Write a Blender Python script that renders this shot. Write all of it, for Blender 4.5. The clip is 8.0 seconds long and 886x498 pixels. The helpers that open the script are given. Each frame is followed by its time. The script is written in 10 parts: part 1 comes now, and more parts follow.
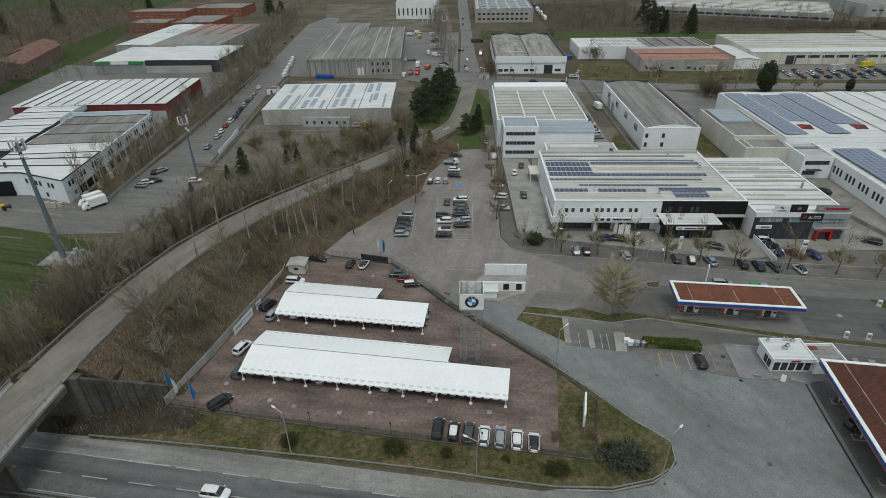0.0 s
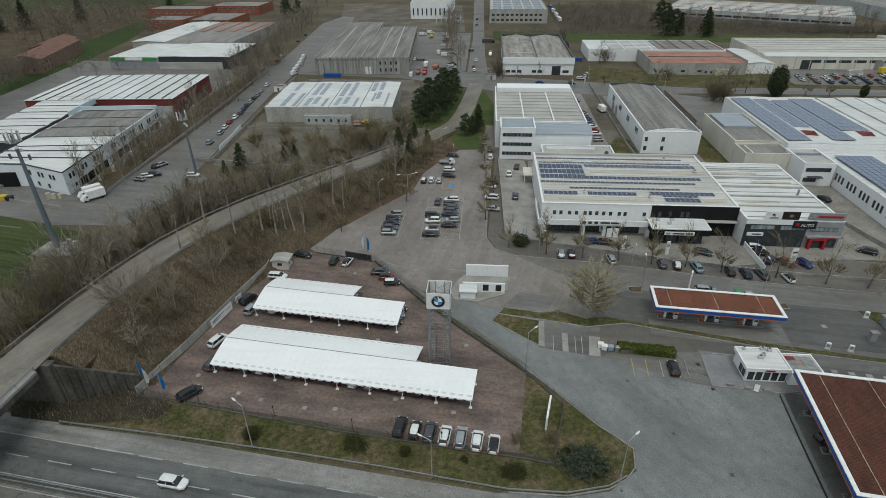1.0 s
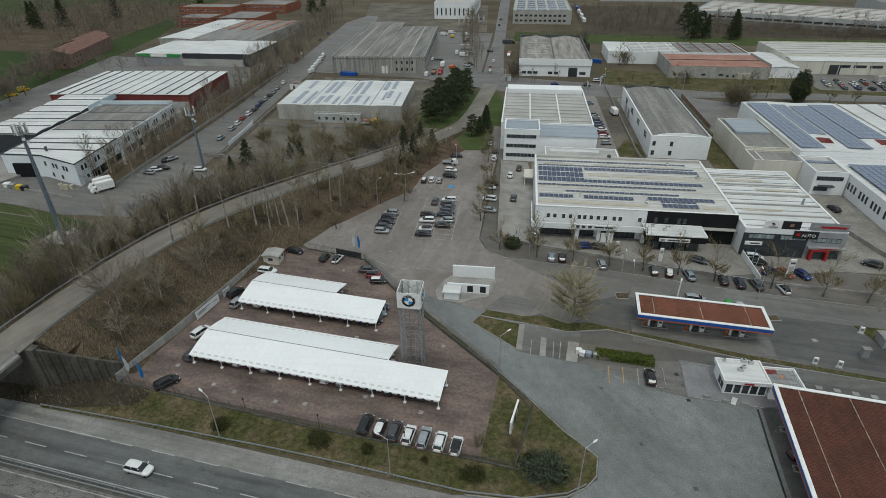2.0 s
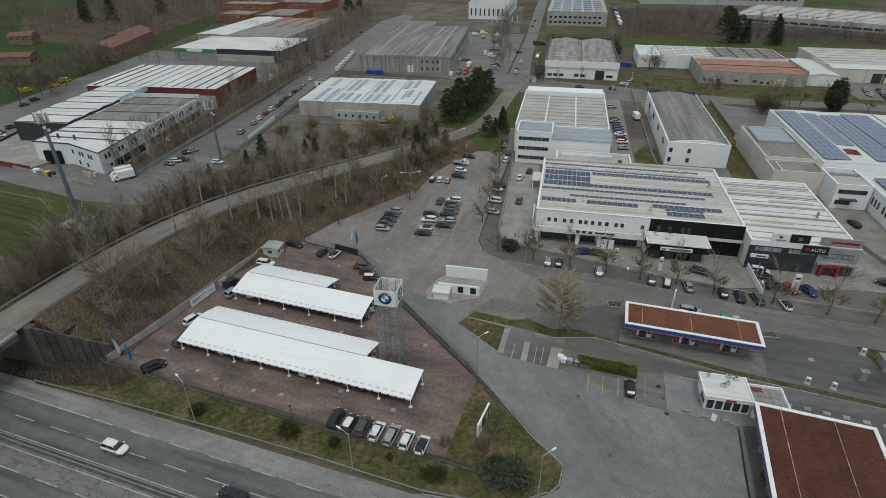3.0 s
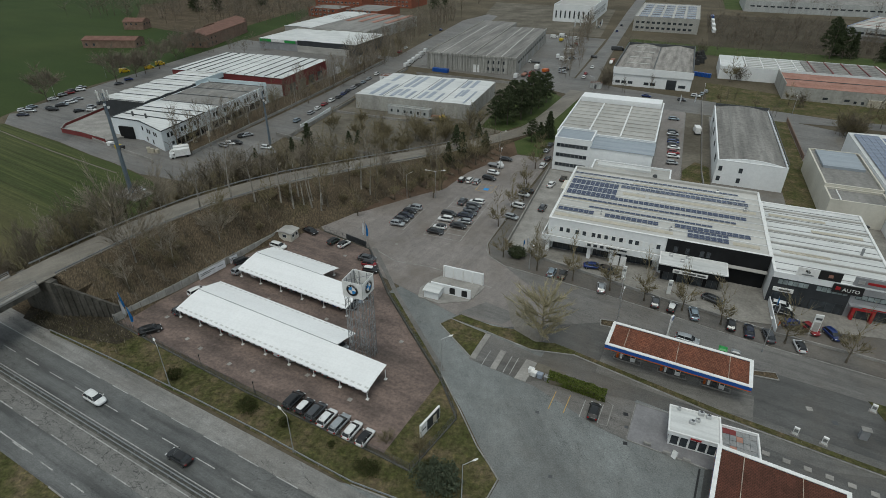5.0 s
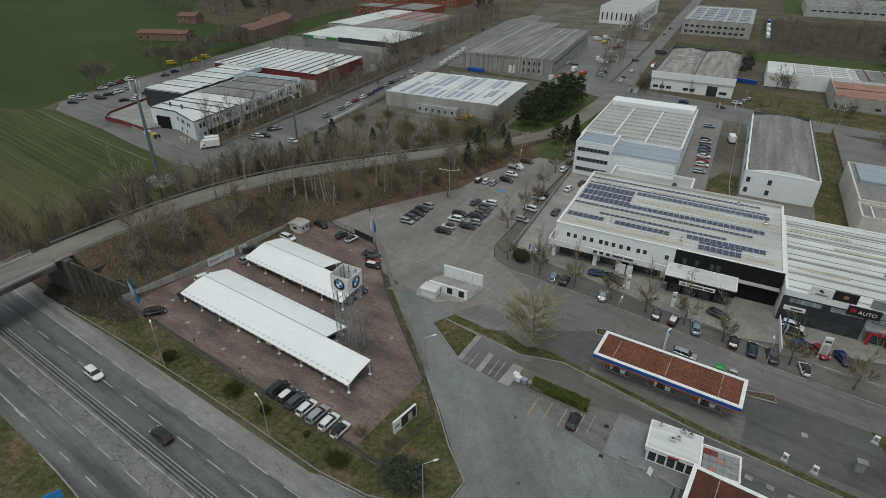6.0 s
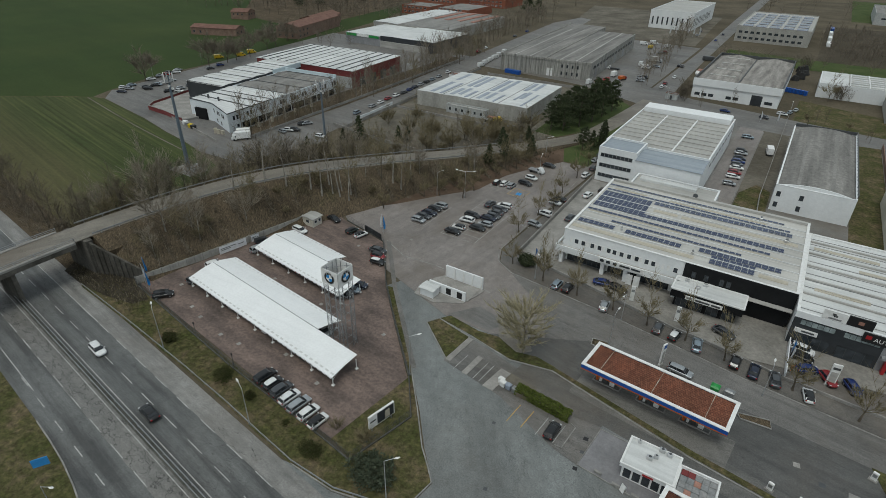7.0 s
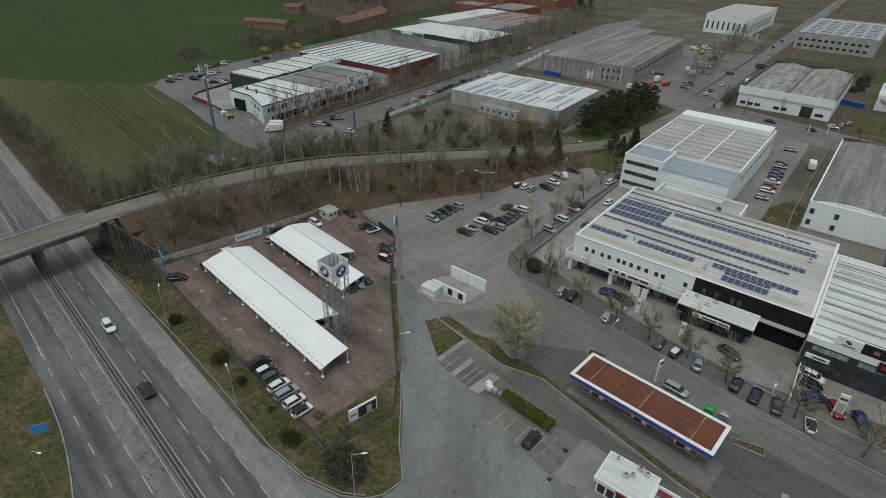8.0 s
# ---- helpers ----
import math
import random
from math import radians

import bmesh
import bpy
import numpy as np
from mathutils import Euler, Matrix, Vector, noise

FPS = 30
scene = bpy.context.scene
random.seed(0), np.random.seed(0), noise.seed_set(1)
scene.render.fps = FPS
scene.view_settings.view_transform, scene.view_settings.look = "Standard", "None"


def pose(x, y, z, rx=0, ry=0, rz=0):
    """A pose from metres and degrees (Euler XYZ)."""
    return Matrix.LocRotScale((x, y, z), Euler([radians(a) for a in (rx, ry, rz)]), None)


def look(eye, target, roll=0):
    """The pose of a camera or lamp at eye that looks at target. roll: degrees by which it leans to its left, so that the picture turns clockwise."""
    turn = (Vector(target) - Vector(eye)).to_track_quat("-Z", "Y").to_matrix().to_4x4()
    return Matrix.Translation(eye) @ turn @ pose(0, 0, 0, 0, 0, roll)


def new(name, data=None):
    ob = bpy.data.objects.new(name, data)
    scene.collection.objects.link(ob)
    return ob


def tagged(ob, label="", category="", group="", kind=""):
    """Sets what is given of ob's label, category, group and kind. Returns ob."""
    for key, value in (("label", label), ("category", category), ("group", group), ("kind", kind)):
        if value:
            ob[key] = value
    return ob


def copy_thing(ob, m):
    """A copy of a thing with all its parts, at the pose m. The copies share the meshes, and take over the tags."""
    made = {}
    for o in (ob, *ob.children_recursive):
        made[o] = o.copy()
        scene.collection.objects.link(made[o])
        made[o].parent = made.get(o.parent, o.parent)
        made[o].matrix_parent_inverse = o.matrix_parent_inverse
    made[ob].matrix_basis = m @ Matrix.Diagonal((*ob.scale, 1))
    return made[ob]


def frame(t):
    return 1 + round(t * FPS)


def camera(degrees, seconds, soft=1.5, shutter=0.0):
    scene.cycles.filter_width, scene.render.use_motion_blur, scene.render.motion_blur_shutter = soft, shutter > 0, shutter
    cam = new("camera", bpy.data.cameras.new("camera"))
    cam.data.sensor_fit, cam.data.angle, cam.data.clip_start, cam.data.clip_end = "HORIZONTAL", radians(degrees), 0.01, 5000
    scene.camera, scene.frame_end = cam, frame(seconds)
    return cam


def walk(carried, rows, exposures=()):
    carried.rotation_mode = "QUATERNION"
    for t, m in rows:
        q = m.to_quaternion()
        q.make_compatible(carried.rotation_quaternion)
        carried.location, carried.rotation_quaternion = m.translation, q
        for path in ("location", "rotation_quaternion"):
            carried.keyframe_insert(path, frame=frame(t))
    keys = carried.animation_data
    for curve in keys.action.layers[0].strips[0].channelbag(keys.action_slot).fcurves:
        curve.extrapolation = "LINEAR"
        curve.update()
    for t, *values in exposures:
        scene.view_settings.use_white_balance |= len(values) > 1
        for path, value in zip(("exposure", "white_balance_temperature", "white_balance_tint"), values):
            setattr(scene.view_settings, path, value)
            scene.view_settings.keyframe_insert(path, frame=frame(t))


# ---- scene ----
cam = camera(77.3, 8.0, 0.6)
PATH = [
    (0, (-0.163, -0.552, 73.012), (-0.237, 1.173, 72.002), -0.9),
    (0.5, (4.028, -0.452, 72.827), (3.922, 1.272, 71.819), -0.6),
    (1, (8.518, -0.185, 72.735), (8.378, 1.537, 71.727), -0.6),
    (1.5, (13.185, 0.272, 72.712), (13.0, 1.99, 71.704), -0.6),
    (3, (27.704, 2.369, 72.68), (27.341, 4.058, 71.674), -0.3),
    (3.5, (32.495, 3.489, 72.642), (32.061, 5.162, 71.635), -0.1),
    (4, (37.207, 4.791, 72.665), (36.703, 6.444, 71.659), -0.0),
    (5.5, (50.932, 10.003, 72.884), (50.215, 11.574, 71.874), 0.5),
    (6, (55.399, 12.172, 72.901), (54.612, 13.708, 71.89), 0.6),
    (6.5, (59.626, 14.536, 72.97), (58.772, 16.035, 71.959), 0.8),
    (7, (63.843, 17.098, 72.932), (62.918, 18.554, 71.921), 1.0),
    (7.5, (67.723, 19.802, 73.075), (66.73, 21.212, 72.06), 1.1),
    (8, (71.275, 22.528, 73.473), (70.22, 23.888, 72.454), 1.5),
]
walk(cam, [(t, look(eye, target, roll)) for t, eye, target, roll in PATH], [(0, 0.20), (3.5, 0.11), (8, 0.04)])

# ---- sky, sun, exposure: an overcast winter day ----
scene.view_settings.exposure = 0.16
world = bpy.data.worlds.new("overcast_sky")
scene.world = world
world.use_nodes = True
wn, wl = world.node_tree.nodes, world.node_tree.links
sky = wn.new("ShaderNodeTexSky")
sky.sky_type = "NISHITA"
sky.sun_disc = False
sky.sun_elevation, sky.sun_rotation = radians(68), radians(194)
sky.dust_density, sky.air_density = 4.0, 1.0
veil = wn.new("ShaderNodeMixRGB")
veil.inputs[0].default_value = 0.72
veil.inputs[2].default_value = (4.88, 5.55, 5.62, 1)
wl.new(sky.outputs[0], veil.inputs[1])
wl.new(veil.outputs[0], wn["Background"].inputs[0])
wn["Background"].inputs[1].default_value = 0.10
sun = new("sun", bpy.data.lights.new("sun", "SUN"))
sun.data.energy, sun.data.angle, sun.data.color = 1.0, radians(20), (0.955, 1.0, 0.935)
sun.matrix_world = look((40, 30, 200), (20, 110, 0))

# ---- materials ----
def material(name, rough=0.8, metal=0.0):
    m = bpy.data.materials.new(name)
    m.use_nodes = True
    b = m.node_tree.nodes["Principled BSDF"]
    b.inputs["Roughness"].default_value, b.inputs["Metallic"].default_value = rough, metal
    return m, m.node_tree.nodes, m.node_tree.links, b


def texture(nodes, links, scale, detail=6, rough=0.6, stretch=None, turn=0.0, kind="noise", local=False):
    co = nodes.new("ShaderNodeTexCoord")
    mp = nodes.new("ShaderNodeMapping")
    mp.vector_type = "TEXTURE"
    mp.inputs["Scale"].default_value = tuple(1 / s for s in stretch) if stretch else (1, 1, 1)
    mp.inputs["Rotation"].default_value = (0, 0, radians(turn))
    if local:
        links.new(co.outputs["Object"], mp.inputs[0])
    else:
        geo = nodes.new("ShaderNodeNewGeometry")
        links.new(geo.outputs["Position"], mp.inputs[0])
    if kind == "noise":
        n = nodes.new("ShaderNodeTexNoise")
        n.inputs["Detail"].default_value, n.inputs["Roughness"].default_value = detail, rough
    elif kind == "cells":
        n = nodes.new("ShaderNodeTexVoronoi")
        n.feature = "DISTANCE_TO_EDGE"
    elif kind == "wave":
        n = nodes.new("ShaderNodeTexWave")
        n.inputs["Distortion"].default_value = detail
    n.inputs["Scale"].default_value = scale
    if kind == "cells":
        w = nodes.new("ShaderNodeTexNoise")
        w.inputs["Scale"].default_value, w.inputs["Detail"].default_value = scale * 2.2, 6
        add = nodes.new("ShaderNodeVectorMath")
        add.operation = "MULTIPLY_ADD"
        add.inputs[1].default_value = (1.4 / scale,) * 3
        links.new(mp.outputs[0], w.inputs["Vector"])
        links.new(w.outputs["Color"], add.inputs[0])
        links.new(mp.outputs[0], add.inputs[2])
        links.new(add.outputs[0], n.inputs["Vector"])
    else:
        links.new(mp.outputs[0], n.inputs["Vector"])
    return n.outputs["Distance"] if kind == "cells" else n.outputs[0]


def ramp(nodes, links, fac, stops):
    r = nodes.new("ShaderNodeValToRGB")
    el = r.color_ramp.elements
    while len(el) < len(stops):
        el.new(0.5)
    for e, (p, c) in zip(el, stops):
        e.position, e.color = p, (*c, 1)
    links.new(fac, r.inputs[0])
    return r.outputs[0]


def blend(nodes, links, kind, fac, a, b):
    x = nodes.new("ShaderNodeMixRGB")
    x.blend_type = kind
    for socket, v in zip(x.inputs, (fac, a, b)):
        if isinstance(v, (int, float)):
            socket.default_value = v
        elif isinstance(v, tuple):
            socket.default_value = (*v, 1)
        else:
            links.new(v, socket)
    return x.outputs[0]


def bump(nodes, links, b, height, strength, distance):
    n = nodes.new("ShaderNodeBump")
    n.inputs["Strength"].default_value, n.inputs["Distance"].default_value = strength, distance
    links.new(height, n.inputs["Height"])
    links.new(n.outputs[0], b.inputs["Normal"])


def mottled(name, dark, light, big=0.05, small=1.5, rough=0.85, grain=0.25, relief=0.3, depth=0.02, stretch=None, turn=0.0, metal=0.0, local=False):
    """Two scales of variation between two colours, with a fine relief."""
    m, nd, lk, b = material(name, rough, metal)
    b.inputs["Specular IOR Level"].default_value = 0.5 if rough < 0.92 else 0.12
    a = texture(nd, lk, big, 7, 0.62, stretch, turn, local=local)
    s = texture(nd, lk, small, 5, 0.7, None, local=local)
    base = ramp(nd, lk, a, ((0.32, dark), (0.68, light)))
    fine = ramp(nd, lk, s, ((0.3, (1 - grain,) * 3), (0.7, (1 + grain * 0.4,) * 3)))
    lk.new(blend(nd, lk, "MULTIPLY", 1.0, base, fine), b.inputs["Base Color"])
    bump(nd, lk, b, s, relief, depth)
    return m


def asphalt(name, dark, light, cracks=0.5, turn=0.0, wet=0.6, dirt=0.0, repairs=0.0, tracks=0.3, crazed=False):
    """Worn asphalt: broad tone, tyre tracks, oil stains, mended patches, drifts of brown dirt and cracks."""
    m, nd, lk, b = material(name, wet)
    b.inputs["Specular IOR Level"].default_value = 0.6
    big = texture(nd, lk, 0.045, 8, 0.62, (1, 2.2, 1), turn)
    mid = texture(nd, lk, 0.5, 6, 0.7)
    fine = texture(nd, lk, 4.0, 4, 0.75)
    base = ramp(nd, lk, big, ((0.3, dark), (0.7, light)))
    base = blend(nd, lk, "MULTIPLY", 1.0, base, ramp(nd, lk, mid, ((0.3, (0.80,) * 3), (0.65, (1.11,) * 3))))
    base = blend(nd, lk, "MULTIPLY", 1.0, base, ramp(nd, lk, fine, ((0.3, (0.68,) * 3), (0.7, (1.24,) * 3))))
    worn = texture(nd, lk, 1.0, 5, 0.62, (0.035, 0.55, 1), turn)
    base = blend(nd, lk, "MULTIPLY", tracks, base, ramp(nd, lk, worn, ((0.36, (0.45,) * 3), (0.5, (1,) * 3), (0.66, (1.35,) * 3))))
    oil = texture(nd, lk, 0.21, 8, 0.72, (1, 1.5, 1), turn)
    base = blend(nd, lk, "MULTIPLY", 0.75, base, ramp(nd, lk, oil, ((0.30, (0.5,) * 3), (0.42, (1,) * 3))))
    if repairs:
        v = nd.new("ShaderNodeTexVoronoi")
        v.distance, v.inputs["Scale"].default_value = "CHEBYCHEV", 0.10
        mp = nd.new("ShaderNodeMapping")
        mp.inputs["Rotation"].default_value = (0, 0, radians(turn + 7))
        mp.inputs["Scale"].default_value = (0.45, 1.3, 1)
        lk.new(nd.new("ShaderNodeNewGeometry").outputs["Position"], mp.inputs[0])
        lk.new(mp.outputs[0], v.inputs["Vector"])
        pick = ramp(nd, lk, v.outputs["Color"], ((repairs, (0.66,) * 3), (repairs + 0.01, (1,) * 3), (0.93, (1,) * 3), (0.94, (1.22,) * 3)))
        pick.node.color_ramp.interpolation = "CONSTANT"
        base = blend(nd, lk, "MULTIPLY", 0.8, base, pick)
    if dirt:
        where = ramp(nd, lk, texture(nd, lk, 0.035, 9, 0.72), ((0.46, (0,) * 3), (0.66, (dirt,) * 3)))
        base = blend(nd, lk, "MIX", where, base, (0.115, 0.090, 0.066))
        spots = ramp(nd, lk, texture(nd, lk, 1.6, 6, 0.8), ((0.60, (0,) * 3), (0.72, (dirt,) * 3)))
        base = blend(nd, lk, "MIX", spots, base, (0.20, 0.165, 0.125))
    if cracks:
        cell = texture(nd, lk, 0.30 if crazed else 0.13, kind="cells", stretch=(0.9 if crazed else 1, 1.5 if crazed else 2.4, 1), turn=turn)
        line = ramp(nd, lk, cell, ((0.0, (1 - cracks,) * 3), (0.030 if crazed else 0.012, (1, 1, 1))))
        where = ramp(nd, lk, texture(nd, lk, 0.05 if crazed else 0.03, 3), ((0.25 if crazed else 0.44, (0,) * 3), (0.42 if crazed else 0.56, (1,) * 3)))
        base = blend(nd, lk, "MULTIPLY", where, base, line)
    lk.new(base, b.inputs["Base Color"])
    bump(nd, lk, b, fine, 0.25, 0.01)
    return m


def paint(name, colour, rough=0.35, metal=0.0, coat=0.0):
    """Smooth coloured surface with faint dirt."""
    m, nd, lk, b = material(name, rough, metal)
    s = texture(nd, lk, 1.1, 5, 0.65, local=True)
    dirt = ramp(nd, lk, s, ((0.3, (0.82, 0.81, 0.79)), (0.62, (1, 1, 1))))
    lk.new(blend(nd, lk, "MULTIPLY", 1.0, colour, dirt), b.inputs["Base Color"])
    b.inputs["Coat Weight"].default_value = coat
    return m


def sheet_roof(name, dark, light, pitch=1.0, along="x", streak=0.25, rough=0.5, metal=0.0):
    """Profiled metal roofing: fine ribs by relief, streaks of rain dirt down the slope."""
    m, nd, lk, b = material(name, rough, metal)
    st = (0.04, 0.9, 1) if along == "y" else (0.9, 0.04, 1)
    big = texture(nd, lk, 0.08, 6, 0.6)
    rain = texture(nd, lk, 1.0, 5, 0.7, (st[1], st[0], 1))
    fine = texture(nd, lk, 2.5, 4, 0.6)
    base = ramp(nd, lk, big, ((0.3, dark), (0.7, light)))
    base = blend(nd, lk, "MULTIPLY", 1.0, base, ramp(nd, lk, rain, ((0.3, (1 - streak,) * 3), (0.6, (1,) * 3))))
    base = blend(nd, lk, "MULTIPLY", 1.0, base, ramp(nd, lk, fine, ((0.3, (0.93,) * 3), (0.6, (1,) * 3))))
    lk.new(base, b.inputs["Base Color"])
    return m


def glass_dark(name, tint=(0.02, 0.025, 0.03), rough=0.08):
    m, nd, lk, b = material(name, rough)
    s = texture(nd, lk, 0.6, 2, local=True)
    lk.new(ramp(nd, lk, s, ((0.3, tint), (0.7, tuple(min(1, c * 2.2 + 0.01) for c in tint)))), b.inputs["Base Color"])
    b.inputs["Specular IOR Level"].default_value = 0.6
    return m


def varied(name, colours, rough=0.9, spread=0.5, scale=0.8):
    """Colour drawn per object and per island between the given ones."""
    m, nd, lk, b = material(name, rough)
    b.inputs["Specular IOR Level"].default_value = 0.15
    info = nd.new("ShaderNodeObjectInfo")
    geo = nd.new("ShaderNodeNewGeometry")
    mix = blend(nd, lk, "MIX", spread, info.outputs["Random"], geo.outputs["Random Per Island"])
    n = len(colours)
    c = ramp(nd, lk, mix, [((i + 0.5) / n, k) for i, k in enumerate(colours)])
    s = texture(nd, lk, scale, 4, 0.7, local=True)
    lk.new(blend(nd, lk, "MULTIPLY", 1.0, c, ramp(nd, lk, s, ((0.3, (0.65,) * 3), (0.7, (1.15,) * 3)))), b.inputs["Base Color"])
    return m


M = {}
M["earth"] = mottled("earth_and_dead_grass", (0.074, 0.064, 0.044), (0.150, 0.124, 0.088), 0.03, 0.9, 0.95, 0.35, 0.6, 0.08)


def litter_material():
    """Leaf litter with mossy patches and pale dry stalks."""
    m, nd, lk, b = material("leaf_litter", 0.95)
    b.inputs["Specular IOR Level"].default_value = 0.1
    base = ramp(nd, lk, texture(nd, lk, 0.09, 7, 0.65), ((0.3, (0.064, 0.050, 0.034)), (0.7, (0.154, 0.120, 0.082))))
    moss = ramp(nd, lk, texture(nd, lk, 0.05, 6, 0.7), ((0.56, (0,) * 3), (0.72, (0.9,) * 3)))
    base = blend(nd, lk, "MIX", moss, base, (0.060, 0.060, 0.028))
    stalk = texture(nd, lk, 1.0, 3, 0.6, (6, 1.2, 1), 35)
    base = blend(nd, lk, "MULTIPLY", 1.0, base, ramp(nd, lk, stalk, ((0.35, (0.55,) * 3), (0.55, (1,) * 3), (0.75, (1.9, 1.8, 1.7)))))
    fine = texture(nd, lk, 2.6, 5, 0.75)
    lk.new(blend(nd, lk, "MULTIPLY", 1.0, base, ramp(nd, lk, fine, ((0.3, (0.5,) * 3), (0.7, (1.3,) * 3)))), b.inputs["Base Color"])
    bump(nd, lk, b, fine, 0.9, 0.2)
    return m


M["litter"] = litter_material()
M["red_leaves"] = mottled("reddish_leaf_litter", (0.078, 0.052, 0.036), (0.170, 0.118, 0.084), 0.12, 1.6, 0.95, 0.4, 0.6, 0.06)
M["scrub_floor"] = mottled("dark_brown_scrub_floor", (0.052, 0.043, 0.031), (0.102, 0.086, 0.062), 0.05, 0.7, 0.95, 0.4, 0.6, 0.1)
M["bridge_soil"] = mottled("dark_brown_soil", (0.034, 0.029, 0.022), (0.078, 0.066, 0.048), 0.2, 1.8, 0.95, 0.4, 0.6, 0.08)


def lawn_material():
    """Winter grass: moss green and bald brown in patches, with dry tufts and scraps."""
    m, nd, lk, b = material("winter_lawn", 0.95)
    b.inputs["Specular IOR Level"].default_value = 0.12
    base = ramp(nd, lk, texture(nd, lk, 0.17, 8, 0.7), ((0.36, (0.060, 0.068, 0.023)), (0.50, (0.092, 0.086, 0.039)), (0.62, (0.152, 0.119, 0.074))))
    tuft = ramp(nd, lk, texture(nd, lk, 1.1, 6, 0.75), ((0.34, (0.45,) * 3), (0.55, (1,) * 3), (0.72, (1.7, 1.6, 1.35))))
    base = blend(nd, lk, "MULTIPLY", 1.0, base, tuft)
    scrap = ramp(nd, lk, texture(nd, lk, 3.4, 2, 0.5), ((0.77, (0,) * 3), (0.79, (0.6,) * 3)))
    lk.new(blend(nd, lk, "MIX", scrap, base, (0.42, 0.40, 0.36)), b.inputs["Base Color"])
    bump(nd, lk, b, texture(nd, lk, 2.4, 5, 0.75), 0.7, 0.1)
    return m


M["lawn"] = lawn_material()
M["green"] = mottled("green_grass", (0.045, 0.072, 0.020), (0.085, 0.105, 0.040), 0.1, 1.8, 0.95, 0.35, 0.6, 0.06)
M["vacant"] = mottled("vacant_ground", (0.090, 0.080, 0.062), (0.195, 0.176, 0.145), 0.06, 0.7, 0.95, 0.3, 0.5, 0.06)
M["asphalt"] = asphalt("worn_grey_asphalt", (0.118, 0.127, 0.125), (0.215, 0.228, 0.222), 0.5, -55, tracks=0.14, dirt=0.25)
M["street"] = asphalt("street_asphalt", (0.112, 0.107, 0.100), (0.184, 0.176, 0.165), 0.6, -8, tracks=0.4, dirt=0.4, repairs=0.16)
M["pavement"] = asphalt("dirty_pavement_asphalt", (0.088, 0.080, 0.071), (0.146, 0.134, 0.120), 0.6, -8, tracks=0.3, dirt=0.6, repairs=0.16)
M["station_lane"] = asphalt("dark_station_asphalt", (0.060, 0.059, 0.056), (0.108, 0.106, 0.101), 0.55, -8, tracks=0.45, dirt=0.35, repairs=0.18)
M["parking"] = asphalt("parking_asphalt", (0.174, 0.154, 0.142), (0.260, 0.232, 0.214), 0.5, 80, tracks=0.2, dirt=0.75)
M["motorway"] = asphalt("motorway_asphalt", (0.076, 0.079, 0.078), (0.132, 0.134, 0.130), 0.7, -7, tracks=0.8, dirt=0.1, repairs=0.08)
M["shoulder"] = asphalt("pale_shoulder_asphalt", (0.165, 0.161, 0.151), (0.262, 0.254, 0.239), 0.8, -7, tracks=0.5, dirt=0.35, repairs=0.1)
M["crazed"] = asphalt("crazed_pale_asphalt", (0.125, 0.122, 0.115), (0.195, 0.190, 0.178), 0.9, -7, tracks=0.4, dirt=0.2, crazed=True)
M["overpass"] = asphalt("dusty_overpass_asphalt", (0.136, 0.123, 0.103), (0.248, 0.223, 0.184), 0.5, 70, tracks=0.35, dirt=0.7)
M["forecourt_concrete"] = mottled("worn_forecourt_concrete", (0.165, 0.154, 0.136), (0.300, 0.282, 0.252), 0.16, 1.6, 0.88, 0.3, 0.3, 0.02)
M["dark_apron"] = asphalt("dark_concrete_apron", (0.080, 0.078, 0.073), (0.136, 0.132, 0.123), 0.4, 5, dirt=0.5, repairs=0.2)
M["canopy_apron"] = asphalt("brown_concrete_apron", (0.128, 0.122, 0.112), (0.195, 0.187, 0.172), 0.3, 5, tracks=0.5, dirt=0.3)
M["yard_ground"] = asphalt("patched_yard_asphalt", (0.125, 0.118, 0.106), (0.205, 0.195, 0.178), 0.4, 0, dirt=0.8, repairs=0.2)
M["red_paving"] = mottled("red_paving", (0.080, 0.061, 0.053), (0.240, 0.174, 0.148), 0.10, 1.6, 0.85, 0.45, 0.3, 0.02, (1.0, 2.4, 1), -7)
M["concrete"] = mottled("grey_concrete", (0.22, 0.21, 0.195), (0.36, 0.345, 0.32), 0.25, 2.5, 0.9, 0.25, 0.3, 0.02)
M["terrace"] = mottled("lilac_grey_paving", (0.175, 0.172, 0.178), (0.245, 0.240, 0.246), 0.3, 2.5, 0.85, 0.2, 0.2, 0.01)
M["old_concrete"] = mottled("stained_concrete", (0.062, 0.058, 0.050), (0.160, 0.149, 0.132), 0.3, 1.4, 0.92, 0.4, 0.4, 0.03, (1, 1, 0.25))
M["kerb"] = mottled("pale_kerb", (0.17, 0.165, 0.152), (0.36, 0.35, 0.33), 0.4, 3.0, 0.9, 0.2, 0.2, 0.01)
M["plinth"] = mottled("dark_mossy_plinth", (0.060, 0.060, 0.052), (0.125, 0.122, 0.108), 0.5, 2.0, 0.9, 0.3, 0.2, 0.01)
M["bush_leaves"] = varied("dull_evergreen_leaves", [(0.034, 0.046, 0.014), (0.056, 0.066, 0.022), (0.075, 0.064, 0.030)], 0.9, 0.9)
M["line"] = mottled("worn_road_paint", (0.26, 0.26, 0.25), (0.50, 0.50, 0.48), 0.7, 4.0, 0.8, 0.35, 0.1, 0.005)
M["yellow_line"] = mottled("worn_yellow_paint", (0.42, 0.27, 0.08), (0.58, 0.38, 0.12), 0.7, 4.0, 0.8, 0.3, 0.1, 0.005)
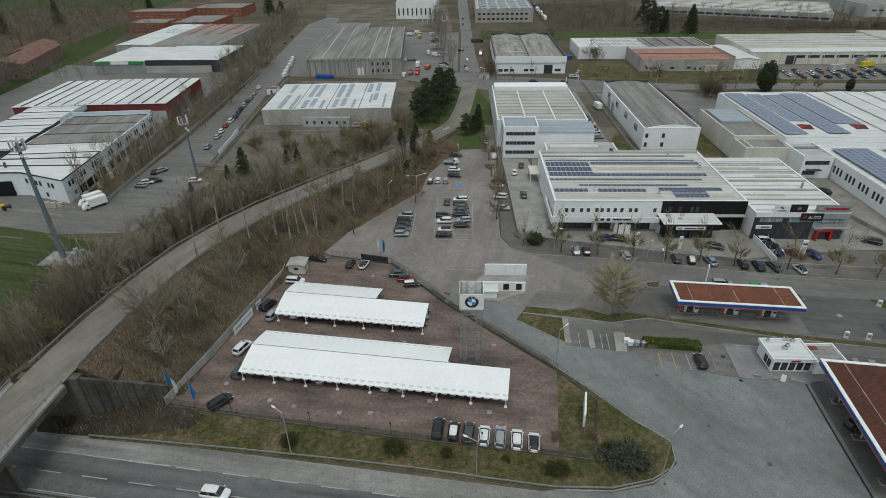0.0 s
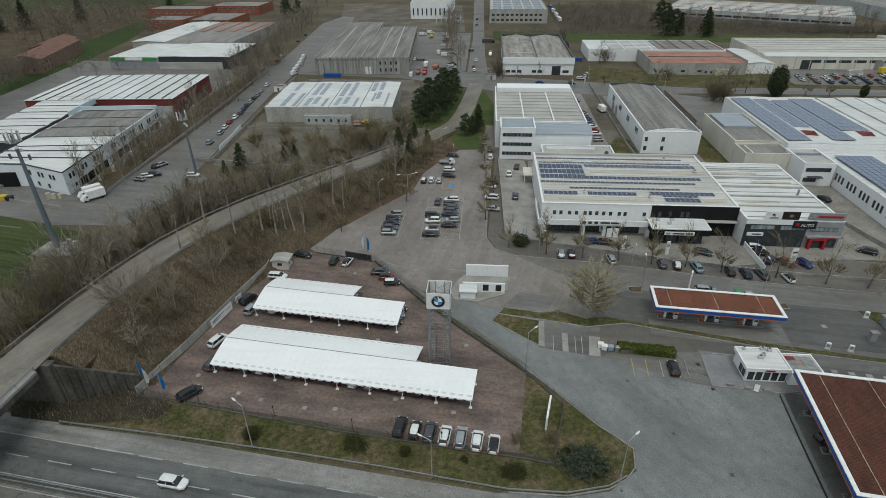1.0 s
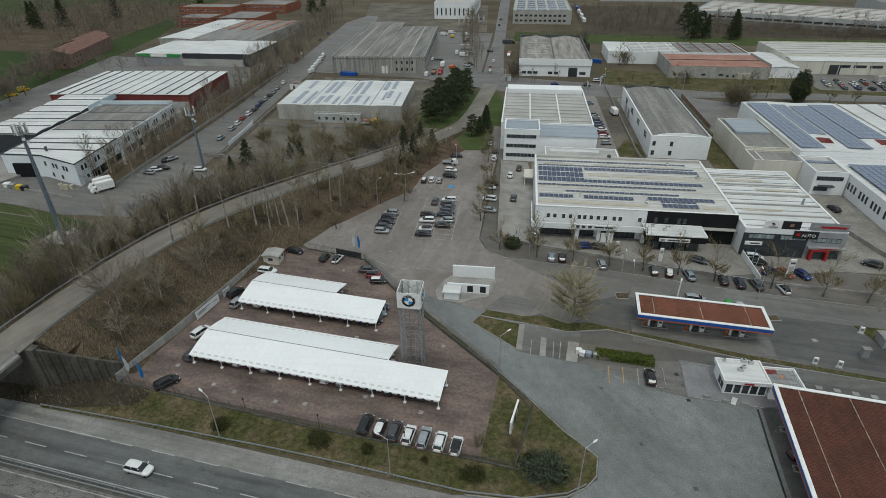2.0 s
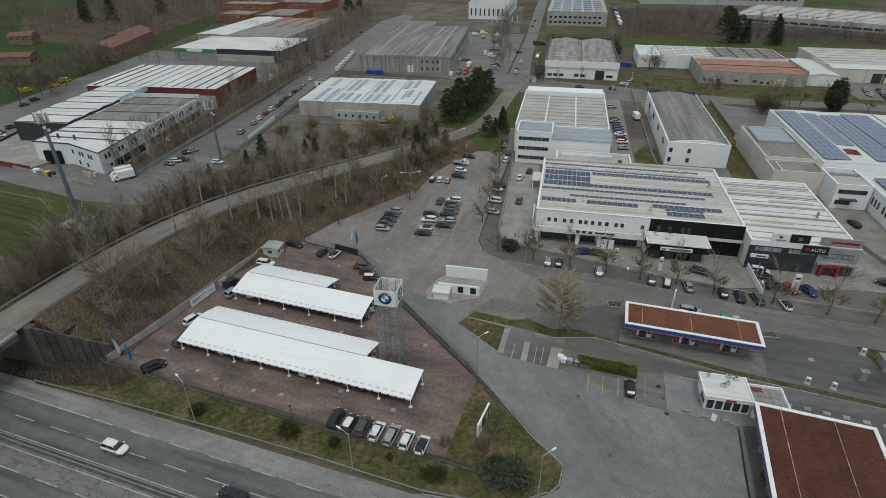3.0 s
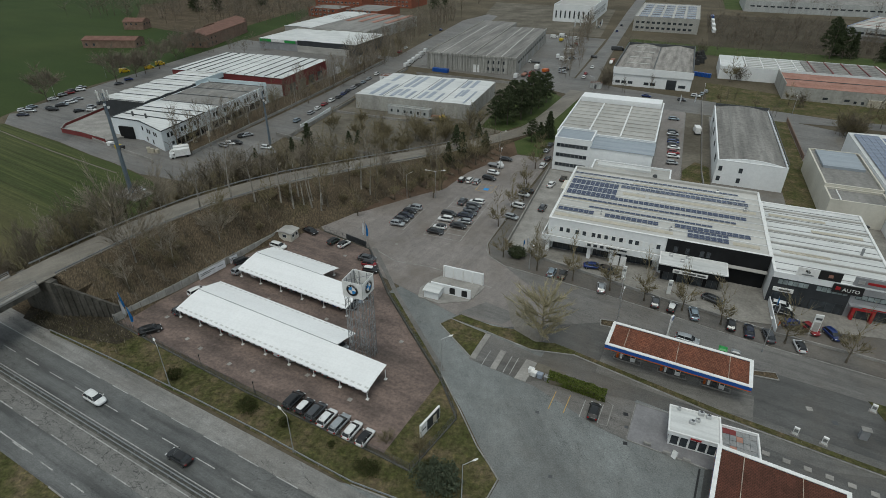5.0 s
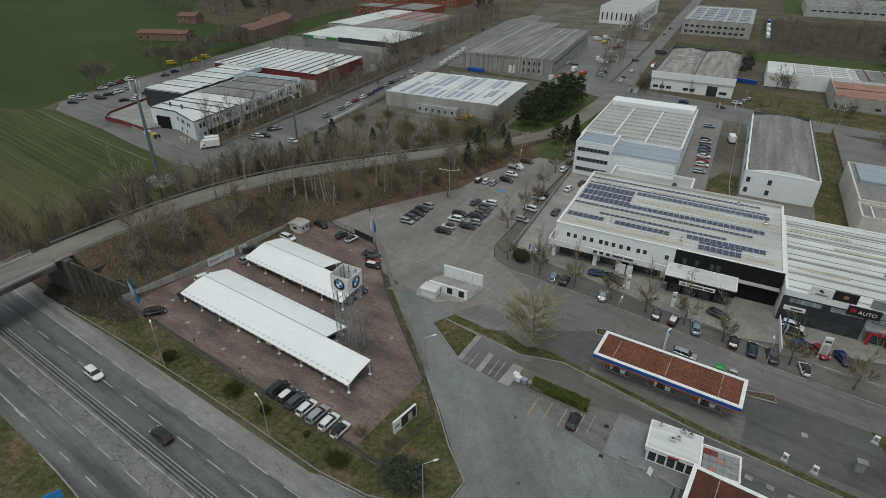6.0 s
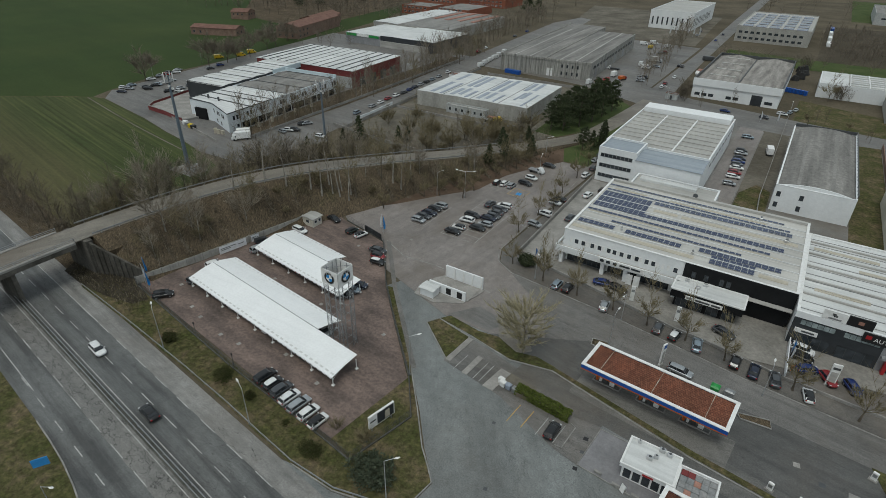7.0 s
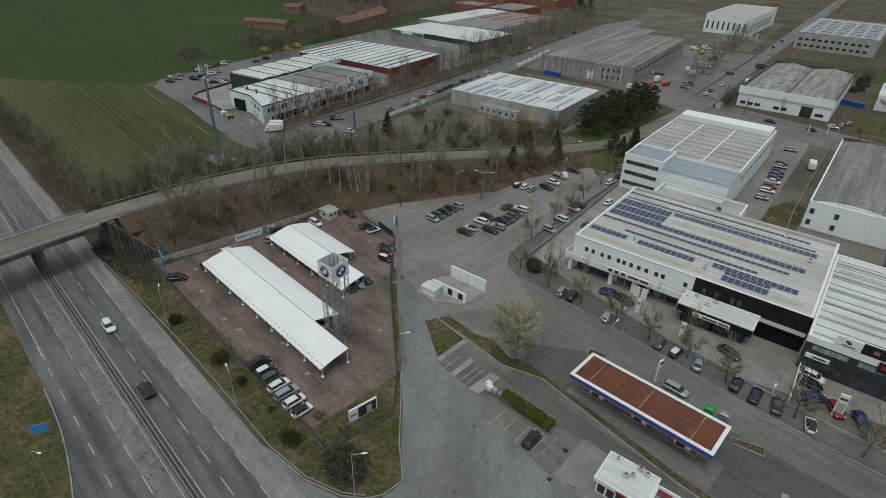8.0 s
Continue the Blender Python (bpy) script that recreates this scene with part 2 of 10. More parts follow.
M["white_wall"] = mottled("white_render", (0.72, 0.735, 0.74), (0.81, 0.82, 0.82), 0.12, 1.3, 0.75, 0.08, 0.1, 0.01, (1, 1, 0.3))
M["depot_wall"] = mottled("cool_white_cladding", (0.66, 0.70, 0.73), (0.76, 0.80, 0.83), 0.12, 1.3, 0.6, 0.08, 0.1, 0.01, (1, 1, 0.3))
M["pale_blue_wall"] = mottled("pale_blue_cladding", (0.50, 0.60, 0.64), (0.60, 0.69, 0.72), 0.12, 1.3, 0.6, 0.1, 0.1, 0.01, (1, 1, 0.3))
M["beige_wall"] = mottled("cream_panel_wall", (0.52, 0.49, 0.42), (0.66, 0.63, 0.55), 0.12, 1.3, 0.8, 0.1, 0.1, 0.01, (1, 1, 0.3))
M["pale_wall"] = mottled("weathered_pale_wall", (0.36, 0.37, 0.36), (0.50, 0.51, 0.50), 0.3, 1.1, 0.85, 0.25, 0.2, 0.02, (1, 1, 0.2))
M["fluted_wall"] = mottled("streaked_fluted_concrete", (0.17, 0.165, 0.15), (0.47, 0.46, 0.425), 0.9, 1.4, 0.88, 0.25, 0.2, 0.02, (1.3, 1.3, 0.06))
M["grey_wall"] = mottled("grey_panel_wall", (0.30, 0.29, 0.265), (0.44, 0.43, 0.395), 0.2, 1.1, 0.85, 0.25, 0.2, 0.02, (1, 1, 0.2))
M["red_wall"] = mottled("dark_red_cladding", (0.15, 0.022, 0.022), (0.20, 0.034, 0.032), 0.2, 1.0, 0.6, 0.15)
M["brick_wall"] = mottled("old_brick_wall", (0.16, 0.10, 0.075), (0.28, 0.185, 0.14), 0.4, 3.0, 0.9, 0.3)
M["orange_wall"] = mottled("orange_brick_wall", (0.22, 0.066, 0.036), (0.30, 0.098, 0.054), 0.4, 2.0, 0.85, 0.2)
M["black_wall"] = mottled("black_cladding", (0.007, 0.007, 0.008), (0.014, 0.015, 0.016), 0.3, 1.5, 0.7, 0.2)
M["black_wall"].node_tree.nodes["Principled BSDF"].inputs["Specular IOR Level"].default_value = 0.2
M["charcoal"] = mottled("charcoal_cladding", (0.022, 0.026, 0.030), (0.042, 0.047, 0.053), 0.3, 1.5, 0.5, 0.2)
M["silver_wall"] = mottled("silver_grey_cladding", (0.22, 0.225, 0.235), (0.32, 0.325, 0.335), 0.3, 1.5, 0.5, 0.15)
M["white_roof"] = sheet_roof("white_sheet_roof", (0.56, 0.57, 0.56), (0.72, 0.725, 0.71))
M["cream_roof"] = sheet_roof("cream_sheet_roof", (0.44, 0.425, 0.395), (0.58, 0.565, 0.53))
M["tent"] = sheet_roof("white_canopy_roof", (0.78, 0.79, 0.79), (0.86, 0.87, 0.87), streak=0.06, rough=0.4)
M["pale_roof"] = sheet_roof("pale_grey_roof", (0.36, 0.35, 0.325), (0.50, 0.485, 0.455))
M["roof_patch"] = mottled("weathered_roof_sheet", (0.20, 0.215, 0.22), (0.34, 0.33, 0.32), 0.5, 1.6, 0.8, 0.35)
M["grey_roof"] = mottled("bitumen_grey_roof", (0.124, 0.119, 0.111), (0.300, 0.288, 0.268), 0.08, 0.8, 0.9, 0.4, 0.3, 0.03, (4.0, 0.25, 1))
M["fibre_roof"] = mottled("fibre_cement_roof", (0.17, 0.165, 0.155), (0.29, 0.28, 0.262), 0.08, 0.9, 0.9, 0.3, 0.3, 0.03, (3.0, 0.5, 1))
M["twin_roof"] = mottled("stained_corrugated_roof", (0.150, 0.138, 0.126), (0.400, 0.375, 0.345), 0.12, 0.9, 0.9, 0.3, 0.3, 0.03, (3.0, 0.4, 1))
M["blue_grey_roof"] = sheet_roof("blue_grey_roof", (0.27, 0.31, 0.35), (0.34, 0.38, 0.42))
M["skylight"] = mottled("dirty_skylight", (0.20, 0.235, 0.29), (0.32, 0.36, 0.42), 0.3, 1.5, 0.35, 0.2)
M["beige_skylight"] = mottled("beige_skylight", (0.42, 0.38, 0.30), (0.52, 0.47, 0.38), 0.3, 1.5, 0.5, 0.2)
M["flap"] = paint("grey_canopy_patch", (0.66, 0.665, 0.66), 0.6)
M["old_tiles"] = mottled("old_tile_roof", (0.13, 0.062, 0.045), (0.22, 0.115, 0.085), 0.3, 2.0, 0.9, 0.35, 0.6, 0.05)
M["rust_roof"] = mottled("rusty_red_roof", (0.26, 0.12, 0.085), (0.40, 0.215, 0.165), 0.15, 1.0, 0.85, 0.3)


def roof_tiles(name, dark, light, width, length, turn):
    """Courses of roof tiles: joints, a tone for every tile, moss and rust stains."""
    m, nd, lk, b = material(name, 0.85)
    b.inputs["Specular IOR Level"].default_value = 0.25
    mp = nd.new("ShaderNodeMapping")
    mp.inputs["Rotation"].default_value = (0, 0, radians(turn))
    lk.new(nd.new("ShaderNodeNewGeometry").outputs["Position"], mp.inputs[0])
    br = nd.new("ShaderNodeTexBrick")
    for socket, v in (("Color1", (*dark, 1)), ("Color2", (*light, 1)), ("Mortar", tuple(c * 0.62 for c in dark) + (1,)), ("Scale", 1.0), ("Mortar Size", 0.035), ("Brick Width", width), ("Row Height", length), ("Bias", 0.0)):
        br.inputs[socket].default_value = v
    lk.new(mp.outputs[0], br.inputs["Vector"])
    stain = ramp(nd, lk, texture(nd, lk, 0.35, 8, 0.7, (1, 0.4, 1), -turn), ((0.32, (0.62, 0.66, 0.62)), (0.52, (1,) * 3), (0.70, (1.25, 1.12, 1.0))))
    fine = ramp(nd, lk, texture(nd, lk, 3.0, 4, 0.7), ((0.3, (0.78,) * 3), (0.7, (1.15,) * 3)))
    base = blend(nd, lk, "MULTIPLY", 1.0, br.outputs["Color"], stain)
    lk.new(blend(nd, lk, "MULTIPLY", 1.0, base, fine), b.inputs["Base Color"])
    bump(nd, lk, b, br.outputs["Fac"], -0.6, 0.03)
    return m


M["red_sheet"] = roof_tiles("red_brown_sheet", (0.092, 0.036, 0.024), (0.118, 0.047, 0.032), 0.6, 0.28, 7.2)
M["canopy_tiles"] = roof_tiles("canopy_tiles", (0.150, 0.056, 0.034), (0.225, 0.092, 0.058), 0.42, 0.50, 4.9)
M["rust_seam"] = mottled("rusty_pale_seam", (0.17, 0.085, 0.05), (0.50, 0.45, 0.38), 0.9, 3.0, 0.8, 0.3)
M["glass"] = glass_dark("dark_window_glass")
# pale tint paints the light reflected by the upper showroom windows
M["pale_glass"] = glass_dark("painted_reflection_glass", (0.16, 0.19, 0.19), 0.15)
M["car_glass"] = glass_dark("car_window_glass", (0.012, 0.014, 0.016), 0.05)
M["solar"] = glass_dark("solar_cell_glass", (0.020, 0.028, 0.060), 0.16)
M["solar_pale"] = glass_dark("pale_solar_glass", (0.085, 0.105, 0.150), 0.25)
M["alu"] = paint("aluminium", (0.55, 0.56, 0.57), 0.4, 0.7)
M["steel"] = paint("galvanised_steel", (0.33, 0.34, 0.35), 0.5, 0.6)
M["dark_steel"] = paint("dark_steel", (0.10, 0.105, 0.11), 0.5, 0.5)
M["mast"] = paint("blue_grey_mast", (0.16, 0.20, 0.24), 0.5, 0.3)
M["white_paint"] = paint("white_paint", (0.80, 0.80, 0.79), 0.4)
M["blue_band"] = paint("blue_fascia", (0.012, 0.085, 0.36), 0.35)
M["orange_band"] = paint("orange_fascia", (0.55, 0.12, 0.02), 0.4)
M["red_paint"] = paint("red_paint", (0.36, 0.016, 0.02), 0.4)
M["green_paint"] = paint("green_paint", (0.02, 0.28, 0.06), 0.45)
M["yellow_paint"] = paint("yellow_paint", (0.62, 0.45, 0.02), 0.45)
M["black_paint"] = paint("black_paint", (0.015, 0.015, 0.016), 0.4)
M["blue_flag"] = paint("light_blue_cloth", (0.03, 0.26, 0.62), 0.8)
M["white_cloth"] = paint("white_cloth", (0.75, 0.76, 0.78), 0.8)
M["orange_cloth"] = paint("orange_cloth", (0.70, 0.24, 0.05), 0.8)
M["rubber"] = paint("tyre_rubber", (0.018, 0.018, 0.018), 0.85)
M["rim"] = paint("alloy_rim", (0.42, 0.43, 0.44), 0.35, 0.8)
M["lamp_glass"] = paint("headlamp_glass", (0.62, 0.64, 0.66), 0.12)
M["tail"] = paint("tail_lamp", (0.30, 0.012, 0.012), 0.2)
M["row_twigs"] = varied("pale_brown_twigs", [(0.215, 0.182, 0.140), (0.290, 0.250, 0.200), (0.165, 0.138, 0.106)], 0.95, 0.9)
M["bark"] = varied("grey_brown_bark", [(0.085, 0.072, 0.055), (0.15, 0.128, 0.100), (0.11, 0.092, 0.072)], 0.95)
M["pale_bark"] = varied("pale_bark", [(0.27, 0.245, 0.21), (0.36, 0.335, 0.295), (0.22, 0.20, 0.17)], 0.9)
M["twigs"] = varied("bare_twigs", [(0.175, 0.146, 0.086), (0.26, 0.220, 0.138), (0.13, 0.110, 0.062)], 0.95)
M["pale_twigs"] = varied("pale_twigs", [(0.25, 0.215, 0.165), (0.32, 0.28, 0.225), (0.20, 0.17, 0.128)], 0.95)
M["grey_twigs"] = varied("grey_brown_twigs", [(0.140, 0.118, 0.088), (0.205, 0.176, 0.138), (0.098, 0.082, 0.062)], 0.95, 0.9)
M["brush"] = varied("dry_brush", [(0.070, 0.057, 0.034), (0.14, 0.116, 0.072), (0.052, 0.050, 0.022), (0.22, 0.186, 0.126), (0.10, 0.084, 0.050), (0.33, 0.29, 0.22)], 0.95, 0.95)
M["pine"] = varied("pine_needles", [(0.040, 0.056, 0.026), (0.072, 0.090, 0.042), (0.058, 0.066, 0.040)], 0.9, 0.8)
M["blue_pine"] = varied("blue_grey_needles", [(0.062, 0.080, 0.052), (0.092, 0.108, 0.072), (0.060, 0.066, 0.038)], 0.9, 0.8)
M["dark_twigs"] = varied("dark_twigs", [(0.175, 0.146, 0.114), (0.250, 0.215, 0.172), (0.130, 0.108, 0.084)], 0.95, 0.9)
M["hedge"] = varied("hedge_leaves", [(0.060, 0.082, 0.016), (0.095, 0.125, 0.026), (0.135, 0.150, 0.042)], 0.85, 0.9)
M["buds"] = varied("olive_buds", [(0.34, 0.305, 0.195), (0.43, 0.385, 0.26), (0.27, 0.235, 0.145)], 0.95, 0.9)


def field_material(name, lush, dry, rows, yellow):
    """A winter crop: broad patches, sowing rows along the long side, and a dry yellow margin towards the motorway."""
    m, nd, lk, b = material(name, 0.95)
    b.inputs["Specular IOR Level"].default_value = 0.12
    base = ramp(nd, lk, texture(nd, lk, 0.012, 6, 0.6), ((0.3, lush), (0.72, dry)))
    base = blend(nd, lk, "MULTIPLY", 1.0, base, ramp(nd, lk, texture(nd, lk, 0.05, 5, 0.6, (0.25, 1, 1), -10.3), ((0.3, (0.88,) * 3), (0.7, (1.1,) * 3))))
    if rows:
        band = texture(nd, lk, 0.8, 4, 0.7, (0.012, 1, 1), -10.3)
        base = blend(nd, lk, "MULTIPLY", rows, base, ramp(nd, lk, band, ((0.34, (0.62,) * 3), (0.5, (1,) * 3), (0.64, (1.5, 1.42, 1.3)))))
    if yellow:
        dot = nd.new("ShaderNodeVectorMath")
        dot.operation, dot.inputs[1].default_value = "DOT_PRODUCT", (0.0035, 0.025, 0)
        lk.new(nd.new("ShaderNodeNewGeometry").outputs["Position"], dot.inputs[0])
        wob = nd.new("ShaderNodeMath")
        wob.operation, wob.inputs[1].default_value = "MULTIPLY_ADD", 0.55
        lk.new(texture(nd, lk, 0.03, 7, 0.65, (0.4, 1, 1), -10.3), wob.inputs[0])
        lk.new(dot.outputs["Value"], wob.inputs[2])
        far = nd.new("ShaderNodeMapRange")
        far.inputs[1].default_value, far.inputs[2].default_value, far.inputs[3].default_value, far.inputs[4].default_value = 1.72, 2.5, 0.95, 0.0
        lk.new(wob.outputs[0], far.inputs[0])
        base = blend(nd, lk, "MIX", far.outputs[0], base, blend(nd, lk, "MULTIPLY", 0.8, yellow, ramp(nd, lk, texture(nd, lk, 0.4, 6, 0.7, (0.05, 1, 1), -10.3), ((0.3, (0.7,) * 3), (0.7, (1.2,) * 3)))))
    fine = texture(nd, lk, 0.9, 5, 0.75)
    base = blend(nd, lk, "MULTIPLY", 1.0, base, ramp(nd, lk, fine, ((0.3, (0.75,) * 3), (0.7, (1.15,) * 3))))
    lk.new(base, b.inputs["Base Color"])
    return m


M["field"] = field_material("green_field", (0.032, 0.054, 0.017), (0.052, 0.072, 0.024), 0.0, None)
M["sown_field"] = field_material("sown_field", (0.040, 0.058, 0.020), (0.075, 0.085, 0.036), 0.85, (0.120, 0.102, 0.055))
CAR = {}
for tone, rgb, metal in (("white", (0.72, 0.73, 0.73), 0.0), ("black", (0.010, 0.010, 0.011), 0.2), ("silver", (0.42, 0.44, 0.46), 0.6),
                         ("grey", (0.085, 0.09, 0.098), 0.5), ("blue", (0.012, 0.035, 0.16), 0.3), ("red", (0.26, 0.012, 0.016), 0.2),
                         ("green", (0.020, 0.036, 0.030), 0.3), ("pale_blue", (0.26, 0.32, 0.37), 0.5), ("yellow", (0.62, 0.42, 0.02), 0.0),
                         ("brown", (0.060, 0.050, 0.040), 0.4), ("navy", (0.014, 0.020, 0.042), 0.4)):
    CAR[tone] = paint(tone + "_car_paint", rgb, 0.28, metal, 0.5)


# ---- building kit ----
def mesh_of(name, bm, mat):
    me = bpy.data.meshes.new(name)
    bm.to_mesh(me)
    bm.free()
    me.materials.append(mat)
    return me


def part(name, bm, mat, parent, label=""):
    """Links a bmesh, or a mesh that is shared, as one mesh object under a thing or a part."""
    ob = new(name, bm if isinstance(bm, bpy.types.Mesh) else mesh_of(name, bm, mat))
    ob.parent = parent
    if parent.type == "EMPTY":
        ob.matrix_parent_inverse = parent.matrix_basis.inverted()
    if label:
        ob["label"] = label
    return ob


def thing(name, label, category, at=(0, 0, 0), turn=0.0, group="", kind=""):
    ob = new(name)
    ob.empty_display_size = 0.5
    ob.matrix_basis = pose(*at, 0, 0, turn)
    return tagged(ob, label, category, group, kind)


def solo(name, bm, mat, label, category, at=(0, 0, 0), turn=0.0, group="", kind=""):
    ob = new(name, bm if isinstance(bm, bpy.types.Mesh) else mesh_of(name, bm, mat))
    ob.matrix_basis = pose(*at, 0, 0, turn)
    return tagged(ob, label, category, group, kind)


def box(x0, x1, y0, y1, z0, z1, bm=None, bevel=0.0):
    bm = bm or bmesh.new()
    v = [bm.verts.new((x, y, z)) for z in (z0, z1) for y in (y0, y1) for x in (x0, x1)]
    f = [bm.faces.new([v[i] for i in q]) for q in ((0, 2, 3, 1), (4, 5, 7, 6), (0, 1, 5, 4), (1, 3, 7, 5), (3, 2, 6, 7), (2, 0, 4, 6))]
    if bevel:
        bmesh.ops.bevel(bm, geom=list({e for q in f for e in q.edges}), offset=bevel, segments=1, affect="EDGES")
    return bm


def slab(points, z0, z1, bm=None):
    """A flat plate on any outline: top, bottom and rim."""
    bm = bm or bmesh.new()
    area = sum(a[0] * b[1] - b[0] * a[1] for a, b in zip(points, points[1:] + points[:1]))
    points = points if area > 0 else points[::-1]
    lo = [bm.verts.new((x, y, z0)) for x, y in points]
    hi = [bm.verts.new((x, y, z1)) for x, y in points]
    bm.faces.new(hi)
    bm.faces.new(lo[::-1])
    n = len(points)
    for i in range(n):
        j = (i + 1) % n
        bm.faces.new((lo[i], lo[j], hi[j], hi[i]))
    bm.normal_update()
    bmesh.ops.triangulate(bm, faces=[f for f in bm.faces if len(f.verts) > 4])
    return bm


def strip(points, width, z0, z1, bm=None):
    """A band of even width along a line of (x, y) or (x, y, z) points: kerbs, walls, painted lines."""
    bm = bm or bmesh.new()
    pts = [Vector(p).to_3d() if len(p) == 3 else Vector((*p, 0)) for p in points]
    rings = []
    for i, p in enumerate(pts):
        a, b = pts[max(i - 1, 0)], pts[min(i + 1, len(pts) - 1)]
        d = (b - a).to_2d().normalized()
        n = Vector((-d.y, d.x, 0)) * width / 2
        rings.append([bm.verts.new(p + s * n + Vector((0, 0, z))) for s, z in ((-1, z0), (1, z0), (1, z1), (-1, z1))])
    for r, q in zip(rings, rings[1:]):
        for i in range(4):
            j = (i + 1) % 4
            bm.faces.new((r[i], q[i], q[j], r[j]))
    bm.faces.new(rings[0][::-1])
    bm.faces.new(rings[-1])
    bmesh.ops.recalc_face_normals(bm, faces=bm.faces)
    return bm


def rod(a, b, r0, r1=None, sides=6, bm=None, cap=True):
    bm = bm or bmesh.new()
    a, b, r1 = Vector(a), Vector(b), r0 if r1 is None else r1
    d = (b - a).normalized()
    u = d.orthogonal().normalized()
    w = d.cross(u)
    rings = [[bm.verts.new(p + r * (math.cos(k) * u + math.sin(k) * w)) for k in (2 * math.pi * i / sides for i in range(sides))] for p, r in ((a, r0), (b, r1))]
    for i in range(sides):
        j = (i + 1) % sides
        bm.faces.new((rings[0][i], rings[0][j], rings[1][j], rings[1][i]))
    if cap:
        bm.faces.new(rings[0][::-1])
        bm.faces.new(rings[1])
    return bm


def loft(sections, bm=None, closed=False):
    """Skin over cross-sections with the same number of points, capped at both ends."""
    bm = bm or bmesh.new()
    rings = [[bm.verts.new(p) for p in s] for s in sections]
    n = len(rings[0])
    for a, b in zip(rings, rings[1:]):
        for i in range(n):
            j = (i + 1) % n
            bm.faces.new((a[i], a[j], b[j], b[i]))
    bm.faces.new(rings[0][::-1])
    bm.faces.new(rings[-1])
    bmesh.ops.recalc_face_normals(bm, faces=bm.faces)
    return bm


def ring_wall(x0, x1, y0, y1, z0, z1, t=0.35):
    """Four walls with thickness, as one closed ring."""
    bm = bmesh.new()
    out = [(x0, y0), (x1, y0), (x1, y1), (x0, y1)]
    inn = [(x0 + t, y0 + t), (x1 - t, y0 + t), (x1 - t, y1 - t), (x0 + t, y1 - t)]
    v = {(k, i, z): bm.verts.new((*p, zz)) for k, ps in (("o", out), ("i", inn)) for i, p in enumerate(ps) for z, zz in ((0, z0), (1, z1))}
    for i in range(4):
        j = (i + 1) % 4
        bm.faces.new((v["o", i, 0], v["o", j, 0], v["o", j, 1], v["o", i, 1]))
        bm.faces.new((v["i", j, 0], v["i", i, 0], v["i", i, 1], v["i", j, 1]))
        bm.faces.new((v["o", i, 1], v["o", j, 1], v["i", j, 1], v["i", i, 1]))
        bm.faces.new((v["o", j, 0], v["o", i, 0], v["i", i, 0], v["i", j, 0]))
    return bm


def facade(side, x0, x1, y0, y1):
    """Maps (along, out, z) of a facade of a box into the world: south, north, west or east."""
    return {"s": lambda u, o, z: (x0 + u, y0 - o, z), "n": lambda u, o, z: (x0 + u, y1 + o, z),
            "w": lambda u, o, z: (x0 - o, y0 + u, z), "e": lambda u, o, z: (x1 + o, y0 + u, z)}[side]


def face_box(f, u0, u1, o0, o1, z0, z1, bm=None):
    a, b = f(u0, o0, z0), f(u1, o1, z1)
    lo, hi = [min(p) for p in zip(a, b)], [max(p) for p in zip(a, b)]
    return box(lo[0], hi[0], lo[1], hi[1], lo[2], hi[2], bm)


def window(owner, f, u, z, w, h, frame_mat=None, glass=None, bars=0, name="window"):
    """A window with a frame proud of the wall, panes set back in it and a sill."""
    fr = bmesh.new()
    t = 0.09
    face_box(f, u, u + w, 0.002, 0.07, z, z + t, fr)
    face_box(f, u, u + w, 0.002, 0.07, z + h - t, z + h, fr)
    face_box(f, u, u + t, 0.002, 0.07, z + t, z + h - t, fr)
    face_box(f, u + w - t, u + w, 0.002, 0.07, z + t, z + h - t, fr)
    for k in range(bars):
        c = u + w * (k + 1) / (bars + 1)
        face_box(f, c - 0.04, c + 0.04, 0.002, 0.06, z + t, z + h - t, fr)
    wd = part(name, fr, frame_mat or M["white_paint"], owner)
    part("pane", face_box(f, u + t, u + w - t, 0.004, 0.03, z + t, z + h - t), glass or M["glass"], wd)
    return wd


def door(owner, f, u, w, h, mat, slats=0, name="door"):
    bm = face_box(f, u, u + w, 0.003, 0.06, 0.02, h)
    for k in range(slats):
        z = 0.3 + (h - 0.4) * k / slats
        face_box(f, u + 0.05, u + w - 0.05, 0.06, 0.075, z, z + 0.06, bm)
    return part(name, bm, mat, owner)


def flat_roof(x0, x1, y0, y1, h, drop=0.5):
    return box(x0 + 0.36, x1 - 0.36, y0 + 0.36, y1 - 0.36, h - drop - 0.2, h - drop)


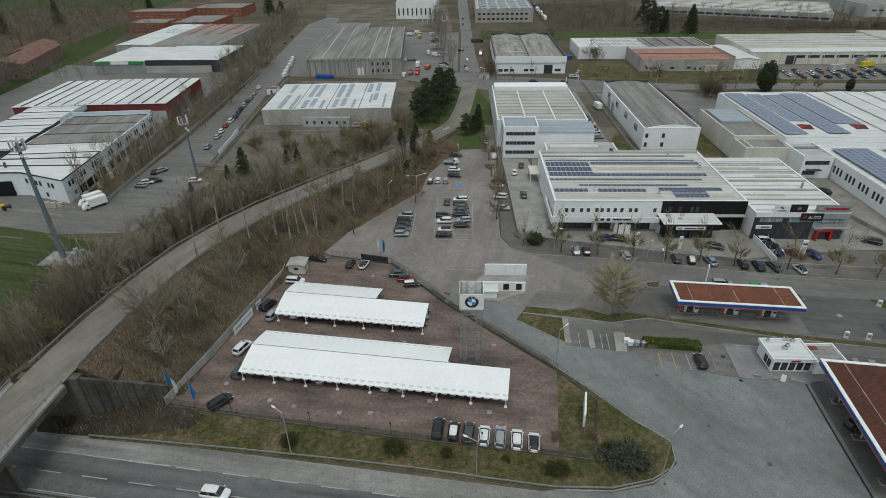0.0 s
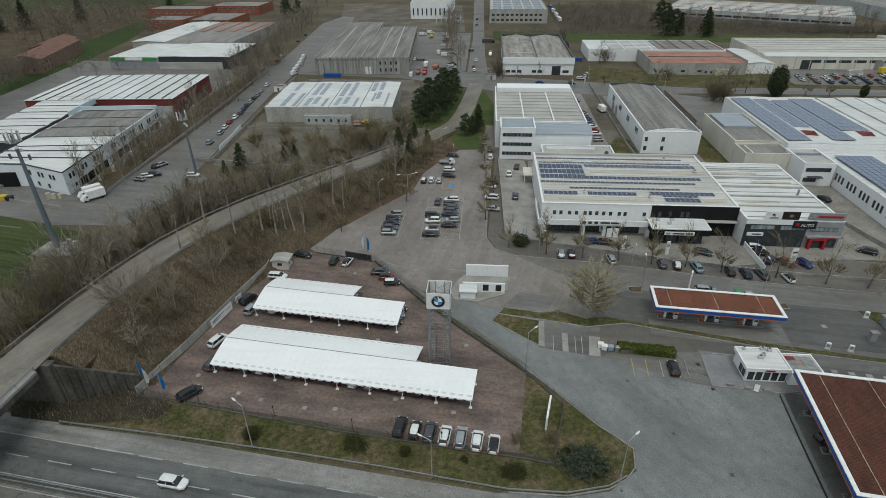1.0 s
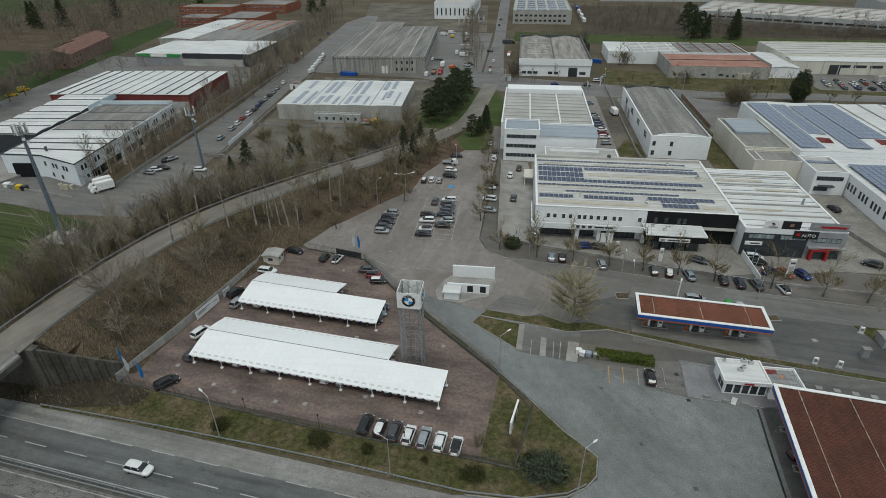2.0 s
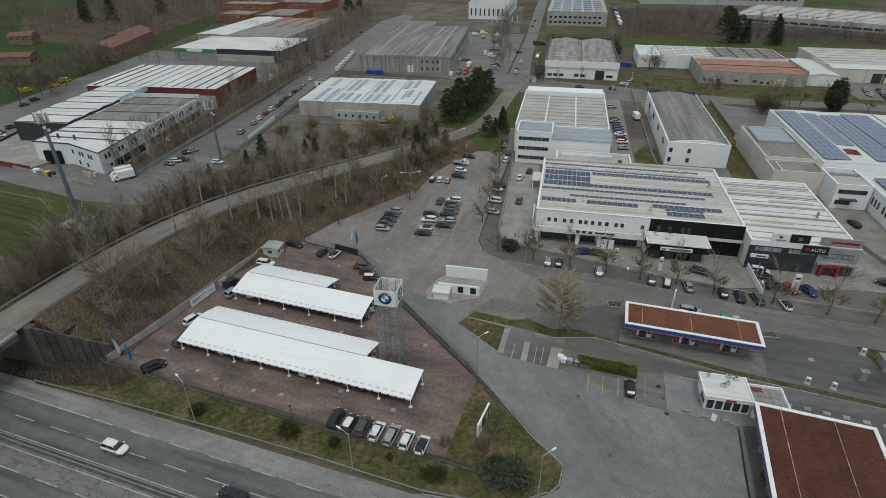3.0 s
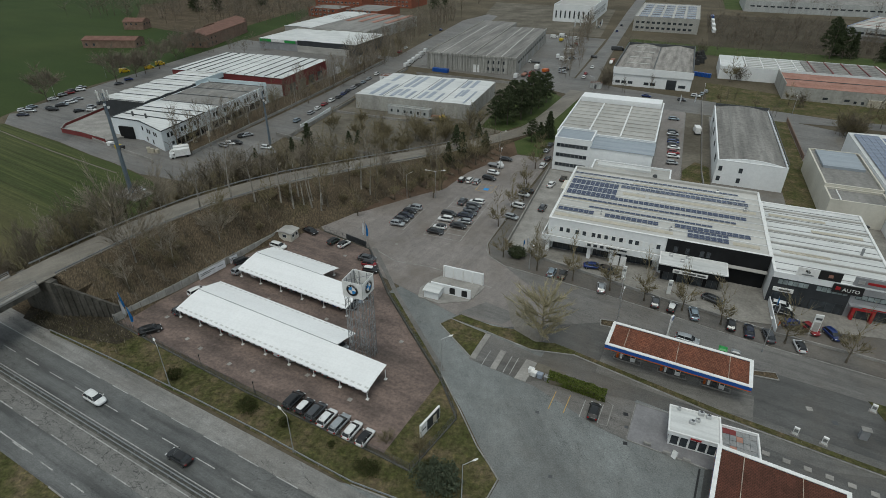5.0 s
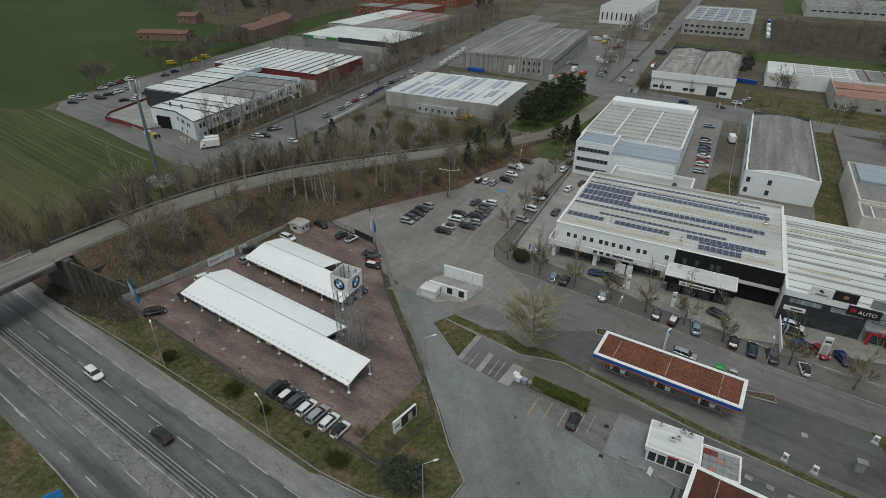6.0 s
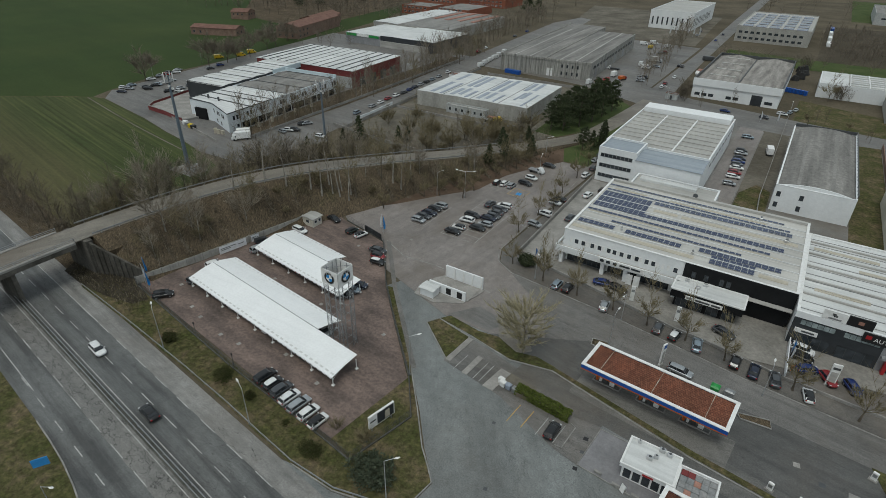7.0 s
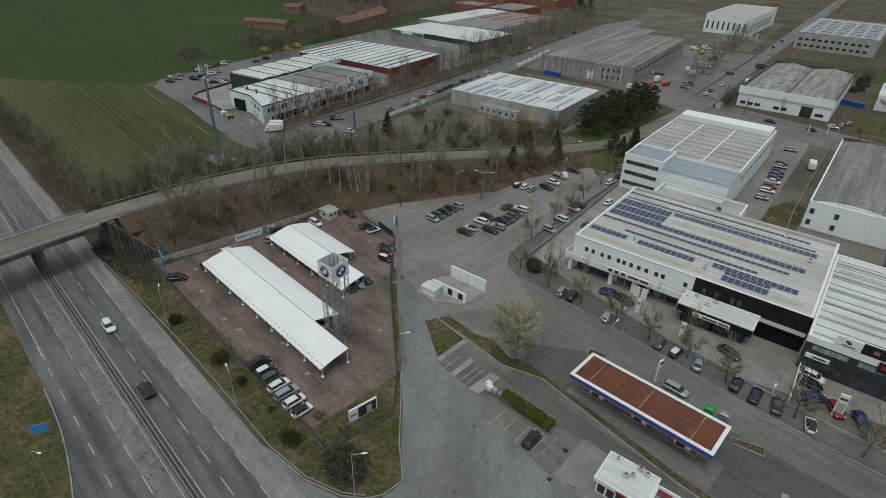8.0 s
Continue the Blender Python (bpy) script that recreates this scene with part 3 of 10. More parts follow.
def gable_roof(x0, x1, y0, y1, h, rise, n=1, over=0.25, ribs=0, along="y"):
    """n gables side by side with ridges along one axis, 0.14 m thick, with standing ribs down the slopes."""
    bm = bmesh.new()
    swap = along == "x"
    a0, a1, b0, b1 = (y0, y1, x0, x1) if swap else (x0, x1, y0, y1)
    P = (lambda a, b, z: (b, a, z)) if swap else (lambda a, b, z: (a, b, z))
    w = (a1 - a0) / n
    for k in range(n):
        c0, c1 = a0 + k * w - (over if k == 0 else 0), a0 + (k + 1) * w + (over if k == n - 1 else 0)
        mid = a0 + (k + 0.5) * w
        sec = [(c0, h), (mid, h + rise), (c1, h), (c1, h - 0.14), (mid, h + rise - 0.14), (c0, h - 0.14)]
        va = [bm.verts.new(P(a, b0 - over, z)) for a, z in sec]
        vb = [bm.verts.new(P(a, b1 + over, z)) for a, z in sec]
        for i in range(6):
            j = (i + 1) % 6
            bm.faces.new((va[i], va[j], vb[j], vb[i]))
        bm.faces.new(va)
        bm.faces.new(vb[::-1])
        for r in range(ribs):
            b = b0 + (b1 - b0) * (r + 0.5) / ribs
            for s, e in ((c0, mid), (mid, c1)):
                zs, ze = (h, h + rise) if s == c0 else (h + rise, h)
                q = [bm.verts.new(P(a, b + d, z + up)) for a, z in ((s, zs), (e, ze)) for d in (-0.06, 0.06) for up in (0.005, 0.10)]
                for i in ((0, 1, 5, 4), (2, 6, 7, 3), (1, 3, 7, 5), (0, 2, 3, 1), (4, 5, 7, 6)):
                    bm.faces.new([q[t] for t in i])
    bmesh.ops.recalc_face_normals(bm, faces=bm.faces)
    return bm


def gable_ends(x0, x1, y0, y1, h, rise, n, along="y", t=0.3):
    """Triangular wall pieces that close the ends of gables."""
    bm = bmesh.new()
    swap = along == "x"
    a0, a1, b0, b1 = (y0, y1, x0, x1) if swap else (x0, x1, y0, y1)
    P = (lambda a, b, z: (b, a, z)) if swap else (lambda a, b, z: (a, b, z))
    w = (a1 - a0) / n
    for k in range(n):
        for s, e in ((b0, b0 + t), (b1 - t, b1)):
            sec = [(a0 + k * w, h - 0.15), (a0 + (k + 1) * w, h - 0.15), (a0 + (k + 0.5) * w, h + rise - 0.15)]
            va, vb = [bm.verts.new(P(a, s, z)) for a, z in sec], [bm.verts.new(P(a, e, z)) for a, z in sec]
            bm.faces.new(va)
            bm.faces.new(vb[::-1])
            for i in range(3):
                j = (i + 1) % 3
                bm.faces.new((va[i], va[j], vb[j], vb[i]))
    bmesh.ops.recalc_face_normals(bm, faces=bm.faces)
    return bm


def text_mesh(body, size, depth=0.03):
    """Letters in the built-in font, as a bmesh in the x-z plane, centred."""
    cu = bpy.data.curves.new("lettering", "FONT")
    cu.body, cu.size, cu.extrude, cu.align_x, cu.align_y = body, size, depth / 2, "CENTER", "CENTER"
    ob = bpy.data.objects.new("lettering", cu)
    me = ob.to_mesh()
    bm = bmesh.new()
    bm.from_mesh(me)
    ob.to_mesh_clear()
    bpy.data.objects.remove(ob)
    bmesh.ops.rotate(bm, verts=bm.verts, matrix=Matrix.Rotation(radians(90), 3, "X"))
    return bm


# ---- ground, roads and fields ----
SLOPE = -0.1195


def hw(x, y0):
    """A point of the motorway's grid: y0 is the offset of a lane line at x = 0."""
    return (x, y0 + SLOPE * x)


def hw_band(xa, xb, ya, yb):
    return [hw(xa, ya), hw(xb, ya), hw(xb, yb), hw(xa, yb)]


def sheet(name, pts, z, mat, label, category="ground", kind="structure"):
    return solo(name, slab(pts, z - 0.25, z), mat, label, category, kind=kind)


solo("ground", slab([(-2600, -600), (2600, -600), (2600, 3200), (-2600, 3200)], -1.0, -0.02), M["earth"], "brown winter earth with dead grass all around", "ground", kind="structure")
sheet("field", [(-290, 102), (-1400, 230), (-2000, 2000), (-420, 2000), (-330, 640), (-262, 420), (-238, 300), (-232, 190), (-222, 158), (-217, 148), (-256, 121)], 0.0, M["field"], "dark green winter crop field")
sheet("sown_field", [(-86, 72), (-115, 75), (-167, 84), (-290, 102), (-256, 121), (-217, 148), (-210, 149.6), (-167, 142.4), (-144.4, 137.2), (-129.5, 134.6), (-114, 130.6), (-99, 126), (-90, 112)], 0.002, M["sown_field"], "green winter field with fine sowing lines and a yellowed edge")
solo("field_path", strip([(-217.8, 146.1), (-190, 140.4), (-162.3, 135), (-140, 131.4), (-121.6, 128.6)], 0.6, -0.02, 0.02), M["vacant"], "narrow pale track along the edge of the field", "path", kind="structure")
solo("field_path", strip([(-217, 147.6), (-236, 135.5), (-256, 121), (-290, 102)], 0.8, -0.02, 0.018), M["lawn"], "grassy balk between two fields", "path", kind="structure")
sheet("verge", hw_band(-700, -64, 54.2, 63), 0.03, M["litter"], "dark scrubby verge beside the motorway")
SLIP = [hw(-700, 32.4), hw(-60, 32.4), hw(-38, 32.3), hw(-28, 32.3), hw(-22, 32.2), hw(-16, 31.9), hw(-10.5, 31.3), hw(-5, 30.4), hw(-1, 29.6), hw(4, 28.2), hw(10, 26.2), hw(24, 21), hw(60, 14)]
sheet("verge", SLIP + [hw(60, -60), hw(-700, -60)], 0.055, M["lawn"], "rough green and brown verge beside the far carriageway")
solo("kerb", strip(SLIP[3:], 0.22, 0, 0.2), M["kerb"], "pale kerb curving along the slip road", "kerb", kind="structure")

# forecourt, street and car park: one asphalt sheet, with darker and paler areas laid on it
sheet("forecourt", [(17.2, 80.2), (23.9, 73.3), (29, 67.3), (33.9, 62.4), (33.3, 58.3), (28.6, 54.4), (22, 52.9), (13, 53.1), hw(-2, 50.5), hw(-2, 48), hw(330, 48), (330, 96), (97, 125), (97, 110.3), (71, 113.3), (52.6, 116.9), (38, 119.4), (17, 121.9), (12.2, 124.8), (9.7, 131), (-4.6, 100.6), (6, 90)], 0.02, M["asphalt"], "worn grey asphalt forecourt of a filling station", "road")
sheet("street", [(-38.8, 124), (-34, 120.4), (-18, 116.6), (-9, 106), (13, 98.5), (24, 98.5), (43, 108.2), (80, 104), (330, 74), (330, 81), (97, 110.3), (71, 113.3), (52.6, 116.9), (38, 119.4), (17, 121.9), (12.2, 124.8), (9.7, 131)], 0.026, M["street"], "brownish grey asphalt street with patches", "road")
sheet("street_mouth", [(-38.8, 124), (-34, 120.6), (-18, 116.8), (-9, 106.2), (6, 101), (13, 98.7), (24, 98.7), (34, 103.6), (30, 112), (20, 119.5), (17, 121.9), (12.2, 124.8), (9.7, 131), (-10, 128.6)], 0.0295, M["parking"], "pinkish grey asphalt at the mouth of the car park", "road")
sheet("car_park", [(-38.8, 124), (9.7, 131), (10.2, 160), (11.8, 200), (12, 228), (8.4, 228), (8.2, 199), (-1, 198), (-7, 187), (-12, 175), (-14, 160), (-21, 150), (-28.9, 137)], 0.032, M["parking"], "reddish grey asphalt car park strewn with leaves", "road")
sheet("pavement", [(12.3, 125.2), (17, 122.2), (38, 119.7), (52.6, 117.2), (71.4, 113.6), (97, 110.6), (330, 81.5), (330, 95), (98, 124.5), (70.2, 119.8), (55.3, 121.4), (40.8, 125), (21.7, 129.4), (22.5, 160), (22.5, 190), (12.2, 190.5), (10, 131)], 0.10, M["pavement"], "dirty asphalt pavement with parked cars and street trees", "pavement")
sheet("showroom_forecourt", [(21.9, 129.6), (40.8, 125.2), (55.3, 121.6), (70.2, 120), (98, 124.7), (120, 124.7), (120, 180), (110, 186), (24, 188), (22.7, 160)], 0.13, M["forecourt_concrete"], "pale concrete forecourt in front of the car showroom", "pavement")
sheet("works_yard", [(12, 190), (24, 188), (110, 186), (200, 130), (330, 110), (330, 238), (186, 252), (121, 276), (66, 278), (12, 286)], 0.015, M["yard_ground"], "grey-brown yard between the industrial halls", "ground")
sheet("cross_road", [(-140, 328), (-36, 309), (13, 284), (66, 279.5), (115, 284), (160, 284), (198, 283), (330, 278), (330, 290), (205, 294.5), (166, 296.3), (118, 294), (72, 303), (20, 315), (-2, 326), (-90, 334), (-138, 340)], 0.028, M["street"], "asphalt cross road between industrial plots", "road")
sheet("lorry_yard", [(168, 304), (330, 298), (330, 340), (168, 339.5)], 0.024, M["yard_ground"], "dirty asphalt yard crowded with parked cars", "ground")
sheet("road_verge", [(64, 304), (118, 295), (166, 297), (205, 295.5), (330, 291), (330, 298), (168, 304), (126, 303), (98, 306), (66, 312)], 0.021, M["lawn"], "brown and green verge along the cross road", "ground")
sheet("north_road", [(-3, 300), (10, 296), (6.6, 380), (5.6, 437), (3, 617), (-8, 1300), (-17, 1300), (-7.2, 617), (-2.8, 437)], 0.034, M["street"], "straight asphalt road running off through the estate", "road")
sheet("west_road", [(-109, 150), (-91, 172), (-95, 222), (-100, 275), (-103.5, 355), (-110, 500), (-116, 545), (-128, 552), (-136, 506), (-121.6, 355), (-112, 250)], 0.03, M["street"], "asphalt side road with parked cars", "road")
sheet("access_road", [(-222, 160), (-206, 171), (-190, 163), (-180.5, 152.4), (-149.7, 146.1), (-124.3, 144.3), (-112, 150), (-104, 156), (-91, 172), (-84, 166), (-93, 132), (-113.5, 131), (-129.5, 134.8), (-144.4, 137.5), (-167, 142.7), (-210, 149.9)], 0.038, M["street"], "asphalt access road along the field", "road")
sheet("depot_yard", [(-222, 163), (-172, 150.5), (-118, 138.5), (-109, 152), (-111, 250), (-121, 335), (-250, 350), (-236, 250)], 0.022, M["street"], "grey asphalt yard round the depots", "ground")
sheet("depot_verge", [(-120.5, 151), (-112, 149), (-111.5, 200), (-113.5, 250), (-121, 330), (-131, 330), (-128.5, 225)], 0.041, M["litter"], "bare brown verge strewn with leaves between depot and side road", "ground")
sheet("bridge_foot", [(-76, 68), (-72, 62.2), (-62.3, 61.4), (-54, 62.0), (-46, 63.6), (-45, 66.6), (-52.6, 69.2), (-53, 70.4), (-60, 67.6)], 0.052, M["bridge_soil"], "dark bare earth below the bridge", "ground")
sheet("vacant_lot", [(-88, 178), (-66, 176), (-40, 168), (-28, 190), (-16, 215), (-14, 228), (-28, 300), (-96, 300)], 0.012, M["vacant"], "bare vacant lot with tyre marks and tufts", "ground")
sheet("hall_yard", [(-103, 318), (-36, 310), (-4, 328), (-5, 460), (-108, 470)], 0.02, M["street"], "asphalt yard round the grey hall", "ground")
sheet("alley", [(46.2, 190), (55.2, 190), (55.0, 284), (46.0, 286)], 0.022, M["parking"], "worn paved alley beside the production hall", "road")
sheet("dirt_yard", [(55.6, 188), (65.0, 188), (65.0, 284), (55.4, 285)], 0.022, M["vacant"], "bare tan dirt yard beside the warehouse")
sheet("yard_grass", [(55.8, 188), (64.8, 188), (64.6, 212), (60, 216), (56, 206)], 0.034, M["lawn"], "rough grass at the end of the dirt yard")
sheet("court", [(97, 232), (108.5, 232), (113, 277), (97, 284)], 0.021, M["street"], "grey asphalt court behind the warehouse", "ground")
sheet("court_grass", [(86.0, 176), (94, 176), (96, 198), (96, 283), (86.2, 283)], 0.021, M["lawn"], "muddy grass strip beside the warehouse", "ground")
sheet("park_lawn", [(84, 690), (330, 680), (330, 900), (84, 900)], 0.018, M["green"], "green lawn beyond the rough ground", "ground")
sheet("meadow", [(64, 306), (126, 296), (190, 286), (196, 330), (98, 332), (64, 345)], 0.02, M["lawn"], "unkempt brown grass plot beside the road", "ground")
sheet("leafy_ground", [(-40, 124), (-28.9, 137), (-21, 150), (-14, 160), (-12, 175), (-7, 187), (-1, 198), (-8, 218), (-18, 200), (-30, 178), (-46, 148)], 0.018, M["red_leaves"], "reddish leaf litter below trees beside the car park", "ground")
sheet("pine_lawn", [(-8, 217), (-1, 199), (8.2, 199), (11.5, 228), (12, 262), (7, 284), (2, 262), (0, 236)], 0.024, M["green"], "green grass beside the ramp", "ground")
sheet("pine_lawn", [(-24, 224), (-11, 222), (-6.5, 236), (-4, 256), (-2, 284), (-12, 294), (-26, 262)], 0.020, M["green"], "green grass and needles below the pine trees", "ground")
sheet("building_plot", [(-108, 474), (-10, 466), (-20, 640), (-150, 650), (-132, 560)], 0.012, M["vacant"], "pale tan plot of bare ground round a modern building", "ground")
sheet("woodland_floor", [(66, 462), (330, 450), (345, 470), (290, 474), (160, 536), (170, 640), (66, 640)], 0.016, M["scrub_floor"], "brown rough ground under bare trees")
sheet("park_lawn", [(12, 428), (330, 420), (330, 446), (62, 462), (12, 470)], 0.02, M["green"], "green lawn along the far road", "ground")

# motorway: two carriageways with a median
sheet("motorway", hw_band(-900, 330, 43.0, 50.4), 0.042, M["motorway"], "dark asphalt motorway carriageway", "road")
sheet("woodland_floor", [(-300, 352), (-288, 395), (-300, 460), (-330, 640), (-470, 640), (-480, 470), (-380, 370)], 0.014, M["litter"], "brown woodland floor beside the farm")
sheet("motorway_shoulder", hw_band(-900, 40, 50.4, 54.3), 0.036, M["shoulder"], "pale grey motorway shoulder lane", "road")
sheet("motorway", hw_band(-900, 330, 38.1, 41.9), 0.042, M["crazed"], "cracked pale asphalt carriageway", "road")
sheet("motorway", hw_band(-900, 330, 12.0, 38.1), 0.036, M["motorway"], "dark asphalt motorway lanes", "road")
sheet("median", hw_band(-900, 330, 41.9, 43.0), 0.05, M["plinth"], "dark strip between the carriageways")


def dashes(y0, xa, xb, first, period=7.9, length=4.3, w=0.17):
    bm = bmesh.new()
    x = first - period * math.ceil((first - xa) / period)
    while x < xb:
        slab([hw(x, y0 - w / 2), hw(x + length, y0 - w / 2), hw(x + length, y0 + w / 2), hw(x, y0 + w / 2)], 0.03, 0.048, bm)
        x += period
    return bm


solo("lane_marking", dashes(46.75, -300, 150, -43.3), M["line"], "worn white dashed lane line on asphalt", "road marking", kind="structure")
solo("lane_marking", dashes(50.35, -46, 60, -37.3), M["line"], "worn white dashed lane line on asphalt", "road marking", kind="structure")
solo("lane_marking", dashes(38.25, -300, 150, -29.1), M["line"], "worn white dashed lane line on asphalt", "road marking", kind="structure")
solo("lane_marking", dashes(34.3, -36, 150, -33.5, 7.9, 3.2), M["line"], "worn white dashed lane line on asphalt", "road marking", kind="structure")
for y0, xa, xb in ((50.4, -700, -46), (43.5, -700, 300), (41.4, -700, 300), (34.5, -700, -36)):
    solo("edge_line", strip([hw(xa, y0), hw(xb, y0)], 0.17, 0.03, 0.05), M["line"], "solid white edge line on the motorway", "road marking", kind="structure")


def guard_rail(name, pts, label, height=0.75, gap=4.0, beams=1, first_z=0.0):
    g = thing(name, label, "guard rail", (0, 0, 0))
    rail = bmesh.new()
    for b in range(beams):
        strip(pts, 0.10, height - 0.30 - 0.4 * b, height - 0.4 * b, rail)
        strip(pts, 0.16, height - 0.19 - 0.4 * b, height - 0.11 - 0.4 * b, rail)
    part("rail", rail, M["steel"], g)
    me = mesh_of("post", box(-0.05, 0.05, -0.07, 0.07, 0, height - 0.05), M["steel"])
    for a, b in zip(pts, pts[1:]):
        a, b = Vector(a).to_3d(), Vector(b).to_3d()
        n = max(1, int((b - a).length / gap))
        for k in range(n):
            p = part("post", me, None, g)
            p.location = a.lerp(b, (k + 0.5) / n)
    return g


for off in (42.75, 42.15):
    guard_rail("median_guard_rail", [hw(-330, off), hw(-200, off), hw(-60, off), hw(0, off), hw(60, off), hw(150, off)], "galvanised steel guard rail in the motorway's median", 0.85, 8.0)


spacer = mesh_of("spacer", box(-0.06, 0.06, 0.0, 0.6, 0.62, 0.74), M["dark_steel"])
rail_ties = thing("guard_rail_tie", "row of steel spacers between the median guard rails", "guard rail", (0, 0, 0))
for k in range(190):
    x = -250 + k * 2.0
    if x < 130:
        part("spacer", spacer, None, rail_ties).location = (*hw(x, 42.15), 0)

# ---- overpass: embankment, bridge, road ----
LINE = [(-60.0, -60, 9.0), (-66.5, 10, 9.0), (-69.3, 45, 9.0), (-69.7, 60, 9.0), (-69.0, 77, 9.0), (-66.0, 97, 9.0), (-61.5, 112, 9.0), (-54.3, 127, 8.8), (-47.4, 140, 7.9), (-39.9, 157, 5.9), (-33.1, 170, 4.5), (-25.5, 185.5, 2.9), (-16.7, 203.5, 1.25), (-7.2, 222.5, 0.3), (-3.3, 234.6, 0.08), (-0.7, 253.4, 0.05), (1.6, 280, 0.04), (3.0, 300, 0.03)]


def smooth_line(pts, step=4.0):
    """Catmull-Rom through the points."""
    p = [Vector(q) for q in pts]
    p = [2 * p[0] - p[1]] + p + [2 * p[-1] - p[-2]]
    out = []
    for i in range(1, len(p) - 2):
        n = max(2, int((p[i + 1] - p[i]).length / step))
        for k in range(n):
            t = k / n
            out.append(0.5 * ((2 * p[i]) + (p[i + 1] - p[i - 1]) * t + (2 * p[i - 1] - 5 * p[i] + 4 * p[i + 1] - p[i + 2]) * t * t + (3 * p[i] - p[i - 1] - 3 * p[i + 1] + p[i + 2]) * t ** 3))
    return out + [p[-2]]


ROAD = smooth_line(LINE)


def side(i):
    a, b = ROAD[max(i - 1, 0)], ROAD[min(i + 1, len(ROAD) - 1)]
    d = (b - a).to_2d().normalized()
    return Vector((-d.y, d.x, 0))


def ribbon(off0, off1, lift, idx, thick=0.3, bm=None):
    """A band beside the overpass's centre line, between two offsets (left positive)."""
    bm = bm or bmesh.new()
    rings = []
    for i in idx:
        n = side(i)
        rings.append([bm.verts.new(ROAD[i] + n * o + Vector((0, 0, lift + z))) for o, z in ((off0, 0), (off1, 0), (off1, -thick), (off0, -thick))])
    for r, q in zip(rings, rings[1:]):
        for k in range(4):
            j = (k + 1) % 4
            bm.faces.new((r[k], r[j], q[j], q[k]))
    bm.faces.new(rings[0])
    bm.faces.new(rings[-1][::-1])
    bmesh.ops.recalc_face_normals(bm, faces=bm.faces)
    return bm


ALL = range(len(ROAD))
BRIDGE = [i for i in ALL if 22 < ROAD[i].y < 68]
LAND_N = [i for i in ALL if ROAD[i].y >= 66]
LAND_S = [i for i in ALL if ROAD[i].y <= 25]
solo("overpass_road", ribbon(-3.9, 3.9, 0.02, ALL, 0.25), M["overpass"], "pale dusty asphalt road climbing over the motorway", "road", kind="structure")


def bank(idx, name):
    bm = bmesh.new()
    rings = []
    for i in idx:
        n, c = side(i), ROAD[i]
        h = max(c.z, 0.02)
        row = []
        for o, z in ((-5.0 - h * 1.55, -0.1), (-5.0 - h * 0.95, h * 0.36), (-5.0 - h * 0.45, h * 0.70), (-4.6, h - 0.12), (4.6, h - 0.12), (5.0 + h * 0.45, h * 0.70), (5.0 + h * 0.95, h * 0.36), (5.0 + h * 1.55, -0.1)):
            p = c + n * o
            wob = noise.noise((p.x * 0.15, p.y * 0.15, 0)) * 0.5 if 0.2 < z < h - 0.2 else 0
            if 66 < p.y < 70.6:
                p.x = min(p.x, -64.9 + (p.y - 66.2) * 2.76)
            row.append(bm.verts.new((p.x, p.y, z + wob)))
        rings.append(row)
    for r, q in zip(rings, rings[1:]):
        for k in range(7):
            bm.faces.new((r[k], q[k], q[k + 1], r[k + 1]))
    bm.faces.new(rings[0])
    bm.faces.new(rings[-1][::-1])
    bmesh.ops.recalc_face_normals(bm, faces=bm.faces)
    return solo(name, bm, M["litter"], "steep embankment covered in brown leaf litter and scrub", "embankment", kind="structure")


bank(LAND_N, "embankment")
bank(LAND_S, "embankment")
bridge = thing("bridge", "concrete road bridge over the motorway with steel rails", "bridge", (-69.5, 48, 0))
part("deck", ribbon(-4.7, 4.7, -0.24, BRIDGE, 1.1), M["old_concrete"], bridge)
for s in (-1, 1):
    part("kerb", ribbon(*sorted((s * 3.9, s * 4.7)), 0.2, BRIDGE, 0.5), M["concrete"], bridge)
    for z in (0.55, 0.95):
        part("rail", ribbon(*sorted((s * 4.25, s * 4.37)), z + 0.2, BRIDGE, 0.10), M["steel"], bridge)
    for i in BRIDGE[::1]:
        p = ROAD[i] + side(i) * s * 4.31
        part("post", box(p.x - 0.06, p.x + 0.06, p.y - 0.06, p.y + 0.06, p.z + 0.1, p.z + 1.15), M["steel"], bridge)
for x0, y0 in ((-70.0, 42.45),):
    c = hw(x0, y0)
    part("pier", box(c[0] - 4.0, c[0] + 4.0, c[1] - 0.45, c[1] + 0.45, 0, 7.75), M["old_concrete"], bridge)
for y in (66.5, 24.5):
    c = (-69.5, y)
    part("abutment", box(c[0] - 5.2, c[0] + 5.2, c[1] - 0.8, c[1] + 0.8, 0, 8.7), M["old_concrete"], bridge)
# wing wall: ribbed concrete, falling towards the yard
wing = thing("wing_wall", "stained ribbed concrete retaining wall below the bridge", "retaining wall", (-60, 66, 0), kind="structure")
A, B = Vector((-64.4, 66.2, 0)), Vector((-52.8, 70.4, 0))
bm = bmesh.new()
d, n = (B - A).normalized(), Vector((0.3, -1, 0)).normalized()
v = [bm.verts.new(p) for p in (A, B, B + Vector((0, 0, 2.9)), A + Vector((0, 0, 8.4)))]
v += [bm.verts.new(p.co - n * 0.5) for p in v]
for q in ((0, 1, 2, 3), (7, 6, 5, 4), (0, 4, 5, 1), (1, 5, 6, 2), (2, 6, 7, 3), (3, 7, 4, 0)):
    bm.faces.new([v[i] for i in q])
bmesh.ops.recalc_face_normals(bm, faces=bm.faces)
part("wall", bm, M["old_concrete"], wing)
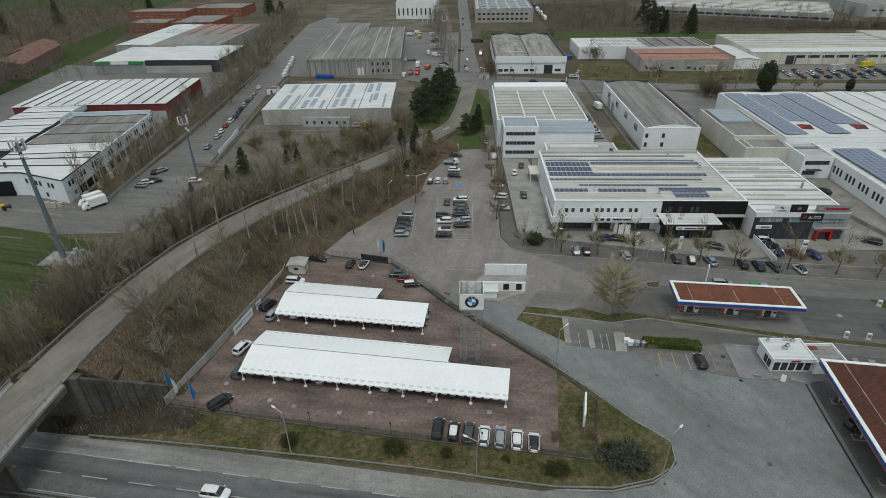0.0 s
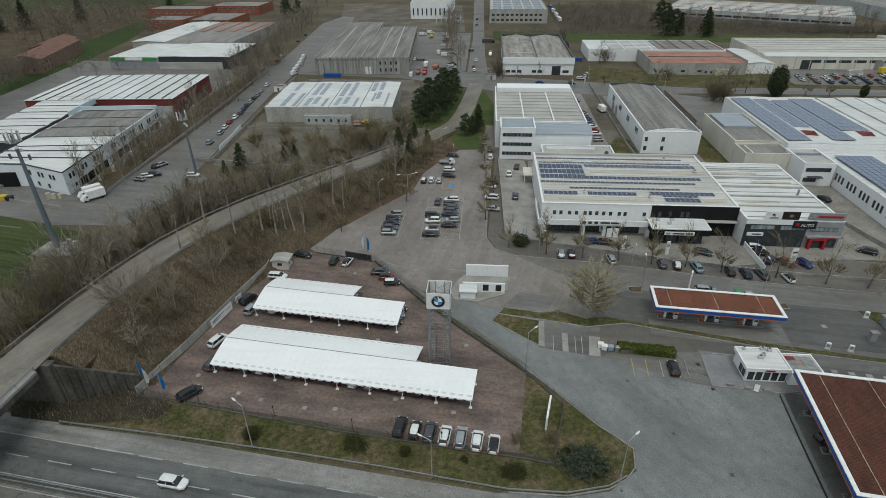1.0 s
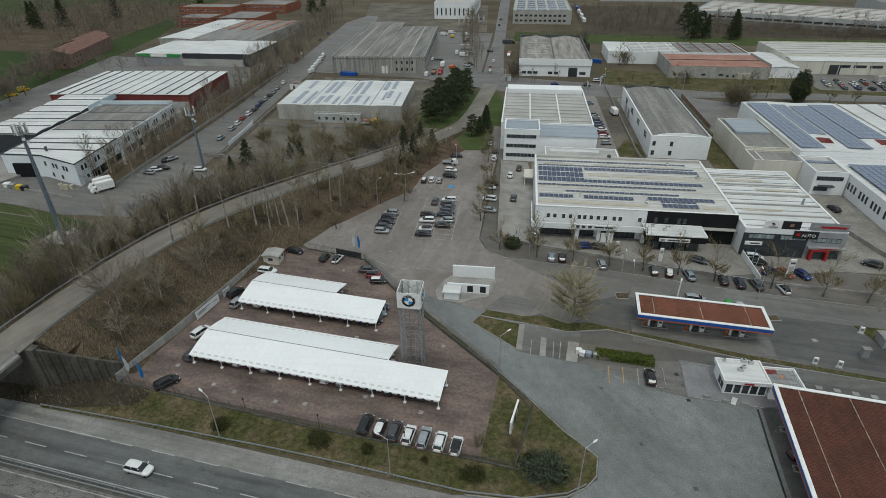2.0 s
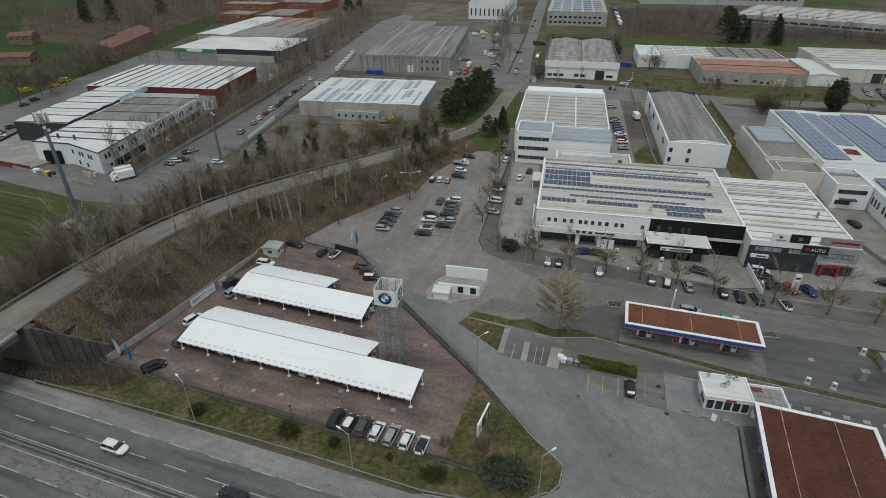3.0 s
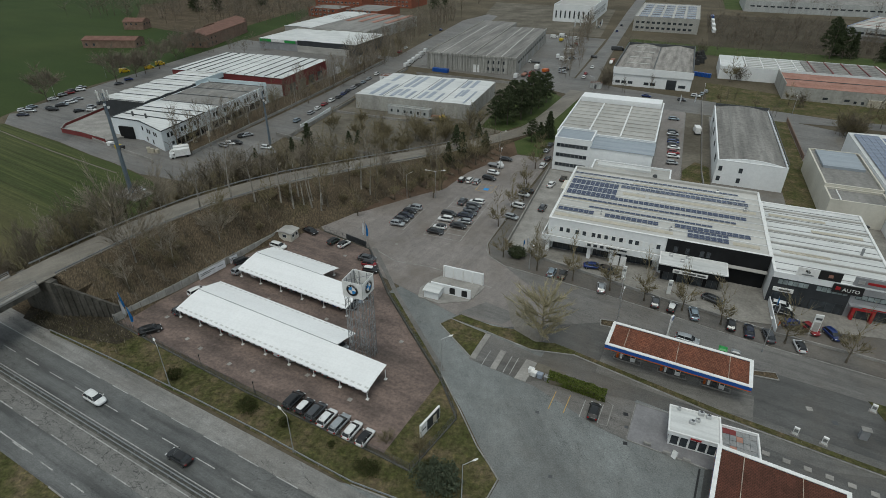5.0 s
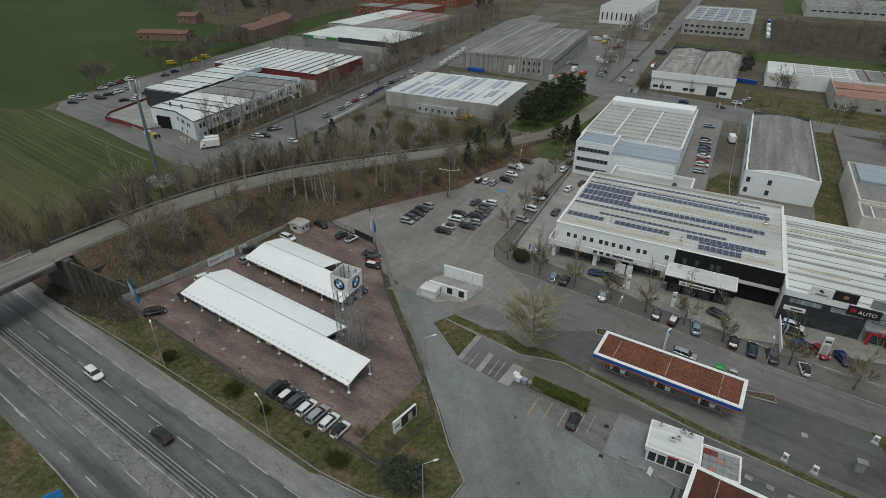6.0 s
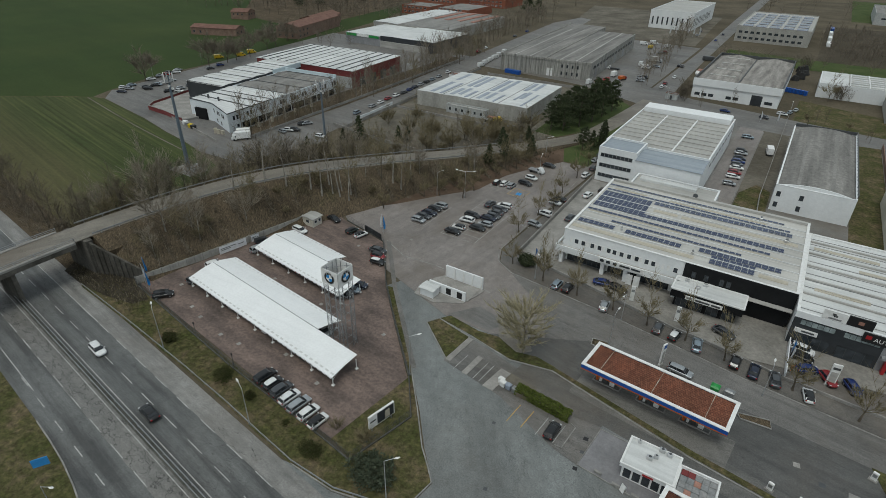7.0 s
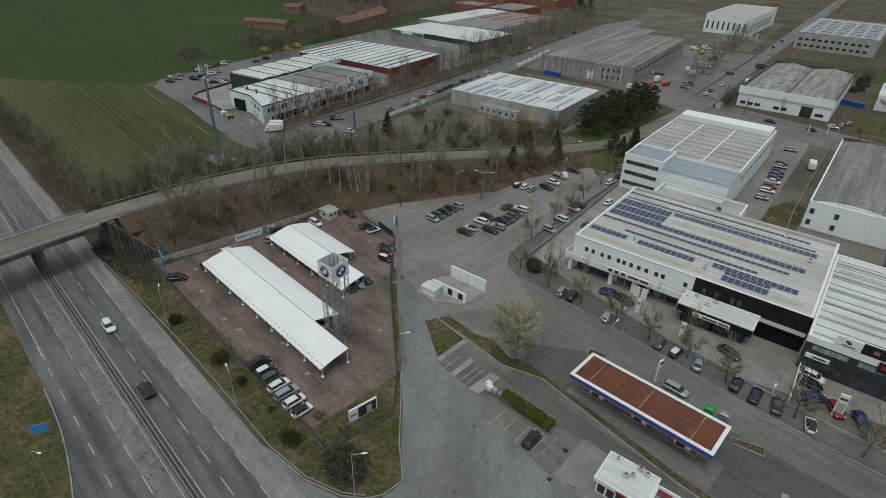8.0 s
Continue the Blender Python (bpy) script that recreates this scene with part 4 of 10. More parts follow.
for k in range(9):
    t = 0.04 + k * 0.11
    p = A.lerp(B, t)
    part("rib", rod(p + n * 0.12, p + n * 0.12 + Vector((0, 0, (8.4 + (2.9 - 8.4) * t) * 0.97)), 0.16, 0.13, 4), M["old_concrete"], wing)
for s in (-1, 1):
    pts = [ROAD[i] + side(i) * s * 4.3 for i in LAND_N if ROAD[i].z > 1.5][::3]
    guard_rail("overpass_guard_rail", [tuple(p) for p in pts], "weathered steel guard rail along the overpass road", 0.85, 4.0)


# ---- halls and other buildings ----
def hall(name, x0, x1, y0, y1, h, wall, label, category="hall", roof="flat", roof_mat=None, rise=1.0, n=1, ribs=0, along="y", parapet=None):
    b = thing(name, label, category, ((x0 + x1) / 2, (y0 + y1) / 2, 0))
    b["span"] = (x0, x1, y0, y1, h)
    part("wall", ring_wall(x0, x1, y0, y1, 0, h if roof == "flat" else h - 0.15), M[wall], b)
    if roof == "flat":
        part("roof", flat_roof(x0, x1, y0, y1, h), M[roof_mat], b)
        part("coping", ring_wall(x0 - 0.06, x1 + 0.06, y0 - 0.06, y1 + 0.06, h, h + 0.08, 0.48), M[parapet or wall], b)
    else:
        for i in range(n):
            lo, hi = i / n, (i + 1) / n
            span = (x0 + (x1 - x0) * lo, x0 + (x1 - x0) * hi, y0, y1) if along == "y" else (x0, x1, y0 + (y1 - y0) * lo, y0 + (y1 - y0) * hi)
            part("roof", gable_roof(*span, h, rise, 1, 0.3 if n == 1 else 0.02, ribs, along), M[roof_mat], b)
        part("gable", gable_ends(x0 + 0.02, x1 - 0.02, y0 + 0.02, y1 - 0.02, h, rise, n, along), M[wall], b)
    return b


def swing(b, pivot, degrees):
    """Turns a finished building about an upright axis."""
    p = Vector((*pivot, 0))
    b.matrix_basis = Matrix.Translation(p) @ Matrix.Rotation(radians(degrees), 4, "Z") @ Matrix.Translation(-p) @ b.matrix_basis


def vault(x0, x1, y0, y1, z, rise, n=10):
    """A shallow barrel roof along y."""
    bm = bmesh.new()
    rows = []
    for k in range(n + 1):
        t = k / n
        h = z + rise * (1 - (2 * t - 1) ** 2)
        rows.append([bm.verts.new((x0 + (x1 - x0) * t, y, zz)) for y, zz in ((y0, h), (y1, h), (y1, z - 0.25), (y0, z - 0.25))])
    for r, q in zip(rows, rows[1:]):
        for i in range(4):
            j = (i + 1) % 4
            bm.faces.new((r[i], q[i], q[j], r[j]))
    bm.faces.new(rows[0])
    bm.faces.new(rows[-1][::-1])
    bmesh.ops.recalc_face_normals(bm, faces=bm.faces)
    return bm


def openings(b, side, rows, frame_mat="white_paint", glass="glass"):
    """Rows of windows: (first, pitch, count, sill, width, height, bars)."""
    x0, x1, y0, y1, h = b["span"]
    f = facade(side, x0, x1, y0, y1)
    for u, pitch, count, z, w, hh, bars in rows:
        for k in range(count):
            window(b, f, u + k * pitch, z, w, hh, M[frame_mat], M[glass], bars)


def gates(b, side, rows):
    x0, x1, y0, y1, h = b["span"]
    f = facade(side, x0, x1, y0, y1)
    for u, w, hh, mat in rows:
        door(b, f, u, w, hh, M[mat], 0, "gate")


def patches(b, name, mat, z, rows):
    """Flat plates on a roof: skylights and the like, (x, y, width, depth)."""
    for x, y, w, d in rows:
        part(name, box(x, x + w, y, y + d, z - 0.05, z + 0.10), M[mat], b)


# white office front with the long saw-tooth hall behind it
office = hall("office_building", 13.8, 26.0, 189.5, 201.5, 11.6, "white_wall", "white three-storey office block with ribbon windows", "office", "flat", "blue_grey_roof")
openings(office, "s", [(0.8 + k * 0.0, 10, 1, z, 10.4, 1.35, 7) for k, z in enumerate((1.6, 5.0, 8.4))], "alu")
openings(office, "w", [(1.0, 3.4, 3, z, 2.6, 1.3, 1) for z in (1.6, 5.0, 8.4)], "alu")
wing_hall = hall("production_hall", 12.2, 45.6, 201.5, 253.0, 10.2, "white_wall", "long white production hall with cross-braced shed roof", "hall", "flat", "pale_roof")
rear_store = hall("rear_store", 28.0, 52.0, 176.5, 188.0, 6.2, "white_wall", "low white store with a flat pale roof behind the showroom", "store", "flat", "pale_roof")
part("roof_band", box(29.5, 46.0, 183.5, 186.0, 5.7, 6.4), M["white_roof"], rear_store)
for k in range(9):
    y = 206.5 + k * 4.7
    part("shed_rib", box(13.0, 44.8, y, y + 0.28, 9.6, 9.95), M["pale_roof"], wing_hall)
    # darker strip that paints the shadow lying beside each rib
    part("valley", box(13.0, 44.8, y + 0.29, y + 0.75, 9.55, 9.72), M["fibre_roof"], wing_hall, "dark strip painted for the shed rib's shadow")
for x in (22.5, 33.5):
    part("ridge", box(x, x + 0.5, 203, 243, 9.62, 10.25), M["white_paint"], wing_hall)
part("rear_block", box(13.0, 44.8, 245, 252.6, 9.5, 11.6), M["white_wall"], wing_hall)
openings(wing_hall, "w", [(3.0, 6.0, 8, 5.0, 3.2, 1.3, 2)], "alu")
openings(wing_hall, "e", [(3.0, 6.0, 8, 6.2, 3.6, 1.3, 2)], "alu")
blue_link = hall("link_block", 26.0, 45.6, 189.6, 201.5, 9.6, "white_wall", "low block with blue-grey metal roof", "hall", "gable", "blue_grey_roof", 1.2, 1, 0, "x")

# grey flat-roofed warehouse with white walls
store = hall("warehouse", 65.3, 85.6, 198.0, 266.0, 8.2, "white_wall", "white-walled warehouse with a stained grey curved roof", "warehouse", "flat", "grey_roof")
part("curved_roof", vault(65.9, 85.0, 198.7, 265.3, 7.9, 1.25), M["grey_roof"], store)
part("gable_wall", vault(65.6, 85.3, 198.3, 198.68, 7.95, 1.32), M["white_wall"], store)
for x in (70.3, 78.8):
    part("roof_seam", vault(x, x + 1.1, 198.9, 265.1, 7.9 + 1.25 * (1 - (2 * (x + 0.55 - 65.9) / 19.1 - 1) ** 2) + 0.03, 0.02, 2), M["fibre_roof"], store, "pale rain streak along the roof seam")
part("parapet_rail", box(65.6, 85.3, 265.0, 265.25, 8.3, 9.4), M["dark_steel"], store)
for k in range(22):
    part("parapet_post", box(85.45, 85.6, 199 + 3.1 * k, 199.15 + 3.1 * k, 8.28, 9.3), M["dark_steel"], store)
part("parapet_rail", box(85.4, 85.62, 198.5, 265.8, 9.2, 9.36), M["dark_steel"], store)
openings(store, "w", [(8 + 15 * k, 1.5, 3, 4.4, 0.9, 2.2, 0) for k in range(4)], "dark_steel")
openings(store, "s", [(0.8, 6.0, 2, 1.2, 1.1, 1.6, 0), (0.8, 6.0, 2, 4.6, 1.1, 1.6, 0)], "dark_steel")
gates(store, "w", [(45.0, 4.0, 4.5, "alu"), (52.0, 4.0, 4.5, "alu")])

# hall with pale roof and blue skylights
pale = hall("pale_roof_hall", -87.0, -32.4, 229.5, 273.0, 6.6, "grey_wall", "low hall with white gabled roof and blue-grey skylights", "hall", "gable", "white_roof", 0.2, 4, 0, "y")
for x, y0, y1, w in ((-79.6, 231.0, 251.6, 2.2), (-74.8, 230.6, 251.2, 1.3), (-81.2, 256.2, 270.5, 2.0),
                     (-69.4, 231.4, 243.0, 2.0), (-66.2, 233.0, 245.0, 2.0), (-70.6, 248.1, 269.6, 2.0), (-67.4, 248.5, 270.4, 2.0), (-62.0, 230.8, 242.6, 1.3),
                     (-56.4, 231.7, 243.3, 1.8), (-53.0, 233.2, 244.7, 1.9), (-57.7, 247.1, 269.1, 2.1), (-53.9, 247.2, 271.0, 2.0), (-48.5, 230.8, 243.2, 1.1),
                     (-42.0, 238.2, 251.3, 1.0), (-40.2, 241.0, 253.3, 1.9), (-44.8, 255.6, 270.1, 1.9), (-41.2, 257.0, 271.6, 1.9), (-35.6, 230.8, 251.4, 0.9)):
    x -= 0.052 * (251 - (y0 + y1) / 2) - 0.25
    part("skylight", box(x - w / 2, x + w / 2, y0, y1, 6.6, 6.86), M["skylight"], pale)
for k in (1, 2, 3):
    part("valley", box(-87 + 13.65 * k - 0.14, -87 + 13.65 * k + 0.14, 229.6, 272.9, 6.5, 6.66), M["dark_steel"], pale, "dark valley gutter")
swing(pale, (-59.7, 251.2), 3.0)
annex = hall("annex", -68.5, -48.5, 226.0, 229.2, 3.6, "pale_wall", "small flat-roofed annex with doors in front of the hall", "annex", "flat", "pale_roof")
openings(annex, "s", [(1.5, 3.2, 6, 1.2, 1.0, 1.2, 0)], "dark_steel")

# big grey concrete hall
grey = hall("concrete_hall", -88.6, -35.9, 318.5, 428.0, 9.0, "fluted_wall", "large grey precast concrete hall with weathered roof", "hall", "gable", "grey_roof", 0.45, 2, 0, "y")
part("front_parapet", box(-88.7, -35.8, 318.2, 318.48, 8.4, 9.5), M["fluted_wall"], grey)
x0 = -88.6
for k in range(18):
    u = k * 2.98
    part("pilaster", box(x0 + u, x0 + u + 0.5, 318.1, 318.6, 0, 8.8), M["fluted_wall"], grey)
openings(grey, "s", [(35.6, 2.98, 4, 1.4, 1.6, 1.8, 1), (35.6, 2.98, 4, 5.2, 1.6, 1.8, 1)], "dark_steel")
openings(grey, "e", [(6, 7, 14, 5.0, 4.6, 1.6, 3)], "dark_steel")
gates(grey, "s", [(28.0, 3.4, 4.2, "white_paint")])
gates(grey, "e", [(10 + 22 * k, 4.5, 4.6, "steel") for k in range(4)])
part("rear_bay", ring_wall(-88.6, -62.3, 428.1, 451.0, 0, 8.85), M["fluted_wall"], grey)
part("rear_roof", gable_roof(-88.6, -62.3, 428.2, 451.0, 9.0, 0.45, 1, 0.02, 0, "y"), M["grey_roof"], grey)
for x, ya, yb in ((-88.6, 318.4, 451.2), (-62.3, 318.4, 428), (-36.0, 318.4, 428.2)):
    part("parapet", box(x - 0.25, x + 0.25, ya, yb, 8.6, 9.55), M["fluted_wall"], grey)
for x, w in ((-80.5, 0.5), (-71.5, 0.35), (-53.6, 0.4), (-45.0, 0.6)):
    part("roof_seam", box(x, x + w, 319, 427.5, 9.0, 9.03 + 0.45 * (1 - abs((x + 75.45 if x < -62 else x + 49.1)) / 13.2) + 0.05), M["pale_roof"], grey, "pale worn roof seam")
swing(grey, (-62.3, 318.5), 4.2)

# white hall with two gables beyond the crossing
twin = hall("twin_gable_hall", 17.3, 56.2, 320.5, 398.0, 7.6, "white_wall", "white hall with two stained corrugated gable roofs", "hall", "gable", "twin_roof", 1.5, 2, 0, "y")
for y in (335.0, 352, 369, 386):
    part("skylight", box(22.0, 34.0, y, y + 1.4, 8.2, 9.05), M["pale_roof"], twin)
for x in (17.1, 36.6, 56.1):
    part("parapet", box(x - 0.25, x + 0.25, 320.5, 398.2, 7.5, 9.3 if x != 36.6 else 8.1), M["dark_steel"], twin)
part("parapet", box(17.0, 56.4, 398.0, 398.4, 7.5, 9.4), M["dark_steel"], twin)
part("fascia", box(17.0, 56.5, 320.0, 320.44, 6.0, 9.4), M["white_wall"], twin)
openings(twin, "s", [(1.5, 3.2, 3, 1.2, 2.4, 1.4, 1), (16, 3.2, 2, 1.2, 2.4, 1.4, 1), (33, 3, 1, 1.2, 3.4, 1.4, 1)], "dark_steel")
gates(twin, "s", [(27.0, 4.8, 4.8, "charcoal")])

# white depot with red-clad hall behind, west of the side road
DEPOT = [(-122, 150.7), (-138.7, 158.8), (-153, 160), (-153, 176), (-122, 176)]
depot = thing("depot", "cool white two-storey depot with a pale roof", "depot", (-138, 165, 0))
depot["span"] = (-153.0, -122.0, 150.7, 176.0, 7.7)
part("wall", slab(DEPOT, 0, 7.5), M["depot_wall"], depot)
part("roof", slab([(-122.3, 151.3), (-138.7, 159.2), (-152.7, 160.4), (-152.7, 176), (-122.3, 176)], 7.5, 7.62), M["white_roof"], depot)
part("coping", strip(DEPOT[3:] + DEPOT[:4], 0.3, 7.5, 7.85), M["charcoal"], depot, "thin dark roof edge")
for a, b in (((-152.6, 165.6), (-122.4, 163.2)), ((-152.6, 171.4), (-122.4, 170.4))):
    part("gutter", strip([a, b], 0.35, 7.6, 7.95), M["dark_steel"], depot, "dark seam across the roof")
for x, y in ((-146.0, 164.0), (-139.0, 163.0)):
    part("roof_vent", rod((x, y, 7.6), (x, y, 9.3), 0.4, sides=8), M["dark_steel"], depot)
openings(depot, "e", [(2.6 + 7.6 * k, 1.9, 2, 4.5, 1.05, 1.7, 0) for k in range(3)], "dark_steel")
openings(depot, "e", [(4.2, 2.2, 1, 1.3, 1.2, 1.2, 0)], "dark_steel")


def on_bend(u, o, z):
    """The slanting front of the depot, from its bend to its corner."""
    d = Vector((16.7, -8.1)).normalized()
    p = Vector((-138.7, 158.8)) + d * u + Vector((d.y, -d.x)) * o
    return (p.x, p.y, z)


def bend_box(u0, u1, o0, o1, z0, z1):
    p = [on_bend(u, o, 0)[:2] for u, o in ((u0, o0), (u1, o0), (u1, o1), (u0, o1))]
    return slab(p, z0, z1)


for u, z, w, h in ((1.2, 4.4, 1.0, 1.5), (5.6, 4.4, 1.0, 1.5), (7.4, 4.4, 1.0, 1.5), (11.2, 4.4, 1.0, 1.5), (12.9, 4.4, 1.0, 1.5), (4.0, 1.0, 1.0, 1.4), (9.0, 1.0, 1.0, 1.4)):
    wd = part("window", bend_box(u - 0.08, u + w + 0.08, 0.002, 0.06, z - 0.08, z + h + 0.08), M["alu"], depot)
    part("pane", bend_box(u, u + w, 0.06, 0.08, z, z + h), M["glass"], wd)
# black plates paint the shade inside the gate and the bays
part("loading_gate", box(-149.0, -142.6, 158.4, 159.2, 0.1, 4.8), M["black_wall"], depot, "black box standing for the shade in a deep loading gate")
part("undercroft", box(-121.98, -121.85, 157, 175.6, 0.05, 2.6), M["black_wall"], depot, "black sheet standing for the shade in open loading bays")
depot_mid = hall("depot_hall", -153.0, -122.0, 176.2, 221.0, 7.5, "depot_wall", "depot hall with dark weathered roof bays", "depot", "flat", "fibre_roof")
for ya, yb, mt in ((176.3, 187.0, "white_roof"), (187.0, 198.4, "fibre_roof"), (198.4, 209.8, "fibre_roof"), (209.8, 220.6, "grey_roof")):
    part("roof_bay", gable_roof(-152.6, -122.4, ya, yb, 7.2, 0.7, 1, 0.0, 0, "x"), M[mt], depot_mid)
    part("gutter", box(-152.6, -122.4, yb - 0.2, yb + 0.2, 7.1, 7.45), M["dark_steel"], depot_mid)
part("end_wall", box(-153.3, -121.8, 220.7, 221.2, 0, 9.0), M["pale_blue_wall"], depot_mid, "raised pale blue end wall")
part("end_wall", box(-153.5, -153.1, 212.0, 233.0, 7.0, 9.4), M["pale_blue_wall"], depot_mid, "raised pale blue end wall")
openings(depot_mid, "e", [(4.4 + 7.4 * k, 1.9, 2, 4.3, 1.1, 1.8, 0) for k in range(6)], "dark_steel")
# the bays' inner shade again, painted as a black plate
part("undercroft", box(-121.98, -121.85, 178, 219, 0.05, 2.7), M["black_wall"], depot_mid, "black sheet standing for the shade in open loading bays")
for own, ya in ((depot, 157.0), (depot, 161.6), (depot, 166.2), (depot, 170.8)) + tuple((depot_mid, 178 + k * 4.5) for k in range(10)):
    part("column", box(-121.84, -121.5, ya, ya + 0.35, 0, 2.8), M["pale_wall"], own)
depot_west = hall("depot_shed", -175.5, -153.5, 178.5, 234.0, 8.4, "charcoal", "dark-walled depot shed with white banded roof", "depot", "gable", "white_roof", 0.35, 6, 0, "x")
for k in range(7):
    y = 178.6 + k * 9.2
    part("gutter", box(-175.4, -153.6, y, y + 0.4, 8.3, 8.62), M["dark_steel"], depot_west)
    part("roof_seam", box(-175.4, -153.6, y + 4.4, y + 4.6, 8.5, 8.82), M["pale_roof"], depot_west)
for b in (depot, depot_mid, depot_west):
    swing(b, (-121.2, 150.4), 6.0)
red_hall = hall("red_hall", -192.5, -128.5, 232.0, 277.5, 8.6, "red_wall", "dark red clad hall with white banded sheet roof", "hall", "gable", "white_roof", 0.3, 1, 0, "y")
for k in range(11):
    x = -189 + k * 5.6
    part("gutter", box(x, x + 0.35, 232.2, 277.3, 8.5, 9.02), M["dark_steel"], red_hall)
part("base_wall", box(-192.4, -129.0, 231.8, 231.98, 0.02, 5.4), M["pale_wall"], red_hall, "pale lower wall under the red cladding")
for k in range(4):
    part("gate", box(-128.48, -128.4, 238 + k * 9.5, 243.5 + k * 9.5, 0.05, 4.4), M["dark_steel"], red_hall)
swing(red_hall, (-128.5, 232.0), 5.0)
loading = thing("loading_platform", "walled pale concrete loading yard with red wall", "yard", (-172, 165, 0))
part("floor", slab([(-187, 181), (-181, 156), (-177, 151.4), (-164.5, 150.9), (-150, 148.9), (-148, 157), (-155, 160), (-158, 180)], 0.0, 0.9), M["concrete"], loading)
part("wall", strip([(-187.2, 181), (-181.2, 156), (-177, 151.2), (-164.5, 150.7), (-150, 148.6)], 0.35, 0, 1.9), M["red_wall"], loading)
part("coping", strip([(-187.2, 181), (-181.2, 156), (-177, 151.2), (-164.5, 150.7), (-150, 148.6)], 0.5, 1.9, 2.0), M["kerb"], loading)

# supermarket with black front and green sign
market = hall("supermarket", -187.0, -143.5, 328.0, 372.0, 7.2, "charcoal", "supermarket with white roof and black fascia", "supermarket", "gable", "white_roof", 0.18, 2, 0, "y")
part("front_wall", box(-186.8, -148, 327.0, 327.9, 0.05, 4.0), M["pale_roof"], market)
market_wing = hall("supermarket_wing", -218.0, -187.2, 328.0, 372.0, 6.6, "silver_wall", "pale supermarket wing with a green and white sign band", "supermarket", "gable", "white_roof", 0.18, 2, 0, "y")
part("sign_band", box(-217, -208, 327.6, 327.95, 4.9, 6.4), M["green_paint"], market_wing)
part("sign_band", box(-197, -188.5, 327.6, 327.95, 4.9, 6.4), M["green_paint"], market_wing)
part("sign_board", box(-207.8, -197.2, 327.6, 327.95, 4.9, 6.4), M["white_paint"], market_wing)
market_back = hall("store_hall", -206.0, -160.0, 372.4, 459.0, 7.6, "grey_wall", "long store hall with grey and red-brown roof bays", "hall", "gable", "fibre_roof", 0.5, 4, 0, "y")
for k in range(4):
    part("red_bay", box(-201 + k * 11.4, -197 + k * 11.4, 412, 458, 7.75, 8.25), M["rust_roof"], market_back)
market_rear = hall("store_hall", -229.0, -206.2, 372.4, 459.0, 7.8, "grey_wall", "long store hall with bright white roof", "hall", "gable", "white_roof", 0.5, 1, 0, "y")

# office row with orange brick
for x0, x1, y0, y1, h in ((-276, -244, 472, 500, 7.5), (-243, -208, 480, 525, 6.5), (-306, -252, 530, 556, 9.0), (-262, -212, 560, 600, 8.0)):
    o = hall("brick_offices", x0, x1, y0, y1, h, "orange_wall", "orange brick offices with flat grey roof", "office", "flat", "fibre_roof")
    openings(o, "s", [(3, 4.5, int((x1 - x0 - 4) / 4.5), 1.5, 2.6, 1.5, 1), (3, 4.5, int((x1 - x0 - 4) / 4.5), 5.0, 2.6, 1.5, 1)], "white_paint")


def farmhouse(x0, x1, y0, y1, h, rise, along, label, rows, turn=0.0):
    f = hall("farmhouse", x0, x1, y0, y1, h, "brick_wall", label, "farmhouse", "gable", "old_tiles", rise, 1, 0, along)
    openings(f, "s", rows, "dark_steel")
    openings(f, "e", rows, "dark_steel")
    f.matrix_basis = pose(*f.location, 0, 0, turn)
    return f


farmhouse(-277, -259, 310, 376, 8.0, 2.6, "y", "old brick farmhouse with terracotta tile roof", [(2, 5.2, 3, 1.4, 1.2, 1.6, 0), (2, 5.2, 3, 4.8, 1.2, 1.4, 0)], 16)
farmhouse(-292, -276, 352, 392, 7.0, 2.4, "y", "old brick farmhouse wing with tile roof", [(3, 5, 2, 1.4, 1.2, 1.6, 0)], 16)
farmhouse(-331, -295, 287, 300, 5.0, 1.8, "x", "long low brick barn with tile roof", [(2, 5, 2, 1.4, 1.4, 1.6, 0)], 22)
farmhouse(-368, -352, 350, 362, 6.0, 2.2, "x", "small old farmhouse with tile roof", [(2, 4, 3, 3.4, 1.2, 1.4, 0)], 20)

# halls to the north-east
f1 = hall("white_hall", 70.0, 150.0, 358.0, 390.0, 7.0, "white_wall", "white hall with grey roof bays between white and red beams", "hall", "flat", "pale_roof")
part("roof_deck", box(70.5, 82.5, 358.5, 389.5, 6.5, 7.02), M["white_roof"], f1)
for k in range(9):
    part("roof_beam", box(83.0 + k * 8.2, 83.4 + k * 8.2, 358.6, 389.4, 6.5, 7.3), M["white_paint" if k < 4 else "red_wall"], f1)
for k in range(6):
    y = 362 + k * 5.0
    part("roof_beam", box(83.0, 111.6, y, y + 1.5, 6.5, 7.1), M["white_roof"], f1)
    part("roof_bay", box(112.4, 149.4, y - 2.2, y + 2.0, 6.5, 6.95), M["fibre_roof"], f1)
f2 = hall("rust_roof_hall", 98.5, 150.0, 324.0, 356.0, 6.4, "grey_wall", "grey hall with a faded red roof", "hall", "gable", "rust_roof", 0.5, 2, 0, "x")
openings(f2, "s", [(8, 9, 3, 1.4, 2.2, 1.1, 2), (30, 3, 5, 0.8, 1.2, 1.2, 0)], "dark_steel")
for x in (98.3, 149.8):
    part("end_wall", box(x, x + 0.35, 323.8, 356.2, 0, 7.9), M["grey_wall"], f2)
part("gutter", box(98.8, 149.7, 339.8, 340.2, 6.4, 6.7), M["dark_steel"], f2)
part("timber_store", box(134, 141, 322.9, 323.9, 0.02, 3.2), M["beige_skylight"], f2, "stacked timber under the eaves")
